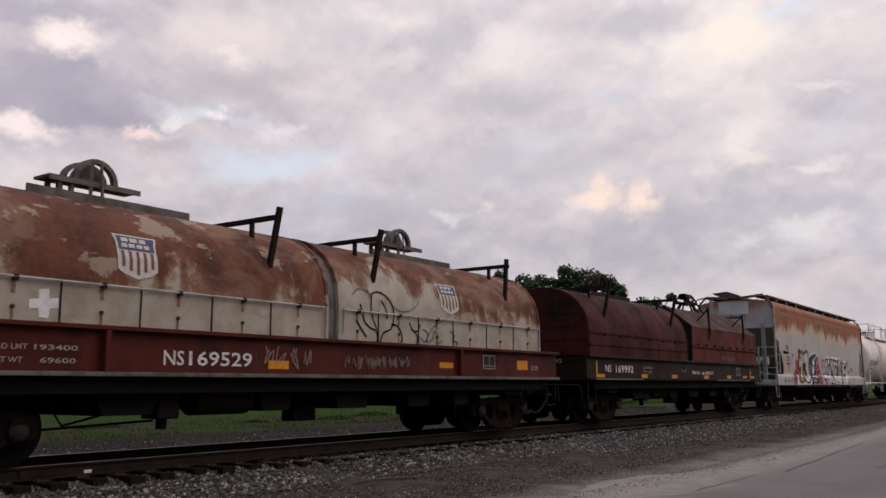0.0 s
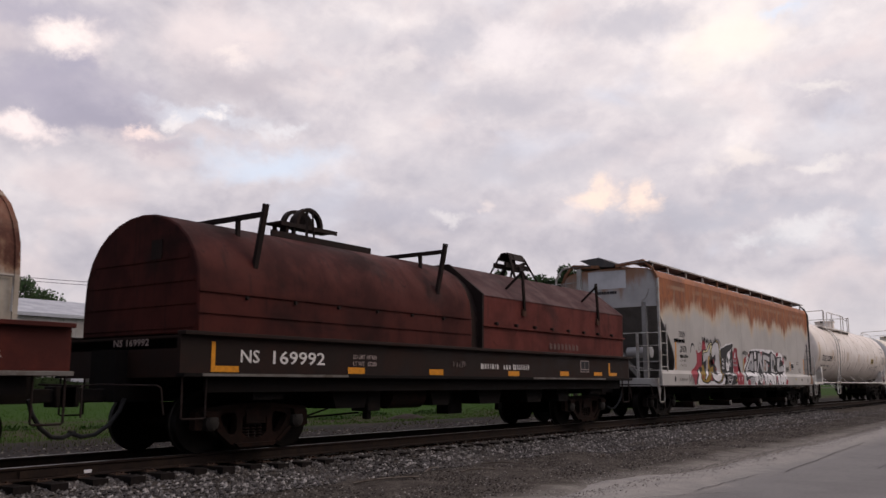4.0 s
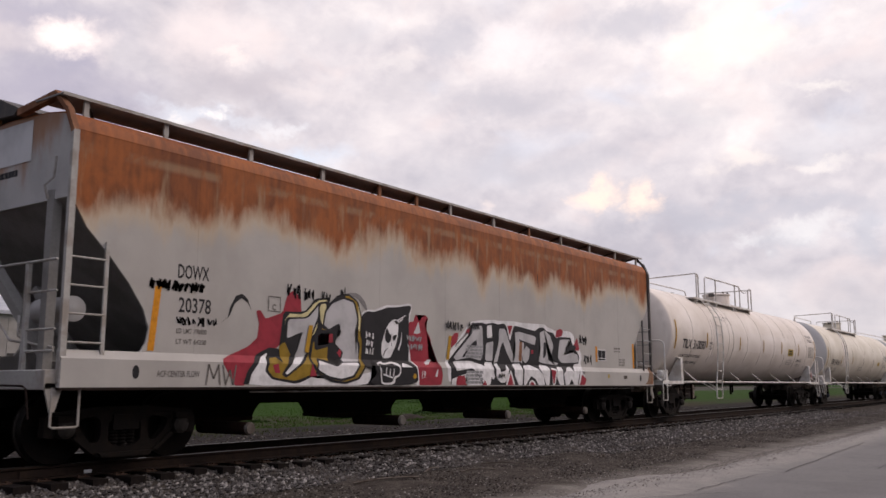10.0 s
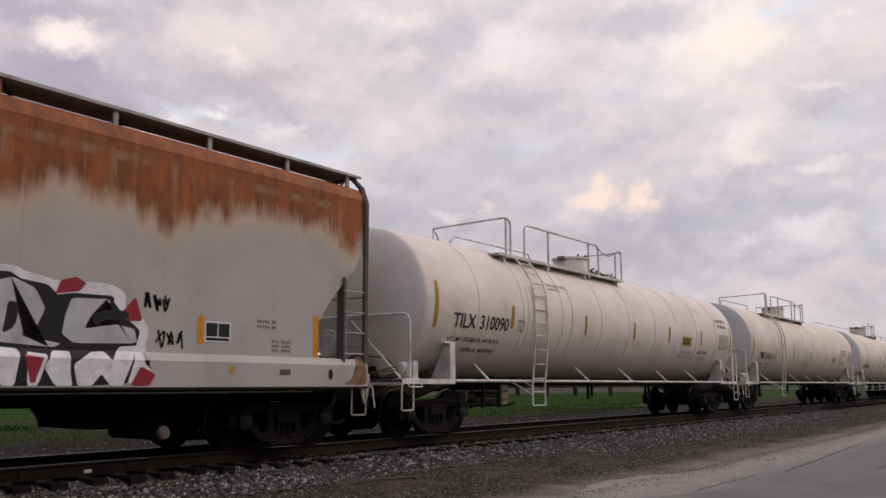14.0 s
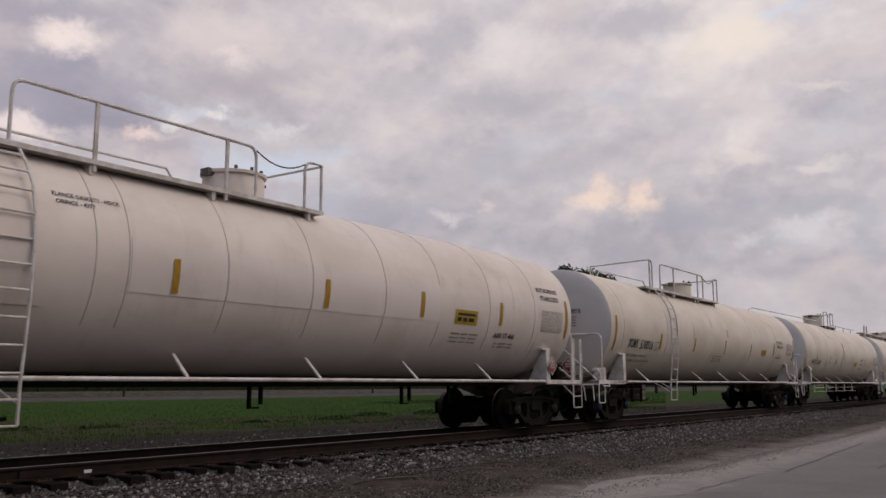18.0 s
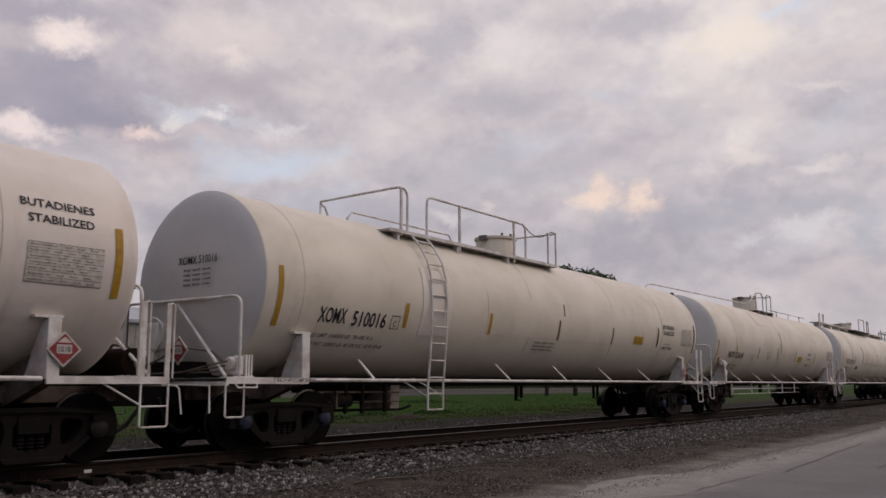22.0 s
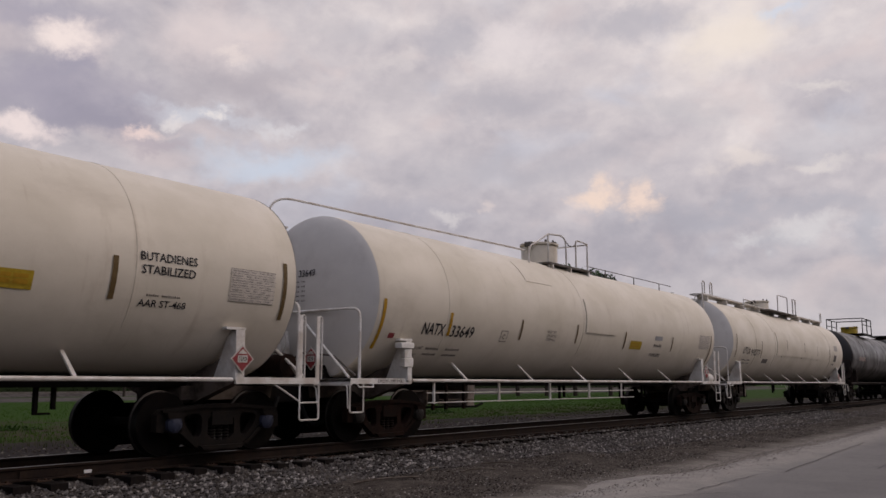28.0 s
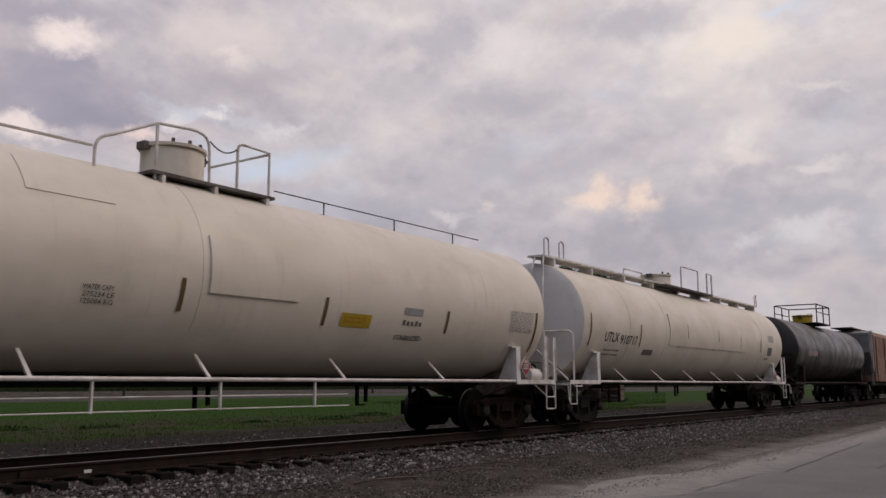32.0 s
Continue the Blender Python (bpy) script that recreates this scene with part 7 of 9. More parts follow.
def ns_coil():
    car = coil_base("coil_car", -39.88, 7.5, 5.8, "red coil car with two rust-streaked pale round hoods", "sill_red", "truck_rust", (-4.15, 3.55))
    for k, x0, x1 in ((-1, -6.88, -0.14), (1, 0.16, 6.80)):
        h = hood(car, x0, x1, round_hood(), "hood_rust", label="pale hood rusted red-brown over its crown")
        for x in ((-5.87, -4.74, -3.63, -2.47, -1.36) if k < 0 else (1.16, 2.31, 3.42, 4.62, 5.68)):
            part("panel_seam", Shape().box(x - 0.010, x + 0.010, -1.472, -1.455, 1.80, 2.36), "bar_dark", h)
        for x in ((-6.45, -5.32, -4.19, -3.04, -1.91, -0.79) if k < 0 else (0.61, 1.73, 2.88, 4.01, 5.14, 6.28)):
            part("latch_knob", Shape().lathe([(-1.49, 0.022), (-1.46, 0.03)], x=x, z=1.97, n=8, axis="y"), "bar_rust", h)
            sticker("rust_streak", h, "old_rust", flat_side(x - 0.02, -1.4645, 1.80), 0.035, 0.15, rows=1)
            sticker("rust_streak", h, "old_rust", flat_side(x - 0.03, -1.4645, 2.13), 0.055, 0.16, rows=1)
            part("rail_bracket", Shape().box(x - 0.03, x + 0.03, -1.515, -1.45, 2.285, 2.355), "bar_dark", h)
        part("side_rail", Shape().pipe([(x0 + 0.06, -1.50, 1.90), (x0 + 0.06, -1.50, 2.33), (x1 - 0.06, -1.50, 2.33), (x1 - 0.06, -1.50, 1.90)], 0.016), "grey_rail", h, "thin pipe along the hood")
        for xe in (x0, x1):
            rim = [(a * 1.012, 2.36 + (b - 2.36) * 1.012 if b > 2.36 else b) for a, b in round_hood()]
            part("end_rim", Shape().along_x(rim, xe - 0.03, xe + 0.03), "hood_rust", h)
    rim = [(a * 0.965, b - 0.05 if b > 2 else b) for a, b in round_hood()]
    part("joint_collar", Shape().along_x(rim, -0.14, 0.16), "bar_steel", car, "dark joint between the hoods")
    lift_frame(car, -3.60, "bar_steel")
    lift_frame(car, 3.28, "bar_steel")
    for x in (-1.30, 1.13):
        guide_frame(car, x, "bar_dark")
    guide_frame(car, 5.57, "bar_dark", 0.06)
    guide_frame(car, -5.9, "bar_dark")
    for x in (-3.68, 3.35):
        shield(car, x)
    cross = Shape().slab([(-0.05, -0.17), (0.07, -0.18), (0.08, -0.06), (0.19, -0.04), (0.18, 0.08), (0.07, 0.07), (0.06, 0.19), (-0.07, 0.17), (-0.06, 0.06), (-0.18, 0.04), (-0.17, -0.08), (-0.06, -0.06)], 0, 0.004, lambda a, b, d: (-4.95 + a, -1.462 - d, 2.03 + b))
    part("white_patch", cross, "paint_white", car, "white cross-shaped patch")
    y = -1.505
    lettering("NS", car, "white_ink", flat_side(-3.27, y, 1.31), 0.20, 0.33)
    lettering("169529", car, "white_ink", flat_side(-2.86, y, 1.31), 0.20, 1.12)
    lettering("LD LMT", car, "dim_ink", flat_side(-5.48, y, 1.46), 0.066, 0.35)
    lettering("193400", car, "dim_ink", flat_side(-5.05, y, 1.46), 0.066, 0.55)
    lettering("LT WT", car, "dim_ink", flat_side(-5.48, y, 1.30), 0.066, 0.3)
    lettering("69600", car, "dim_ink", flat_side(-4.97, y, 1.30), 0.066, 0.45)
    sticker("reflector", car, "orange", flat_side(-1.42, y, 1.28), 0.42, 0.13, "orange patch")
    scrawl(car, "pale_ink", flat_side(-1.80, y - 0.003, 1.27), 1.30, 0.36, 3, 0.010)
    scrawl(car, "pale_ink", flat_side(0.25, y - 0.003, 1.30), 1.8, 0.26, 5, 0.010)
    scrawl(car, "pale_ink", flat_side(0.60, y - 0.0035, 1.30), 1.2, 0.24, 17, 0.008)
    sticker("reflector", car, "orange", flat_side(2.92, y, 1.36), 0.45, 0.11, "orange patch")
    data_box(car, 4.42, y, 1.36)
    sticker("reflector", car, "orange", flat_side(5.76, y, 1.36), 0.44, 0.21, "orange patch")
    lettering("ESSR", car, "dim_ink", flat_side(6.35, y, 1.36), 0.10, 0.32)
    sprayed_face(car, -1.478)
    return car


def smooth_line(keys, n=8):
    keys = [keys[0]] + list(keys) + [keys[-1]]
    pts = []
    for p0, p1, p2, p3 in zip(keys, keys[1:], keys[2:], keys[3:]):
        for k in range(n):
            q = k / n
            pts.append(tuple(0.5 * (2 * b + (c - a) * q + (2 * a - 5 * b + 4 * c - d) * q * q + (3 * b - a - 3 * c + d) * q ** 3) for a, b, c, d in zip(p0, p1, p2, p3)))
    return pts + [keys[-1]]


def sprayed_face(car, y):
    """Thin looping lines sprayed over the second hood, on its flank and curve."""
    base = round_hood()

    def at(a, z):
        for (y0, z0), (y1, z1) in zip(base, base[1:]):
            if z0 <= z <= z1:
                return (a, y0 + (y1 - y0) * (z - z0) / (z1 - z0) - 0.012, z + 0.004)
        return (a, y, z)
    loops = (
        ("faint_ink", 0.012, ((0.50, 2.62), (0.66, 2.74), (0.90, 2.70), (0.98, 2.50), (0.92, 2.30))),
        ("bar_dark", 0.015, ((0.98, 2.66), (1.14, 2.72), (1.34, 2.68), (1.52, 2.54), (1.58, 2.30), (1.50, 2.06), (1.30, 1.98), (1.24, 1.88), (1.21, 1.80))),
        ("bar_dark", 0.015, ((1.52, 2.14), (1.68, 2.12), (1.80, 1.98), (1.82, 1.86), (1.76, 1.80))),
        ("bar_dark", 0.014, ((0.68, 2.46), (0.74, 2.30), (0.80, 2.14), (0.96, 2.04), (1.10, 2.00), (1.14, 1.88), (1.12, 1.80))),
        ("bar_dark", 0.016, ((0.58, 2.16), (0.70, 2.02), (0.84, 1.88))),
        ("bar_dark", 0.014, ((1.26, 2.56), (1.36, 2.42), (1.39, 2.24))),
        ("bar_dark", 0.012, ((1.00, 2.64), (0.96, 2.40), (1.02, 2.20), (1.12, 2.02))),
        ("bar_dark", 0.013, ((2.04, 2.20), (2.14, 2.06), (2.28, 2.06), (2.36, 2.18))),
        ("bar_dark", 0.013, ((2.20, 2.04), (2.28, 1.92), (2.24, 1.80))),
        ("faint_ink", 0.010, ((2.36, 1.94), (2.50, 1.86), (2.62, 2.0), (2.74, 2.14), (2.92, 2.24), (3.09, 2.32))),
        ("faint_ink", 0.010, ((2.44, 2.10), (2.60, 2.02), (2.56, 1.86), (2.74, 1.92), (2.80, 2.08), (2.92, 1.98), (2.90, 1.84), (3.06, 1.90))),
        ("faint_ink", 0.010, ((1.54, 2.50), (1.80, 2.40), (2.16, 2.48), (2.36, 2.66))),
        ("bar_dark", 0.011, ((3.30, 2.10), (3.46, 2.02), (3.42, 1.92), (3.56, 1.88), (3.50, 1.79))),
    )
    for mat, r, keys in loops:
        s = Shape()
        pts = smooth_line(keys)
        for (a, b), (c, d) in zip(pts, pts[1:]):
            n = math.hypot(c - a, d - b) or 1
            nx, nz, ex, ez = -(d - b) / n * r, (c - a) / n * r, (c - a) / n * r * 0.6, (d - b) / n * r * 0.6
            s.add([at(a - nx - ex, b - nz - ez), at(c - nx + ex, d - nz + ez), at(c + nx + ex, d + nz + ez), at(a + nx - ex, b + nz - ez)], [(0, 1, 2, 3)])
        ob = new("sprayed_line", s.mesh("sprayed_line", M[mat], 0))
        ob.parent = car


def shield(car, x):
    """Painted shield on the curved flank: blue top, white and red stripes."""
    base = round_hood()

    def flank(a, b, d=0.0):
        z = 2.45 + b
        for (y0, z0), (y1, z1) in zip(base, base[1:]):
            if z0 <= z <= z1:
                k = (z - z0) / (z1 - z0)
                return (x + a, y0 + (y1 - y0) * k - 0.010 - d, z + 0.006)
        return (x + a, -1.48 - d, z)

    def plate(name, mat, a0, a1, b0, b1, d, parent):
        s = Shape()
        n = 10
        for i in range(n):
            q0, q1 = b0 + (b1 - b0) * i / n, b0 + (b1 - b0) * (i + 1) / n
            s.add([flank(a0(q0), q0, d), flank(a1(q0), q0, d), flank(a1(q1), q1, d), flank(a0(q1), q1, d)], [(0, 1, 2, 3)])
        ob = new(name, s.mesh(name, M[mat], 0))
        ob.parent = parent
        return ob
    lo = lambda q: -0.30 + 0.30 * max(0.0, 1 - q / 0.14) ** 2 - 0.05 * max(0, (q - 0.5) / 0.2)
    hi = lambda q: -lo(q)
    sh = plate("shield_emblem", "shield_white", lo, hi, 0.0, 0.62, 0.0, car)
    sh["label"] = "faded shield emblem in blue, white and red"
    plate("emblem_field", "shield_blue", lambda q: lo(q) + 0.03, lambda q: hi(q) - 0.03, 0.40, 0.60, 0.004, sh)
    for k in range(5):
        c = -0.22 + k * 0.11
        plate("emblem_stripe", "shield_red", lambda q, c=c: c - 0.024, lambda q, c=c: c + 0.024, 0.06 + 0.05 * abs(k - 2), 0.39, 0.004, sh)
    for q, ws in ((0.52, [0.10, 0.12, 0.10]), (0.44, [0.08, 0.09, 0.09, 0.08])):
        bars("emblem_bar", sh, "shield_white", lambda a, b, q=q: flank(a - 0.22, q + b, 0.009), ws, 0.055, 0.025)


def data_box(car, x, y, z, mat="dim_ink"):
    p = sticker("data_panel", car, mat, flat_side(x, y, z), 0.46, 0.30, "small framed data panel", 1)
    sticker("panel_field", p, "paint_black", flat_side(x + 0.025, y - 0.004, z + 0.08), 0.195, 0.195, rows=1)
    sticker("panel_field", p, "paint_black", flat_side(x + 0.24, y - 0.004, z + 0.08), 0.195, 0.195, rows=1)
    sticker("panel_field", p, "paint_black", flat_side(x + 0.025, y - 0.004, z + 0.02), 0.41, 0.04, rows=1)


def scrawl(car, mat, place, w, h, seed, r=0.014):
    """A loose hand-sprayed line: letter-like loops and slashes, one after another."""
    rnd = random.Random(seed)
    n = max(3, int(w / (h * 0.62)))
    for i in range(n):
        s = Shape()
        c = w / n
        keys = [(c * (i + rnd.uniform(0.05, 0.95)), h * (rnd.uniform(0.65, 1.0) if k % 2 == 0 else rnd.uniform(0.0, 0.4))) for k in range(rnd.choice((4, 5, 6)))]
        keys = [keys[0]] + keys + [keys[-1]]
        pts = []
        for (p0, p1, p2, p3) in zip(keys, keys[1:], keys[2:], keys[3:]):
            for k in range(6):
                q = k / 6
                pts.append(tuple(0.5 * (2 * b + (c2 - a) * q + (2 * a - 5 * b + 4 * c2 - d) * q * q + (3 * b - a - 3 * c2 + d) * q ** 3) for a, b, c2, d in zip(p0, p1, p2, p3)))
        pts.append(keys[-1])
        for (a, b), (c2, d) in zip(pts, pts[1:]):
            L = math.hypot(c2 - a, d - b) or 1
            nx, ny = -(d - b) / L * r, (c2 - a) / L * r
            ex, ey = (c2 - a) / L * r * 0.6, (d - b) / L * r * 0.6
            s.add([place(a - nx - ex, b - ny - ey), place(c2 - nx + ex, d - ny + ey), place(c2 + nx + ex, d + ny + ey), place(a + nx - ex, b + ny - ey)], [(0, 1, 2, 3)])
        ob = new("sprayed_scrawl", s.mesh("sprayed_scrawl", M[mat], 0))
        ob.parent = car


def nw_coil():
    car = coil_base("coil_car", -22.77, 7.3, 5.55, "black-silled coil car with one round and one angular dark red hood", "sill_black", "truck_rust", ())
    h = hood(car, -6.98, -0.16, round_hood(1.43), "hood_red", label="dark red round hood, brown with dust on top")
    for z in (2.42, 2.10):
        part("hood_rib", Shape().box(-6.98, -0.2, -1.455, -1.425, z - 0.02, z + 0.02), "hood_red", h)
    for i in range(1, 7):
        x = -7.1 + i * 0.99
        part("latch_knob", Shape().lathe([(-1.47, 0.03), (-1.43, 0.035)], x=x, z=2.36, n=8, axis="y"), "bar_dark", h)
    for z in (1.9, 2.25, 2.6, 2.95):
        part("end_rib", Shape().box(-6.992, -6.98, -1.36 + max(0, z - 2.5) * 0.4, 1.36 - max(0, z - 2.5) * 0.4, z - 0.03, z + 0.03), "hood_red", h)
    part("end_hatch", Shape().box(-7.0, -6.98, -0.55, -0.30, 2.95, 3.25), "bar_dark", h)
    h2 = hood(car, 0.14, 7.05, angle_hood(), "hood_bright", label="angular dark red hood with a dusty brown roof")
    part("roof_sheet", Shape().along_x([(-1.50, 2.955), (-0.62, 3.668), (0.62, 3.668), (1.50, 2.955), (1.50, 2.945), (0.62, 3.655), (-0.62, 3.655), (-1.50, 2.945)], 0.14, 7.05), "hood_red_top", h2)
    part("hood_rib", Shape().box(0.14, 7.05, -1.53, -1.48, 2.28, 2.33), "hood_bright", h2)
    for i in range(8):
        part("latch_knob", Shape().box(0.60 + i * 0.8, 0.68 + i * 0.8, -1.555, -1.48, 2.32, 2.39), "bar_dark", h2, bevel=0.012)
    part("front_flange", Shape().along_x([(a * 1.02, b + 0.03) for a, b in angle_hood()], 0.10, 0.16), "bar_dark", h2)
    part("joint_collar", Shape().along_x([(a * 0.955, b - 0.06 if b > 2 else b) for a, b in round_hood()], -0.16, 0.14), "bar_dark", car)
    bars("brand_word", h2, "ghost_ink", flat_side(2.95, -1.497, 1.88), [0.11, 0.10, 0.10, 0.10, 0.10, 0.10, 0.11, 0.09], 0.15, 0.085, label="worn white letters", apart=True)
    lift_frame(car, -3.64, "bar_dark")
    for x in (-5.88, -1.22):
        guide_frame(car, x, "bar_dark")
    open_frame(car, 3.7, "bar_dark")
    for x in (1.78, 5.46):
        short_guide(car, x, "bar_dark")
    y = -1.505
    lettering("NS 169992", car, "dim_ink", lambda a, b: (-7.312, 0.05 - a, 1.60 + b), 0.10, 0.85)
    lettering("NS", car, "white_ink", flat_side(-6.25, y, 1.37), 0.19, 0.36)
    lettering("169992", car, "white_ink", flat_side(-5.62, y, 1.36), 0.20, 1.12)
    lettering("LD LMT 197400", car, "dim_ink", flat_side(-3.82, y, 1.48), 0.075, 0.60)
    lettering("LT WT   65200", car, "dim_ink", flat_side(-3.82, y, 1.36), 0.075, 0.60)
    for x, z, w, hh in ((-6.78, 1.22, 0.07, 0.44), (-6.71, 1.22, 0.43, 0.09), (-3.95, 1.22, 0.42, 0.11), (-1.70, 1.22, 0.44, 0.11), (1.10, 1.22, 0.45, 0.11), (3.40, 1.24, 0.44, 0.11), (5.18, 1.26, 0.45, 0.09), (6.03, 1.26, 0.08, 0.34), (6.11, 1.26, 0.40, 0.08)):
        sticker("reflector", car, "orange", flat_side(x, y, z), w, hh, "orange reflective patch", 1)
    bars("brand_word", car, "white_ink", flat_side(0.05, y, 1.36), [0.09, 0.06, 0.04, 0.03, 0.06, 0.03, 0.06], 0.12, 0.048, label="white brand lettering", apart=True)
    bars("brand_word", car, "white_ink", flat_side(0.92, y, 1.36), [0.055, 0.055, 0.06], 0.10, 0.05, apart=True)
    bars("brand_word", car, "white_ink", flat_side(1.30, y, 1.36), [0.11, 0.05, 0.045, 0.04, 0.055, 0.03, 0.055], 0.12, 0.047, apart=True)
    data_box(car, 4.45, y, 1.34)
    scrawl(car, "dim_ink", flat_side(-0.95, y - 0.003, 1.38), 0.45, 0.14, 12, 0.01)
    for xa, xb in ((-7.0, -4.05), (2.0, 5.6)):
        part("pale_ledge", Shape().box(xa, xb, -1.62, -1.60, 1.155, 1.195), "bar_steel", car, "worn pale flange edge")
    return car


# ---- covered hopper ----
def grey_hopper():
    car = car_root("covered_hopper", -3.85, "grey covered hopper with rust runs and sprayed murals", "hopper car", "cars of the freight train")
    H, W = 8.80, 1.58
    # side sheets: the ends sweep inward towards the slope sheets
    edge = [(H, 3.42), (H - 0.22, 3.05), (H - 0.55, 2.72), (H - 0.85, 2.38), (H - 1.08, 2.05), (H - 1.17, 1.80), (H - 1.14, 1.60), (H - 1.02, 1.40)]
    out = [(-a, b) for a, b in edge[::-1]] + [(-H, 4.30), (H, 4.30)] + edge
    for k in (-1, 1):
        y0, y1 = (-W, -W + 0.03) if k < 0 else (W - 0.03, W)
        sh = part("side_sheet", Shape().along_y(out, y0, y1), "hopper", car, "grey side streaked with orange rust")
        s = part("side_sill", Shape().along_x([(k * (W - 0.03), 1.00), (k * (W + SILL_OUT), 1.00), (k * (W + SILL_OUT), SILL_LOW), (k * W, SILL_HIGH), (k * (W - 0.03), SILL_HIGH)], -H - 0.05, H + 0.05), "hopper", car, "light grey side sill with a sloped upper lip")
        part("sill_lip", Shape().box(-H - 0.05, H + 0.05, min(k * (W - 0.03), k * (W + SILL_OUT)), max(k * (W - 0.03), k * (W + SILL_OUT)), 0.965, 1.00), "bar_dark", s)
        part("sill_pipe", Shape().pipe([(-5.9, k * (W + 0.02), 0.925), (H - 1.2, k * (W + 0.02), 0.925)], 0.014), "bar_steel", s)
        if k < 0:
            for x in [-H + 1.95 * i for i in range(1, 9)]:
                part("sheet_seam", Shape().box(x - 0.05, x + 0.05, -W - 0.002, -W + 0.004, 1.42, 4.30), "hopper", sh)
    # crown
    roof = [(-W, 4.30), (-1.55, 4.42), (-1.47, 4.52), (-1.30, 4.59), (-0.9, 4.65), (0, 4.69), (0.9, 4.65), (1.30, 4.59), (1.47, 4.52), (1.55, 4.42), (W, 4.30)]
    part("roof", Shape().along_x(roof, -H, H), "hopper", car, "rusted curved roof", bevel=0.01)
    for sg in (-1, 1):
        x = sg * H
        end = [(-W + 0.03, 3.42)] + [(a * 0.985, b - 0.02) for a, b in roof] + [(W - 0.03, 3.42)]
        part("end_sheet", Shape().along_x(end, min(x + sg * 0.004, x - sg * 0.03), max(x + sg * 0.004, x - sg * 0.03)), "hopper_end", car, "grey upper end sheet with rust stains")
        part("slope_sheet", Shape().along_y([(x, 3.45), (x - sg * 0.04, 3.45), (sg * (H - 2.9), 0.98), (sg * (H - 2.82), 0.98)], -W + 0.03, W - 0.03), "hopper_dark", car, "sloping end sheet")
        part("end_sill", Shape().box(min(x, x + sg * 0.20), max(x, x + sg * 0.20), -W, W, 0.97, 1.22), "grey_rail", car, bevel=0.015)
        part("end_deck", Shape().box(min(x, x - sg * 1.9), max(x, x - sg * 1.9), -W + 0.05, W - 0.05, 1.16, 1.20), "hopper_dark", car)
        xe = x + sg * 0.10
        part("end_post", Shape().box(min(x + sg * 0.02, x + sg * 0.14), max(x + sg * 0.02, x + sg * 0.14), 0.92, 1.04, 1.2, 4.72), "grey_rail", car, "tall grey end post")
        part("end_post", Shape().box(min(x - sg * 0.10, x + sg * 0.02), max(x - sg * 0.10, x + sg * 0.02), -1.20, -1.06, 1.2, 3.55), "hopper_dark", car)
        part("low_post", Shape().box(min(xe, xe + sg * 0.05), max(xe, xe + sg * 0.05), -0.97, -0.90, 1.2, 2.60), "grey_rail", car)
        part("end_panel", Shape().box(min(x - sg * 0.15, x - sg * 0.10), max(x - sg * 0.15, x - sg * 0.10), 0.38, 0.60, 1.2, 2.40), "hopper_dark", car)
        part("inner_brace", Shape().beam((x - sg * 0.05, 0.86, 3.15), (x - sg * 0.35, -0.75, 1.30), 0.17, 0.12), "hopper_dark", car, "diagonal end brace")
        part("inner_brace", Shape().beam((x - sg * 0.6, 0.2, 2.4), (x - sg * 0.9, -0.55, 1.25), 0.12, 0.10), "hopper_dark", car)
        for s in (-1, 1):
            lad = part("corner_ladder", Shape().beam((sg * (H + 0.02), s * (W + 0.03), 1.05), (sg * (H + 0.02), s * (W + 0.03), 4.28), 0.08, 0.06).beam((sg * (H - 0.50), s * (W + 0.03), 1.1), (sg * (H - 0.50), s * (W + 0.03), 2.88), 0.05, 0.03), "grey_rail" if sg < 0 else "walk", car)
            for i in range(5):
                z = 1.20 + i * 0.36
                part("rung", Shape().pipe([(sg * (H + 0.02), s * (W + 0.04), z), (sg * (H - 0.50), s * (W + 0.04), z)], 0.014), "grey_rail", lad)
            stirrup(car, sg * (H - 0.08), s * W, 0.51, 1.0, 0.35, "grey_rail")
            part("corner_gusset", Shape().along_y([(sg * (H + 0.2), 1.05), (sg * (H - 0.05), 1.05), (sg * (H + 0.05), 0.70), (sg * (H + 0.11), 0.70)], s * (W - 0.03), s * W), "grey_rail", car)
            bar = "rust_bar" if sg < 0 else "walk"
            part("roof_hand_hold", Shape().beam((sg * (H + 0.02), s * (W + 0.03), 4.26), (sg * (H + 0.04), s * 1.46, 4.60), 0.09, 0.06).beam((sg * (H + 0.04), s * 1.46, 4.58), (sg * (H + 0.04), s * 1.20, 4.84), 0.09, 0.06).beam((sg * (H + 0.04), s * 1.20, 4.83), (sg * (H + 0.04), s * 0.28, 4.74), 0.09, 0.10), bar, car, "bent roof-corner bar")
        part("end_rung", Shape().pipe([(x + sg * 0.14, -1.6, 2.59), (x + sg * 0.14, 0.95, 2.59)], 0.018), "grey_rail", car)
        for z in (2.2, 1.72, 1.45):
            part("end_rung", Shape().pipe([(x + sg * 0.12, -1.6, z), (x + sg * 0.12, -0.93, z)], 0.015), "grey_rail", car)
        truck(car, sg * 7.55)
        coupler(car, x + sg * 0.1, sg, "bar_dark")
        part("draft_sill", Shape().box(min(x, x - sg * 3.2), max(x, x - sg * 3.2), -0.32, 0.32, 0.74, 1.0), "under", car)
    # the brake end, which leads
    far = part("far_ladder", Shape().pipe([(-H - 0.10, 1.80, 1.2), (-H - 0.10, 1.82, 4.2), (-H - 0.08, 1.80, 4.46), (-H - 0.05, 1.60, 4.76), (-H - 0.02, 1.45, 4.80), (-H + 0.02, 0.85, 4.84)], 0.035), "grey_rail", car, "bent grey ladder rail")
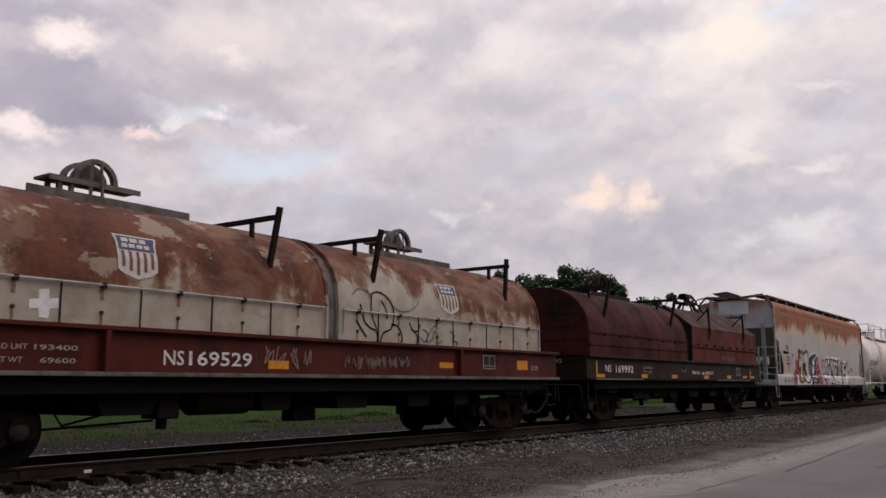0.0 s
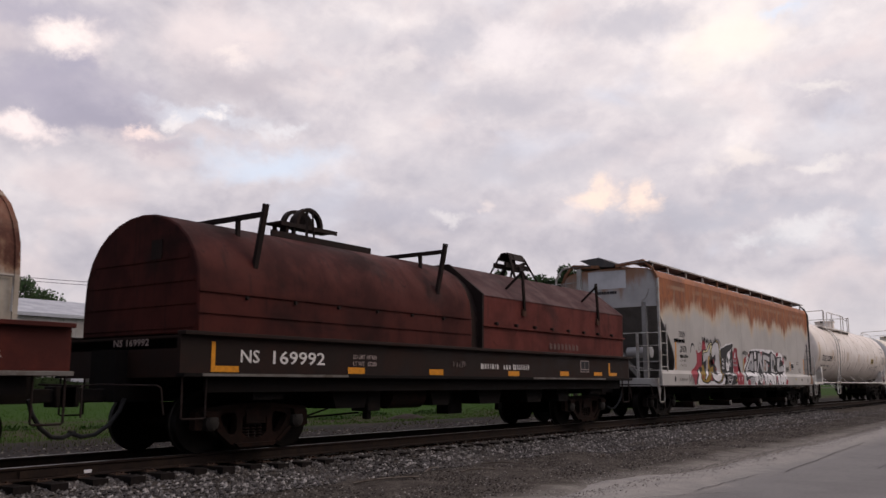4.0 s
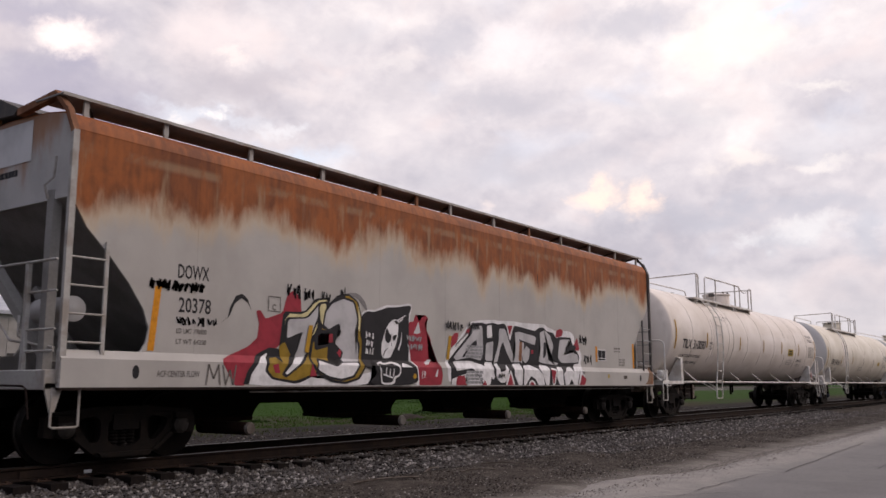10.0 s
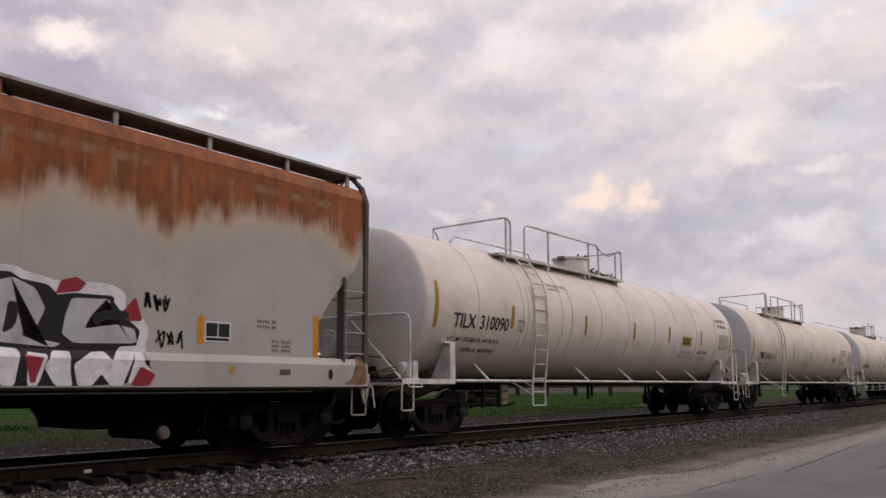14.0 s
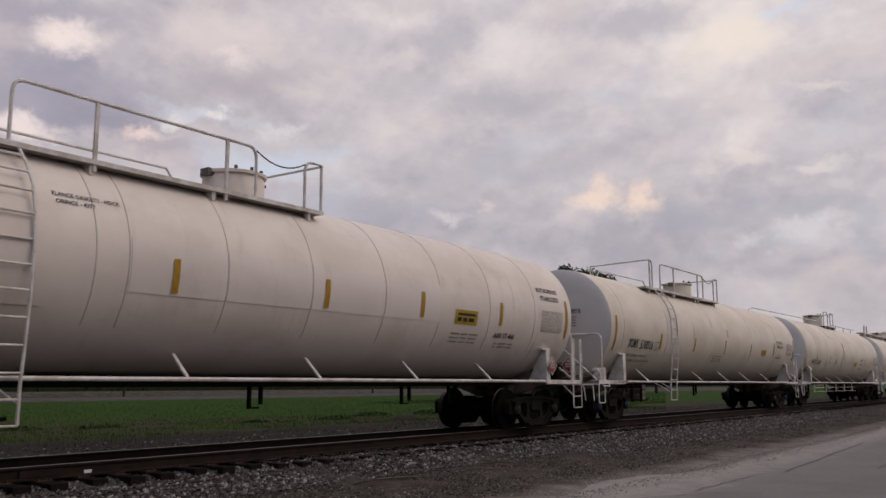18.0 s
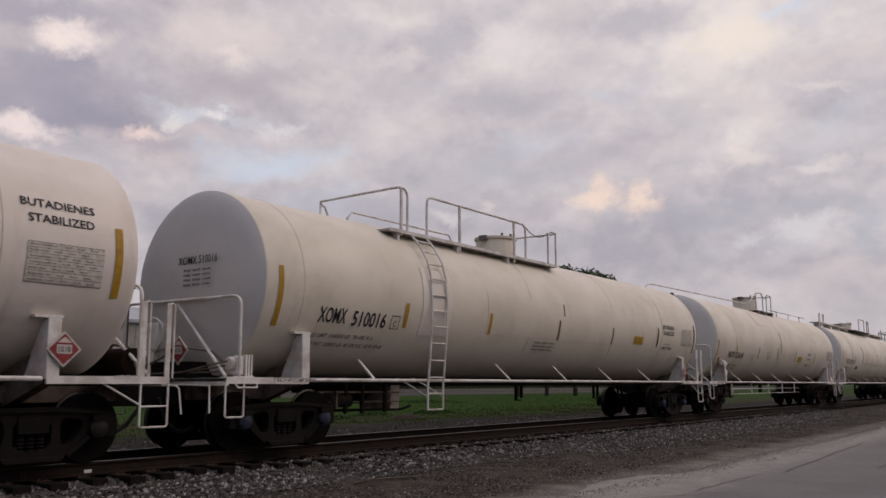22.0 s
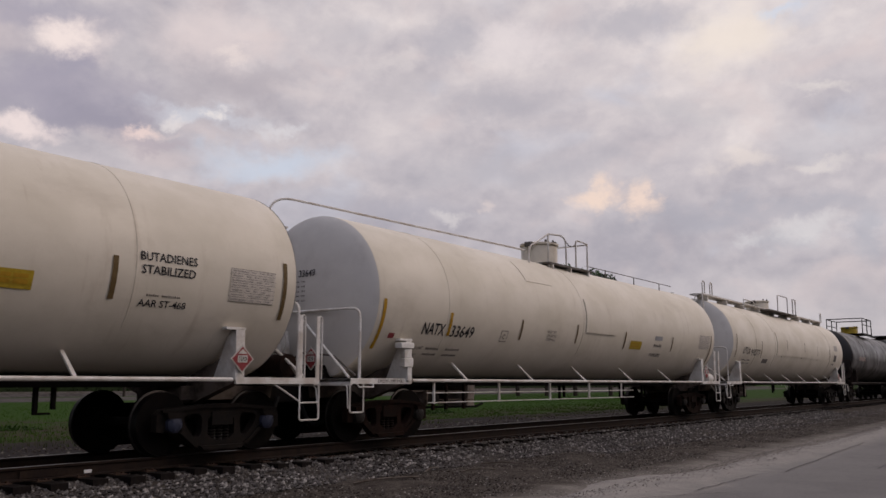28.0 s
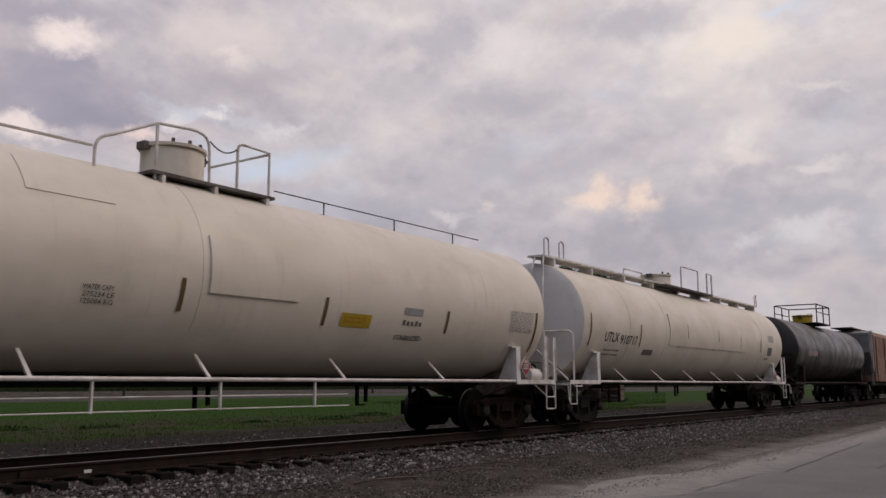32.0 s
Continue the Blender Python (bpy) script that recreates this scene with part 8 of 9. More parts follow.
    for i in range(8):
        part("rung", Shape().pipe([(-H - 0.12, 1.98, 1.7 + i * 0.37), (-H - 0.10, 1.80, 1.68 + i * 0.37), (-H - 0.06, 1.0, 1.72 + i * 0.37)], 0.014), "grey_rail", far)
    wheel = [(-H - 0.30, 1.36 + 0.27 * math.cos(k * math.pi / 12), 2.44 + 0.27 * math.sin(k * math.pi / 12)) for k in range(25)]
    hb = part("hand_brake", Shape().box(-H - 0.18, -H + 0.02, 0.84, 1.10, 2.10, 2.58).lathe([(-H - 0.26, 0.15), (-H - 0.12, 0.17)], y=1.2, z=2.42, n=16), "grey_rail", car, bevel=0.03)
    w = Shape().pipe(wheel, 0.02)
    for k in range(4):
        w.pipe([(-H - 0.30, 1.36, 2.44), (-H - 0.30, 1.36 + 0.27 * math.cos(k * 1.57), 2.44 + 0.27 * math.sin(k * 1.57))], 0.014)
    part("brake_wheel", w, "grey_rail", hb)
    part("brake_chain_box", Shape().box(-H - 0.12, -H + 0.05, 0.95, 1.1, 1.3, 2.1), "under", hb)
    part("air_reservoir", Shape().lathe([(-1.22, 0.04), (-1.18, 0.17), (-0.42, 0.17), (-0.36, 0.04)], x=-H + 0.35, z=2.02, n=18, axis="y"), "hopper_end", car)
    for pts in ([(-H + 0.05, 0.35, 2.35), (-H + 0.0, 0.05, 1.95), (-H + 0.0, -0.35, 1.62), (-H + 0.05, -1.3, 1.50)], [(-H + 0.1, -0.35, 1.95), (-H + 0.05, -0.45, 1.68), (-H + 0.05, -0.8, 1.55), (-H + 0.05, -1.25, 1.45)], [(-H - 0.1, -1.35, 3.95), (-H - 0.06, -1.25, 3.70), (-H - 0.1, -1.12, 3.60), (-H - 0.06, -1.14, 3.42)]):
        part("brake_pipe", Shape().pipe(pts, 0.018), "grey_rail", car)
    sticker("repaint_patch", car, "patch", lambda a, b: (-H - 0.012, 0.70 - a, 4.03 + b), 1.28, 0.57, "pale square of fresh paint", 1)
    bars("car_number", car, "ink", lambda a, b: (-H - 0.008, 0.42 - a, 3.86 + b), [0.07, 0.07, 0.07, 0.07, 0.02, 0.07, 0.07, 0.07, 0.07], 0.09, 0.012)
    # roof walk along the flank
    rw = part("roof_walk", Shape().box(-H - 0.1, H + 0.1, -1.40, -0.76, 4.785, 4.805), "walk_lit_under", car, "grey roof walk, its colour paled for light through the grating")
    part("walk_edge", Shape().box(-H - 0.1, H + 0.1, -1.415, -1.40, 4.77, 4.815), "grey_rail", rw)
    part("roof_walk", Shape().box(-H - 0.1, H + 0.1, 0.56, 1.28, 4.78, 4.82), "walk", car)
    for i, x in enumerate((-8.55, -7.35, -5.81, -4.24, -2.77, -1.67, -0.56, 1.05, 2.56, 4.10, 5.64, 7.18, 8.60)):
        part("walk_post", Shape().box(x - 0.035, x + 0.035, -1.37, -1.33, 4.48, 4.785), "rust_bar" if i in (4, 5, 8) else "grey_rail", rw)
        part("walk_bracket", Shape().beam((x, -1.35, 4.765), (x + 0.45, -0.77, 4.765), 0.04, 0.03), "walk", rw)
    part("hatch_cover", Shape().box(-H + 0.2, H - 0.2, -0.35, 0.35, 4.66, 4.80), "walk", car, "long trough hatch", bevel=0.02)
    part("end_awning", Shape().slab([(0.95, 5.00), (0.28, 5.05), (-0.30, 4.80), (-0.18, 4.72), (0.50, 4.76)], -H - 0.08, -H + 0.9, lambda a, b, d: (d, a, b)), "walk", car, "dark tilted hatch end")
    # outlets below the sill
    for x in (-5.73, -2.18, 1.42, 5.02):
        c = x + 0.12
        half = rounded([(-1.66, 0.99), (-1.30, 0.90), (-0.98, 0.66), (-0.85, 0.40), (0.85, 0.40), (0.98, 0.66), (1.30, 0.90), (1.66, 0.99)], 1)
        bay = part("hopper_bay", Shape().along_y([(c + a, b) for a, b in half], -0.30, 0.30), "under", car)
        part("bay_rim", Shape().along_y([(c - 0.90, 0.50), (c + 0.90, 0.50), (c + 0.88, 0.44), (c - 0.88, 0.44)], -0.33, 0.33), "truck_rust", bay)
        part("outlet_pipe", Shape().lathe([(-1.42, 0.10), (-0.3, 0.10)], x=x, z=0.37, n=14, axis="y"), "truck_rust", bay)
        part("outlet_cap", Shape().lathe([(-1.46, 0.08), (-1.42, 0.10)], x=x, z=0.37, n=14, axis="y"), "bar_steel", bay, "dusty round outlet cap")
    part("center_sill", Shape().box(-6, 6, -0.25, 0.25, 0.72, 1.0), "under", car)
    # lettering and marks
    y = -W - 0.004
    lettering("DOWX", car, "ink", flat_side(-7.21, y, 2.53), 0.20, 0.52)
    lettering("20378", car, "ink", flat_side(-7.18, y, 2.05), 0.21, 0.54)
    lettering("LD LMT 198800", car, "faint_ink", flat_side(-7.2, y, 1.75), 0.07, 0.5)
    lettering("LT WT 64200", car, "faint_ink", flat_side(-7.2, y, 1.60), 0.07, 0.5)
    ys = -W - SILL_OUT - 0.004
    lettering("ACF CENTER FLOW", car, "faint_ink", flat_side(-7.53, ys, 1.14), 0.085, 0.68)
    sl = Shape().slab([(0.05 * math.cos(k * math.pi / 8), 0.09 * math.sin(k * math.pi / 8)) for k in range(16)], 0, 0.004, lambda a, b, d: (-7.84 + a, -W - SILL_OUT - d, 1.20 + b))
    part("jacking_hole", sl, "paint_black", car)
    sl = Shape().slab([(0.05 * math.cos(k * math.pi / 8), 0.09 * math.sin(k * math.pi / 8)) for k in range(16)], 0, 0.004, lambda a, b, d: (7.95 + a, -W - SILL_OUT - d, 1.20 + b))
    part("jacking_hole", sl, "paint_black", car)
    for x, z0, w, h in ((5.38, 1.62, 0.10, 0.40), (7.62, 1.48, 0.11, 0.69)):
        sticker("reflector", car, "orange", flat_side(x, y, z0), w, h, "ochre reflective strip", 1)
    sticker("reflector", car, "orange", lambda a, b: (-7.64 + a + 0.09 * b, y, 1.49 + b), 0.10, 0.89, "ochre reflective strip", 1)
    paint_shape("rust_stain", car, "old_rust", rounded([(8.20, 1.03), (8.45, 1.12), (8.55, 1.30), (8.62, 1.52), (8.80, 1.56), (8.82, 1.03)], 2), 1, "rust stain on the sill corner")
    paint_shape("rust_stain", car, "rust_bar", rounded([(8.52, 1.03), (8.62, 1.10), (8.70, 1.24), (8.82, 1.26), (8.82, 1.03)], 2), 2)
    data_box(car, 5.50, y, 1.65, "paint_white")
    bars("small_print", car, "faint_ink", flat_side(6.45, y, 1.98), [0.25, 0.08], 0.05, 0.04, 2, 0.08)
    bars("small_print", car, "faint_ink", flat_side(6.75, y, 1.68), [0.15, 0.2], 0.05, 0.04, 3, 0.07)
    murals(car, y)
    return car


# ---- ground, road and track ----
def ground_mat():
    k = Mat("ground_soil", 0.95, 0.0, 0.05)
    y = k.axis(1)
    n1, n2, n3 = k.noise(0.35, 6, 0.6), k.noise(2.2, 6, 0.65), k.noise(14, 5, 0.6)
    yy = k.math("ADD", y, k.math("MULTIPLY", k.math("SUBTRACT", n1, 0.5), 5.0))
    yy = k.math("ADD", yy, k.math("MULTIPLY", k.math("SUBTRACT", n2, 0.5), 2.0))
    dirt = k.mix(k.step(n2, 0.38, 0.66), (0.060, 0.051, 0.044), (0.028, 0.023, 0.0195))
    dirt = k.mix(k.step(n3, 0.45, 0.75, 0, 0.6), dirt, (0.120, 0.106, 0.094))
    cinder = k.mix(k.step(n3, 0.4, 0.7), (0.014, 0.012, 0.0115), (0.030, 0.026, 0.025))
    grass = k.mix(k.step(n2, 0.35, 0.68), (0.017, 0.047, 0.004), (0.025, 0.049, 0.007))
    dry = k.mix(k.step(n1, 0.36, 0.56), grass, (0.036, 0.030, 0.019))
    verge = k.math("ADD", y, k.math("MULTIPLY", k.math("SUBTRACT", k.noise(1.3, 6, 0.65), 0.5), 2.2))
    dirt = k.mix(k.step(verge, 6.75, 5.55, 0.0, 0.92), dirt, k.mix(k.step(n3, 0.35, 0.7), (0.215, 0.197, 0.178), (0.130, 0.116, 0.104)))
    c = k.mix(k.step(y, 11.0, 13.0), dirt, cinder)
    c = k.mix(k.step(yy, 21.5, 23.5), c, dry)
    c = k.mix(k.step(k.math("ADD", yy, k.math("MULTIPLY", k.step(k.axis(0), 14.0, 40.0, 1.0, 0.0), -9.0)), 25.0, 30.0), c, grass)
    k.bump(n3, 0.5, 0.04)
    return k.done(c)


def asphalt_mat():
    k = Mat("worn_asphalt", 0.85, 0.0, 0.25)
    n1, n2 = k.noise(0.6, 6, 0.6), k.noise(60, 4, 0.6)
    y = k.axis(1)
    edge = k.step(k.math("ADD", y, k.math("MULTIPLY", k.math("SUBTRACT", k.noise(1.2, 6, 0.65), 0.5), 1.6)), 3.9, 4.9)
    c = k.mix(k.step(n1, 0.35, 0.7), (0.155, 0.148, 0.144), (0.120, 0.114, 0.112))
    c = k.mix(k.math("MULTIPLY", edge, k.step(k.noise(3.5, 6, 0.65), 0.3, 0.6, 0.45, 1.0)), c, (0.26, 0.24, 0.22))
    c = k.mix(k.step(k.noise(7, 6, 0.7), 0.52, 0.7, 0.0, 0.5), c, (0.085, 0.08, 0.08))
    c = k.mix(k.step(n2, 0.42, 0.72, 0, 0.55), c, (0.062, 0.060, 0.060))
    c = k.mix(k.step(k.noise(95, 3, 0.6), 0.62, 0.72, 0, 0.5), c, (0.24, 0.23, 0.225))
    k.bump(n2, 0.5, 0.008)
    return k.done(c)


def stone_mat(name, a, b, c):
    k = Mat(name, 0.9, 0.0, 0.08)
    r = k.island()
    col = k.mix(k.step(r, 0.15, 0.55), a, b)
    col = k.mix(k.step(r, 0.75, 0.98), col, c)
    return k.done(k.mix(k.step(k.noise(40, 4), 0.4, 0.75, 0, 0.4), col, (0.05, 0.045, 0.04)))


def blade_mat(name, a, b):
    k = Mat(name, 0.75, 0.0, 0.1)
    return k.done(k.mix(k.island(), a, b))


def leaf_mat(name, a, b):
    k = Mat(name, 0.7, 0.0, 0.1)
    return k.done(k.mix(k.island(), a, b))


M["ground"] = ground_mat()
M["asphalt"] = asphalt_mat()
M["crack"] = plain("dark_tar_crack", (0.060, 0.057, 0.057), 0.9)
M["stones"] = stone_mat("ballast_stone", (0.040, 0.036, 0.035), (0.098, 0.090, 0.087), (0.31, 0.29, 0.275))
M["pale_stones"] = stone_mat("pale_grit", (0.13, 0.118, 0.110), (0.205, 0.188, 0.175), (0.38, 0.355, 0.335))
M["dust_stones"] = stone_mat("dusty_grit", (0.12, 0.107, 0.098), (0.185, 0.168, 0.155), (0.27, 0.25, 0.23))
M["brown_stones"] = stone_mat("dirty_ballast", (0.032, 0.026, 0.022), (0.066, 0.055, 0.048), (0.20, 0.18, 0.162))
M["bed"] = worn("far_ballast", (0.080, 0.072, 0.068), (0.044, 0.039, 0.037), 0.95, scale=0.9, grain=4, gloss=0.05)
M["tie"] = worn("creosoted_tie", (0.008, 0.006, 0.006), (0.017, 0.013, 0.011), 0.9, scale=6, stretch=(1, 0.15, 1))
M["plate"] = worn("rusty_tie_plate", (0.070, 0.042, 0.030), (0.045, 0.032, 0.026), 0.85, scale=8)
M["blade"] = blade_mat("grass_blade", (0.030, 0.082, 0.008), (0.048, 0.095, 0.013))
M["dry_blade"] = blade_mat("dry_grass_blade", (0.056, 0.056, 0.026), (0.046, 0.066, 0.017))
M["stick"] = worn("grey_dead_wood", (0.13, 0.11, 0.095), (0.075, 0.06, 0.05), 0.9, scale=8)
M["leaf"] = leaf_mat("dark_leaf", (0.018, 0.038, 0.014), (0.045, 0.075, 0.028))
M["dark_leaf"] = leaf_mat("deep_green_leaf", (0.010, 0.018, 0.006), (0.020, 0.034, 0.010))
M["weed"] = leaf_mat("weed_leaf", (0.016, 0.040, 0.008), (0.032, 0.066, 0.014))
# for the added bank behind the eye that blocks low light
M["woods"] = worn("dark_bank_green", (0.022, 0.034, 0.014), (0.036, 0.050, 0.022), 0.95, scale=0.5, grain=4, gloss=0.05)
M["bark"] = worn("dark_bark", (0.05, 0.04, 0.032), (0.035, 0.028, 0.024), 0.9, scale=5)
M["shed"] = worn("beige_metal_wall", (0.30, 0.285, 0.27), (0.25, 0.235, 0.22), 0.7, scale=0.6)
M["shed_roof"] = worn("grey_metal_roof", (0.36, 0.37, 0.40), (0.30, 0.31, 0.34), 0.55, scale=0.5)
M["shed_dark"] = plain("dark_doorway_and_wall_foot", (0.05, 0.048, 0.046), 0.8)
M["wire"] = plain("dark_cable", (0.03, 0.03, 0.03), 0.7)

PROFILE = ((-3000, -0.47), (-60, -0.47), (-8, -0.47), (0, -0.475), (4.5, -0.475), (5.6, -0.47), (7.2, -0.46), (8.6, -0.47), (9.4, -0.46), (9.9, -0.39), (10.3, -0.30), (10.6, -0.245),
           (11.6, -0.255), (12.9, -0.255), (13.3, -0.34), (14.0, -0.47), (16, -0.52), (20, -0.50), (25, -0.42), (35, -0.40), (55, -0.38), (62, -0.30), (68, -0.20), (84, -0.20),
           (88, -0.35), (110, -0.4), (400, -0.4), (3000, -0.4))


def ground_z(y):
    for (a, za), (b, zb) in zip(PROFILE, PROFILE[1:]):
        if a <= y <= b:
            return za + (zb - za) * (y - a) / (b - a)
    return -0.47


def make_ground():
    xs = [-3000, -400, -80] + [-20 + 0.5 * i for i in range(161)] + [64 + 4 * i for i in range(20)] + [160, 250, 500, 1200, 3000]
    ys = sorted(set([a for a, _ in PROFILE] + [5.6 + 0.3 * i for i in range(30)] + [14 + i for i in range(20)]))
    s = Shape()
    v = []
    for x in xs:
        for y in ys:
            h = 0.0
            if -30 < x < 120 and 5 < y < 60:
                h = 0.035 * noise.noise((x * 0.8, y * 0.8, 0)) + 0.018 * noise.noise((x * 2.3, y * 2.3, 5))
                h *= 0.35 if 10 < y < 13 else 1
            v.append((x, y, ground_z(y) + h))
    n = len(ys)
    f = [(i * n + j, (i + 1) * n + j, (i + 1) * n + j + 1, i * n + j + 1) for i in range(len(xs) - 1) for j in range(n - 1)]
    g = new("ground", s.add(v, f).mesh("ground", M["ground"], 60))
    tagged(g, "brown dirt and cinder ground with grass beyond the track", "ground", kind="structure")
    # road with a crumbled edge
    top, xs = [], [-60 + 0.35 * i for i in range(int(460 / 0.35))]
    for x in xs:
        e = 5.42 + 0.6 * math.exp(-((x - 12.6) / 1.9) ** 2) + 0.16 * noise.noise((x * 0.35, 3, 0)) + 0.14 * noise.noise((x * 1.4, 8, 0)) + 0.10 * noise.noise((x * 4, 1, 0))
        e += 0.055 * max(0.0, x - 30)
        top.append((x, e))
    v, f = [], []
    for x, e in top:
        v += [(x, -4.2, -0.455), (x, 2.0, -0.435), (x, e - 0.25, -0.445), (x, e, -0.462), (x, e + 0.05, -0.52)]
    f = [(i * 5 + j, (i + 1) * 5 + j, (i + 1) * 5 + j + 1, i * 5 + j + 1) for i in range(len(top) - 1) for j in range(4)]
    r = new("road", Shape().add(v, f).mesh("road", M["asphalt"], 60))
    tagged(r, "worn grey asphalt road with a crumbled pale edge", "road", kind="structure")
    cr = Shape()
    for x0, y0, dx, dy in ((15.5, 4.1, 9, 0.35), (10.6, 4.9, 1.6, -0.9), (19.5, 3.6, 0.3, 1.6), (17, 2.9, 14, 0.2), (12.2, 4.4, 2.6, -0.1)):
        pts = [(x0 + dx * k / 14 + 0.05 * noise.noise((k, x0, 0)), y0 + dy * k / 14 + 0.09 * noise.noise((k * 0.7, x0, 9))) for k in range(15)]
        for (a, b), (c, d) in zip(pts, pts[1:]):
            L = math.hypot(c - a, d - b)
            ux, uy = -(d - b) / L * 0.010, (c - a) / L * 0.010
            cr.add([(a - ux, b - uy, -0.431), (c - ux, d - uy, -0.431), (c + ux, d + uy, -0.431), (a + ux, b + uy, -0.431)], [(0, 1, 2, 3)])
    ob = new("crack", cr.mesh("crack", M["crack"], 0))
    ob.parent = r
    return g


def rail_shape(x0, x1, y):
    prof = [(-0.07, -0.172), (0.07, -0.172), (0.07, -0.160), (0.012, -0.140), (0.010, -0.045), (0.036, -0.032), (0.037, -0.006), (0.030, 0.0), (-0.030, 0.0), (-0.037, -0.006), (-0.036, -0.032), (-0.010, -0.045), (-0.012, -0.140), (-0.07, -0.160)]
    return Shape().along_x([(y + a, b) for a, b in prof], x0, x1)


def make_track():
    tr = root("railway_track", "brown steel rails on dark wooden ties in grey ballast", "railway track", kind="structure")
    for sg in (-1, 1):
        y = TRACK_Y + sg * 0.755
        me = rail_shape(-60, 420, y).mesh("rail", M["rail_web"], 30)
        me.materials.append(M["rail_head"])
        for p in me.polygons:
            if p.center.z > -0.004:
                p.material_index = 1
        r = new("rail", me)
        r.parent = tr
        r["label"] = "brown rail with a worn bright head"
    rnd = random.Random(4)
    tie = Shape().box(-0.115, 0.115, -1.28, 1.28, -0.36, -0.18)
    tie_me = tie.mesh("tie", M["tie"], 0)
    plate = Shape().box(-0.09, 0.09, -0.16, 0.16, -0.182, -0.168)
    for dx in (-0.05, 0.05):
        for dy in (-0.10, 0.10):
            plate.box(dx - 0.012, dx + 0.012, dy - 0.02, dy + 0.02, -0.17, -0.145)
    plate_me = plate.mesh("tie_plate", M["plate"], 0)
    for i in range(140):
        x = 0.5 + i * 0.535 + rnd.uniform(-0.03, 0.03)
        t = new("tie", tie_me)
        t.parent = tr
        t.location = (x, TRACK_Y + rnd.uniform(-0.07, 0.07), rnd.uniform(-0.012, 0.006) - 0.05 * min(1.0, max(0.0, (x - 8.5) / 3)))
        t.rotation_euler = (0, rnd.uniform(-0.02, 0.02), rnd.uniform(-0.03, 0.03))
        if i < 70:
            for sg in (-1, 1):
                p = new("tie_plate", plate_me)
                p.parent, p.location = t, (0, sg * 0.755, 0)
    rest = Shape()
    for i in range(500):
        x = 75.5 + i * 0.535
        rest.box(x - 0.115, x + 0.115, TRACK_Y - 1.28, TRACK_Y + 1.28, -0.36, -0.18)
    far = new("tie_row", rest.mesh("tie_row", M["tie"], 0))
    far.parent = tr
    tagged(far, "dark ties further along", kind="stuff")
    # joint bar and a pale bond wire tag
    jb = part("joint_bar", Shape().box(6.1, 6.7, TRACK_Y - 0.80, TRACK_Y - 0.775, -0.14, -0.05), "rail_web", tr)
    part("paint_mark", Shape().box(7.00, 7.11, TRACK_Y - 0.775, TRACK_Y - 0.766, -0.145, -0.10), "paint_white", tr, "white paint mark on the rail")
    # the other track beyond the grass
    t2 = root("railway_track", "second track on a gravel bed beyond the grass", "railway track", kind="structure")
    for y in (109.3, 110.7):
        ob = new("rail", Shape().along_x([(y - 0.06, 0.0), (y + 0.06, 0.0), (y + 0.04, 0.26), (y - 0.04, 0.26)], -60, 400).mesh("rail", M["bar_steel"], 0))
        ob.parent = t2
    for i in range(120):
        ob = new("tie", tie_me)
        ob.parent, ob.location = t2, (20 + i * 0.8, 110, 0.22)
    bed = Shape().along_x([(64, -0.35), (68, -0.14), (82, -0.14), (86, -0.35)], -60, 400)
    bed.along_x([(106, -0.4), (108, 0.03), (112, 0.03), (114, -0.4)], -60, 400)
    ob = new("ballast_bed", bed.mesh("ballast_bed", M["bed"], 0))
    ob.parent = t2


def scatter_stones(name, mat, count, place, size, seed, label, lift=0.0):
    rnd = np.random.default_rng(seed)
    base = np.array([(1, 0, 0), (-1, 0, 0), (0, 1, 0), (0, -1, 0), (0, 0, 1), (0, 0, -1)], float)
    faces = np.array([(0, 2, 4), (2, 1, 4), (1, 3, 4), (3, 0, 4), (2, 0, 5), (1, 2, 5), (3, 1, 5), (0, 3, 5)])
    x, y = place(rnd, count)
    z = np.interp(y, [a for a, _ in PROFILE], [b for _, b in PROFILE])
    s = size[0] + (size[1] - size[0]) * rnd.random(count) ** 2
    v = base[None] * (0.65 + 0.6 * rnd.random((count, 6, 3)))
    v *= s[:, None, None] * np.array((1, 1, 0.7))
    a = rnd.random(count) * 6.283
    c, q = np.cos(a)[:, None], np.sin(a)[:, None]
    v = np.stack([v[..., 0] * c - v[..., 1] * q + 0.4 * v[..., 2], v[..., 0] * q + v[..., 1] * c, v[..., 2]], -1)
    v += np.stack([x, y, z + s * 0.35 + lift * (y < 5.6)], -1)[:, None]
    f = faces[None] + 6 * np.arange(count)[:, None, None]
    me = bpy.data.meshes.new(name)
    me.from_pydata(v.reshape(-1, 3).tolist(), [], f.reshape(-1, 3).tolist())
    me.materials.append(M[mat])
    return tagged(new(name, me), label, "gravel", kind="stuff")


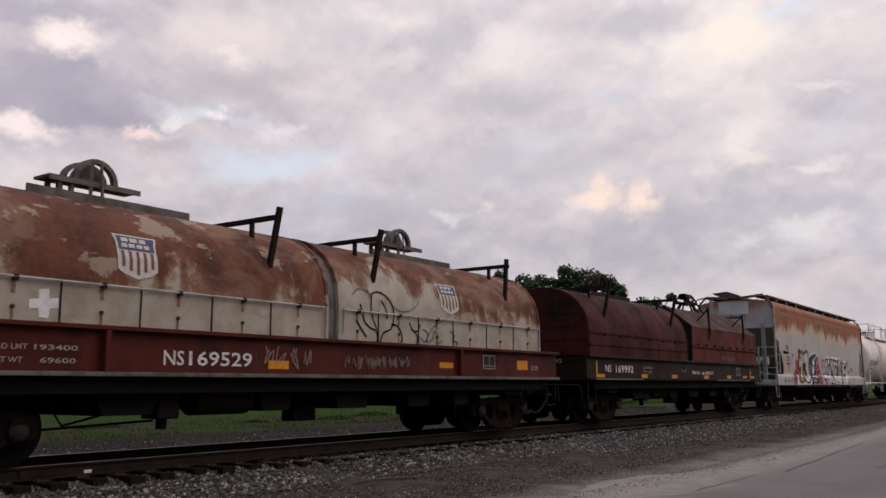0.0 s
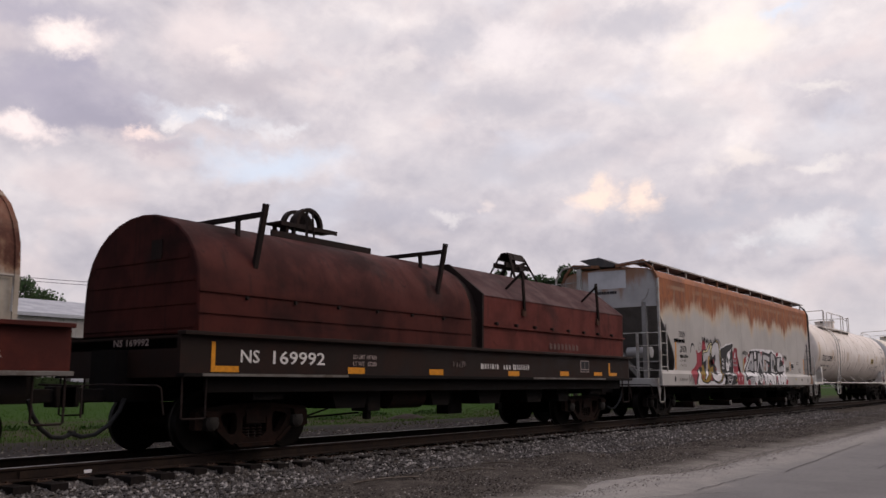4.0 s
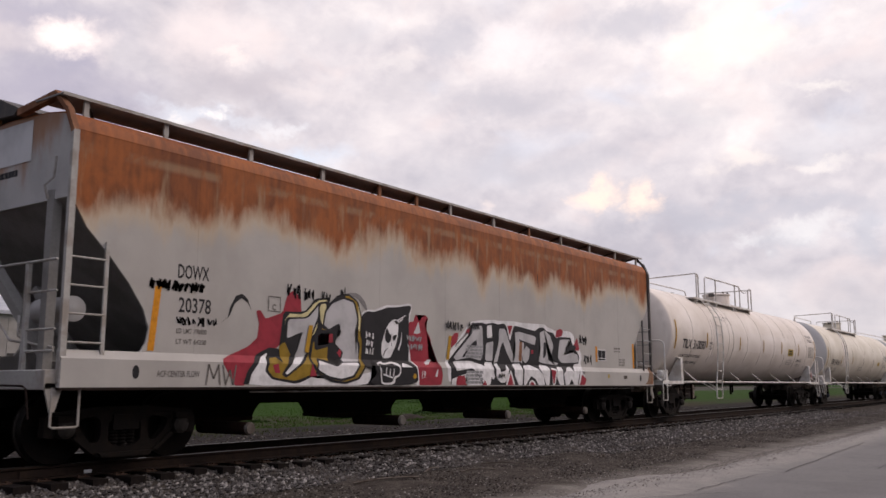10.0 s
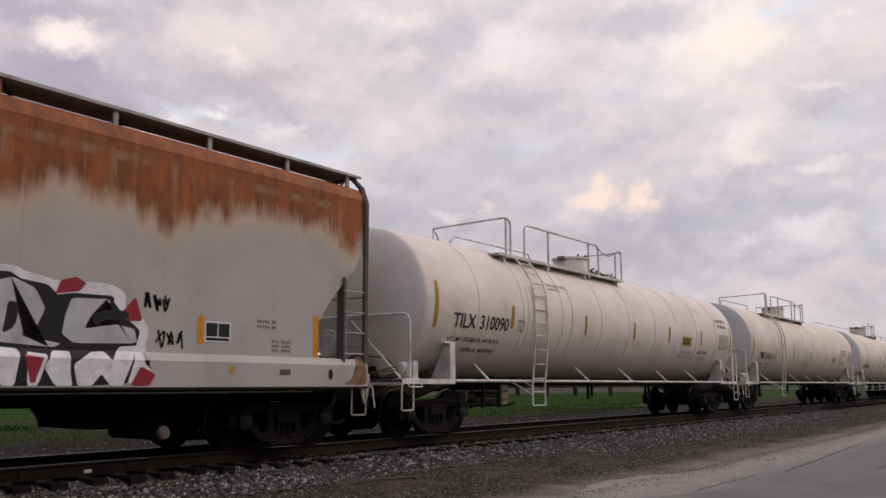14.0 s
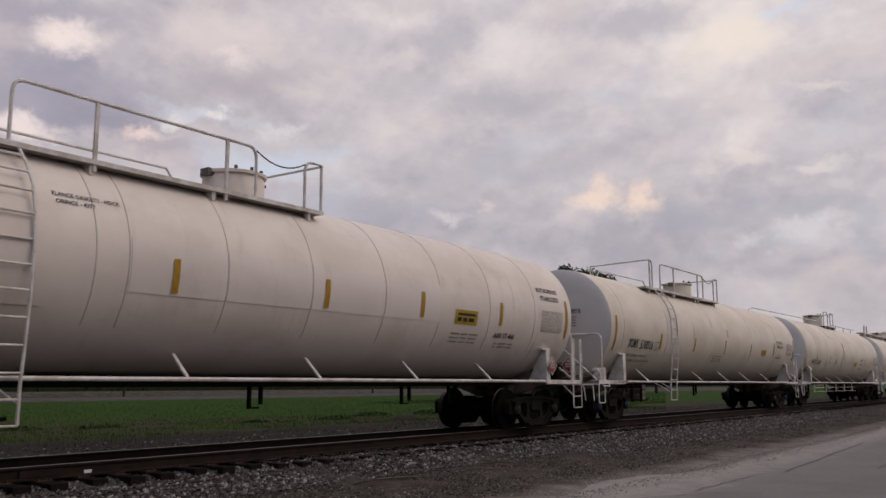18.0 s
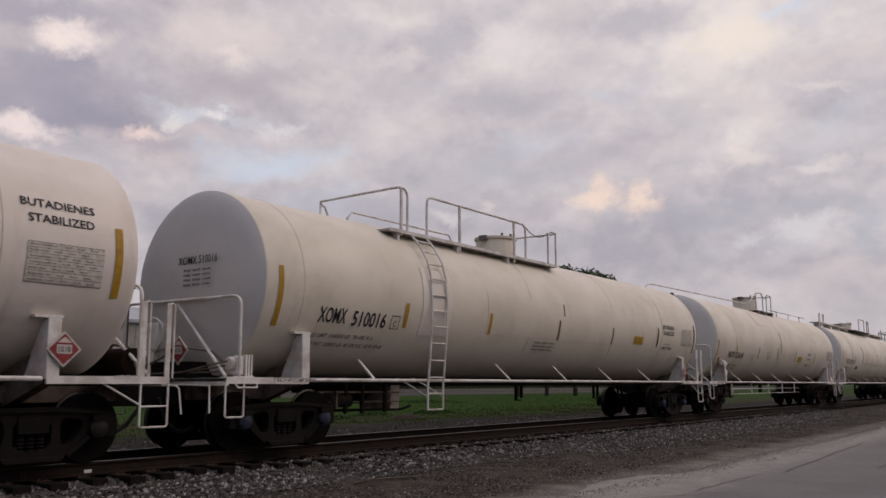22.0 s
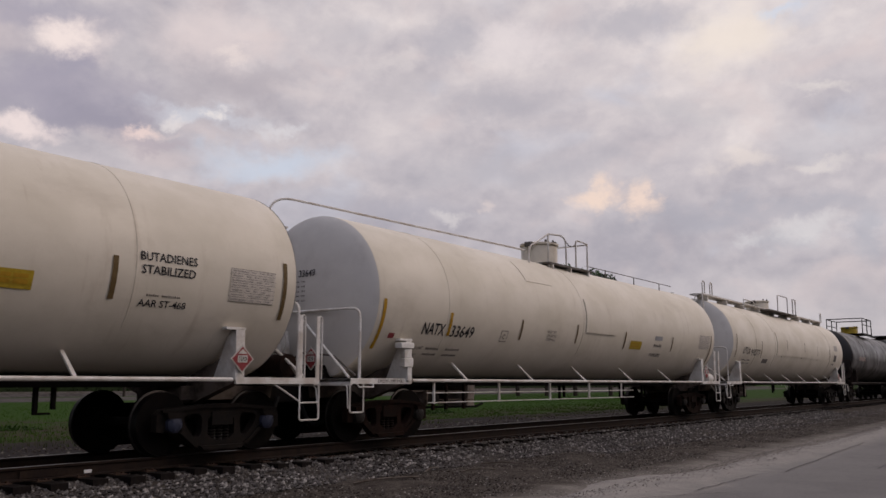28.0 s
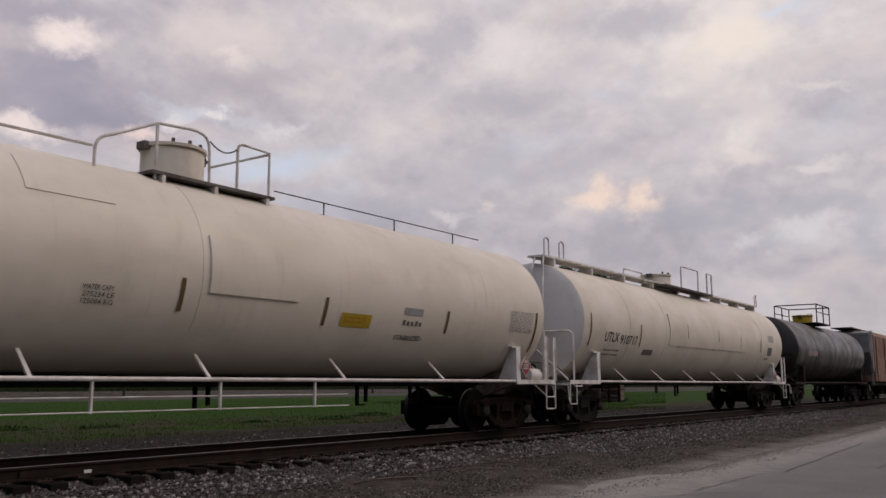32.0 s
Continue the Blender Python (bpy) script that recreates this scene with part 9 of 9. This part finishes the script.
def make_gravel():
    def near_x(r, n, lo=2.5, hi=48.0):
        return lo + (hi - lo) * r.random(n) ** 1.7

    scatter_stones("ballast", "stones", 26000, lambda r, n: (near_x(r, n), 9.2 + 1.5 * r.random(n) ** 0.8), (0.018, 0.048), 1, "grey crushed stone ballast along the ties")
    scatter_stones("ballast", "brown_stones", 16000, lambda r, n: (near_x(r, n), 10.2 + 2.6 * r.random(n)), (0.018, 0.045), 2, "dirty ballast between the rails")
    scatter_stones("gravel", "brown_stones", 24000, lambda r, n: (near_x(r, n, 4.0), 6.5 + 3.1 * r.random(n)), (0.006, 0.024), 3, "brown gravel and dirt beside the road")
    scatter_stones("gravel", "stones", 12000, lambda r, n: (near_x(r, n, 4.0, 60), 6.3 + 3.1 * r.random(n)), (0.005, 0.020), 11, "grey grit scattered over the dirt")

    def verge(r, n):
        x = near_x(r, n, 4.0, 60)
        e = 5.42 + 0.6 * np.exp(-((x - 12.6) / 1.9) ** 2) + 0.055 * np.maximum(0, x - 30)
        return x, e + 0.08 + r.normal(0.0, 0.30, n)

    scatter_stones("gravel", "pale_stones", 9000, verge, (0.005, 0.017), 4, "pale gravel along the road edge", lift=0.03)
    scatter_stones("gravel", "dust_stones", 9000, lambda r, n: (verge(r, n)[0], verge(r, n)[1] + 0.1), (0.005, 0.016), 9, "dusty grit over the road edge", lift=0.03)
    scatter_stones("gravel", "stones", 5000, lambda r, n: (near_x(r, n, 18.0, 70), 8.2 + 1.6 * r.random(n)), (0.015, 0.045), 6, "pale stones along the shoulder")
    scatter_stones("ballast", "brown_stones", 12000, lambda r, n: (near_x(r, n, 2.5, 60), 12.7 + 8 * r.random(n)), (0.02, 0.05), 5, "dark cinders beyond the rails")


def make_grass():
    rnd = np.random.default_rng(8)
    for name, mat, n, ya, yb, h0, h1, lab in (("grass", "blade", 75000, 22.5, 64, 0.02, 0.10, "green mown grass beyond the track"), ("grass", "dry_blade", 9000, 20.5, 30, 0.03, 0.14, "dry yellowish grass along the cinders")):
        y = ya + (yb - ya) * rnd.random(n) ** 1.5
        x = y * (0.35 + 2.2 * rnd.random(n))
        keep = np.array([noise.noise((a * 0.18, b * 0.3, 2)) > -0.25 or b > 28 for a, b in zip(x, y)])
        x, y = x[keep], y[keep]
        n = len(x)
        z = np.interp(y, [a for a, _ in PROFILE], [b for _, b in PROFILE])
        h = h0 + (h1 - h0) * rnd.random(n)
        a = rnd.random(n) * 6.283
        w = 0.010 + 0.016 * rnd.random(n)
        lx, ly = (rnd.random(n) - 0.5) * 0.08, (rnd.random(n) - 0.5) * 0.08
        p = np.stack([np.stack([x - np.cos(a) * w, y - np.sin(a) * w, z - 0.05], -1), np.stack([x + np.cos(a) * w, y + np.sin(a) * w, z - 0.05], -1), np.stack([x + lx, y + ly, z + h], -1)], 1)
        me = bpy.data.meshes.new(name)
        me.from_pydata(p.reshape(-1, 3).tolist(), [], np.arange(3 * n).reshape(-1, 3).tolist())
        me.materials.append(M[mat])
        tagged(new(name, me), lab, "grass", kind="stuff")


def stick(x, y, length, turn, lift=0.03):
    s = Shape()
    pts = []
    for k in range(7):
        d = length * k / 6
        pts.append((d, 0.05 * noise.noise((k * 0.6, x, y)), 0.02 + lift * math.sin(k / 6 * 3.1)))
    s.pipe(pts, 0.014, 5)
    s.pipe([pts[3], (pts[3][0] + length * 0.16, 0.09, 0.03)], 0.008, 4)
    ob = new("stick", s.mesh("stick", M["stick"]))
    ob.location, ob.rotation_euler = (x, y, ground_z(y) + 0.01), (0, 0, radians(turn))
    return tagged(ob, "dead grey stick lying on the dirt", "stick", "sticks on the ground")


def tree(x, y, h, spread, seed, label):
    rnd = random.Random(seed)
    t = root("tree", label, "tree", "trees behind the track")
    t.location = (x, y, -0.45)
    s = Shape()
    tops = []
    trunk = [(0, 0, 0), (0.02 * h * rnd.uniform(-1, 1), 0, h * 0.2), (0.03 * h * rnd.uniform(-1, 1), 0, h * 0.45), (0.03 * h * rnd.uniform(-1, 1), 0, h * 0.7)]
    for k in range(3):
        s.pipe([trunk[k], trunk[k + 1]], 0.018 * h * (1 - 0.25 * k), 7)
    for k in range(11):
        a, e = k * 2.4, rnd.uniform(0.3, 0.95)
        z0 = h * (0.25 + 0.045 * k)
        tip = (spread * e * math.cos(a), spread * e * math.sin(a), z0 + h * rnd.uniform(0.14, 0.32))
        mid = (tip[0] * 0.5, tip[1] * 0.5, z0 + (tip[2] - z0) * 0.6)
        s.pipe([(0, 0, z0), mid, tip], 0.005 * h, 5)
        tops.append(tip)
    part("trunk", s, "bark", t)
    v, f = [], []
    for c in tops + [(rnd.uniform(-1, 1) * spread * 0.4, rnd.uniform(-1, 1) * spread * 0.4, h * rnd.uniform(0.72, 0.96)) for _ in range(7)]:
        r = spread * rnd.uniform(0.20, 0.38)
        for _ in range(190):
            d = Vector((rnd.gauss(0, 1), rnd.gauss(0, 1), rnd.gauss(0, 0.75))).normalized() * r * rnd.uniform(0.45, 1.05)
            q = Vector(c) + d
            u = Vector((rnd.uniform(-1, 1), rnd.uniform(-1, 1), rnd.uniform(-1, 1))).normalized()
            w = u.orthogonal().normalized()
            k = 0.017 * h * rnd.uniform(0.6, 1.2)
            o = len(v)
            v += [tuple(q - u * k), tuple(q + w * k * 0.6), tuple(q + u * k), tuple(q - w * k * 0.6)]
            f.append((o, o + 1, o + 2, o + 3))
    me = bpy.data.meshes.new("crown")
    me.from_pydata(v, [], f)
    me.materials.append(M["leaf"])
    c = new("crown", me)
    c.parent = t
    return t


def shed():
    """Long metal building beyond the second track."""
    b = root("industrial_building", "long beige metal building with a pale grey roof", "building")
    x0, x1, y0, y1 = 40.0, 103.5, 117.0, 141.0
    part("wall", Shape().box(x0, x1, y0, y1, -0.45, 10.9), "shed", b)
    part("roof", Shape().slab([(y0 - 0.5, 10.8), (y0 - 0.5, 11.1), ((y0 + y1) / 2, 14.2), (y1 + 0.5, 11.1), (y1 + 0.5, 10.8)], x0 - 0.5, x1 + 0.5, lambda a, c, d: (d, a, c)), "shed_roof", b)
    part("gutter", Shape().box(x0 - 0.5, x1 + 0.5, y0 - 0.6, y0 - 0.45, 10.6, 10.85), "shed_roof", b)
    for i in range(31):
        x = x0 + 1 + i * 2
        part("wall_rib", Shape().box(x - 0.06, x + 0.06, y0 - 0.06, y0, -0.45, 10.8), "shed", b)
    # added strip that makes the hidden foot of the wall dark
    part("plinth", Shape().box(x0 - 0.1, x1 + 0.1, y0 - 0.12, y0, -0.45, 1.6), "shed_dark", b)
    for i in range(6):
        x = x0 + 5 + i * 9
        d = part("door_opening", Shape().box(x, x + 4.5, y0 - 0.08, y0, 1.6, 5.4), "shed_dark", b)
        part("door_panel", Shape().box(x + 0.6, x + 2.6, y0 - 0.14, y0 - 0.08, 1.6, 4.4), "shed_roof", d)
    return b


def wires():
    """Two low cables on poles beyond the second track."""
    for z, y in ((13.7, 100.0), (14.2, 101.0)):
        pts = [(20 + 10 * k, y, z - 0.5 * math.sin(math.pi * ((k * 10) % 50) / 50)) for k in range(14)]
        w = new("overhead_cable", Shape().pipe(pts, 0.04, 4).mesh("overhead_cable", M["wire"], 0))
        tagged(w, "thin dark overhead cable", "cable", "cables beyond the track")
    for x in (20, 70, 120):
        p = root("utility_pole", "weathered wooden utility pole", "pole", "utility poles")
        p.location = (x, 100.5, -0.45)
        part("pole", Shape().lathe([(0, 0.18), (15.4, 0.12)], n=10, axis="z"), "bark", p)
        part("cross_arm", Shape().box(-0.08, 0.08, -1.2, 1.2, 14.0, 14.2), "bark", p)


def leaf_bank(name, mat, count, place, size, seed, label, category, kind):
    """A bank of loose leaves between the ground and an uneven top."""
    rnd = np.random.default_rng(seed)
    c = place(rnd, count)
    d = rnd.normal(size=(count, 2, 3))
    d /= np.linalg.norm(d, axis=2, keepdims=True)
    k = (size[0] + (size[1] - size[0]) * rnd.random(count))[:, None]
    u, w = d[:, 0] * k, d[:, 1] * k * 0.6
    p = np.stack([c - u, c + w, c + u, c - w], 1)
    me = bpy.data.meshes.new(name)
    me.from_pydata(p.reshape(-1, 3).tolist(), [], np.arange(4 * count).reshape(-1, 4).tolist())
    me.materials.append(M[mat])
    return tagged(new(name, me), label, category, kind=kind)


def hedge_row(r, n):
    x = -40 + 440 * r.random(n)
    top = 1.9 + 0.35 * np.sin(x * 0.31) + 0.25 * np.sin(x * 0.83 + 1) + 0.15 * np.sin(x * 2.1)
    return np.stack([x, 114.6 + 1.6 * r.random(n), -0.45 + (top + 0.45) * r.random(n) ** 0.8], -1)


def wood_row(r, n):
    x = 107 + 210 * r.random(n)
    top = 10.8 + 1.5 * np.sin(x * 0.23) + 0.9 * np.sin(x * 0.61 + 2) + 0.5 * np.sin(x * 1.7)
    return np.stack([x, 128 + 7 * r.random(n), -0.45 + (top + 0.45) * r.random(n) ** 0.7], -1)


def weed_clump(x0, y0, rx, ry, h):
    def place(r, n):
        a, q = 6.283 * r.random(n), np.sqrt(r.random(n))
        x, y = x0 + rx * q * np.cos(a), y0 + ry * q * np.sin(a)
        return np.stack([x, y, -0.5 + h * (1 - q ** 2 * 0.8) * r.random(n)], -1)
    return place


def make_far_green():
    core, xs = [], [-40 + 2.0 * i for i in range(221)]
    for x in xs:
        top = 1.75 + 0.35 * math.sin(x * 0.31) + 0.25 * math.sin(x * 0.83 + 1)
        core += [(x, 114.9, -0.5), (x, 115.1, top), (x, 115.7, top), (x, 115.9, -0.5)]
    faces = [(i * 4 + j, i * 4 + 4 + j, i * 4 + 5 + j, i * 4 + 1 + j) for i in range(220) for j in range(3)]
    ob = new("hedge", Shape().add(core, faces).mesh("hedge", M["dark_leaf"], 60))
    tagged(ob, "dense dark heart of the low hedge", "hedge", kind="stuff")
    leaf_bank("hedge", "dark_leaf", 26000, hedge_row, (0.12, 0.3), 21, "low dark hedge beyond the second track", "hedge", "stuff")
    leaf_bank("far_trees", "dark_leaf", 24000, wood_row, (0.3, 0.7), 23, "far row of dark trees beside the building", "trees", "stuff")
    for k, q in enumerate(((15.1, 28.0, 1.6, 0.5, 0.25), (18.0, 27.0, 1.2, 0.4, 0.22), (32.6, 27.5, 1.6, 0.6, 0.3), (36.5, 26.5, 1.8, 0.6, 0.36), (28.5, 26.0, 1.2, 0.5, 0.24), (57, 43, 6, 3, 0.4), (24, 26, 1.0, 0.4, 0.2))):
        leaf_bank("weeds", "weed", int(700 * q[2] ** 0.5), weed_clump(*q), (0.03, 0.08), 40 + k, "dark green weeds at the edge of the grass", "weeds", "stuff")


def low_light_block():
    """A plain dark bank, added unseen behind the eye to block low light and close the place."""
    s, n = Shape(), 60
    pts = [(-220 + 440 * i / n, -34 + 3 * math.sin(i * 0.9), 13.0 + 1.6 * math.sin(i * 1.3) + 1.1 * math.sin(i * 2.9)) for i in range(n + 1)]
    v = []
    for x, y, z in pts:
        v += [(x, y, -0.5), (x, y - 1.5, z * 0.6), (x, y - 4, z), (x, y - 14, z), (x, y - 16, -0.5)]
    f = [(i * 5 + j, (i + 1) * 5 + j, (i + 1) * 5 + j + 1, i * 5 + j + 1) for i in range(n) for j in range(4)]
    w = new("backdrop", s.add(v, f).mesh("backdrop", M["woods"], 60))
    tagged(w, "unseen dark green bank added to block low light", "woods", kind="structure")


make_ground()
make_track()
make_gravel()
make_grass()
make_far_green()
low_light_block()
for q in ((12.1, 9.0, 0.9, 20), (12.6, 8.6, 0.75, -18), (10.2, 8.9, 1.3, -12), (14.0, 9.1, 0.8, -60), (33, 8.9, 0.8, 5), (39, 8.5, 0.9, 0), (16.5, 7.9, 0.35, 10)):
    stick(*q)
heap = new("dirt_heap", Shape().lathe([(-0.55, 1.3), (-0.42, 1.0), (-0.30, 0.55), (-0.24, 0.15)], n=14, axis="z").mesh("dirt_heap", worn("dark_loose_dirt", (0.030, 0.023, 0.019), (0.016, 0.012, 0.010), 0.95, scale=4, grain=40, bump=0.5), 60))
heap.location, heap.scale = (31.0, 24.0, 0.0), (1.3, 0.45, 1.0)
tagged(heap, "low heap of dark dirt at the edge of the grass", "heap")
shed()
wires()
for q in ((98, 58, 16.0, 3.8, 1, "broad dark green tree"), (101, 55.5, 15.6, 3.2, 2, "tall dark green tree"), (102.6, 52.2, 17.2, 3.4, 3, "dark green tree with an airy crown"), (104.5, 48.2, 15.8, 3.2, 7, "dark green leafy tree"), (139, 56, 15.8, 3.4, 4, "small dark tree far away"),
          (79, 146, 19.5, 6.0, 5, "tree rising behind the building roof"), (84, 147, 19, 5.5, 6, "tree rising behind the building roof"), (119, 148, 20.5, 5, 8, "tree rising behind the building roof")):
    tree(*q)

# ---- the train ----
def fit_lengths(car):
    """Brings a car, drawn on a plan at 1 : 1.044 of its length, to its true length and height; its trucks keep their size."""
    kit = {me for b, f, s, w, k in truck_kit.values() for me in (b, *f, *s, w, k)}
    seen = set()
    for ob in car.children_recursive:
        if ob.data in kit:
            if ob.parent == car:
                ob.location.x *= 1.0443
        elif ob.data not in seen:
            seen.add(ob.data)
            ob.data.transform(Matrix.Diagonal((1.0443, 0.995, 0.983, 1)))


for build in (ns_coil, nw_coil, grey_hopper, tilx, xomx, natx, utlx, black_tank, covered_hopper_far):
    fit_lengths(build())


def motions():
    times = [4.0 * k for k in range(9)]
    for car, center in cars:
        walk(car, [(t, pose(center - shift(t), TRACK_Y, 0)) for t in times])
    steps = [0.2 * k for k in range(161)]
    for w, x in wheelsets:
        walk(w, [(t, Matrix.LocRotScale((x, 0, WHEEL_R), Euler((0, -(shift(t) - shift(0)) / WHEEL_R, 0)), None)) for t in steps])


motions()
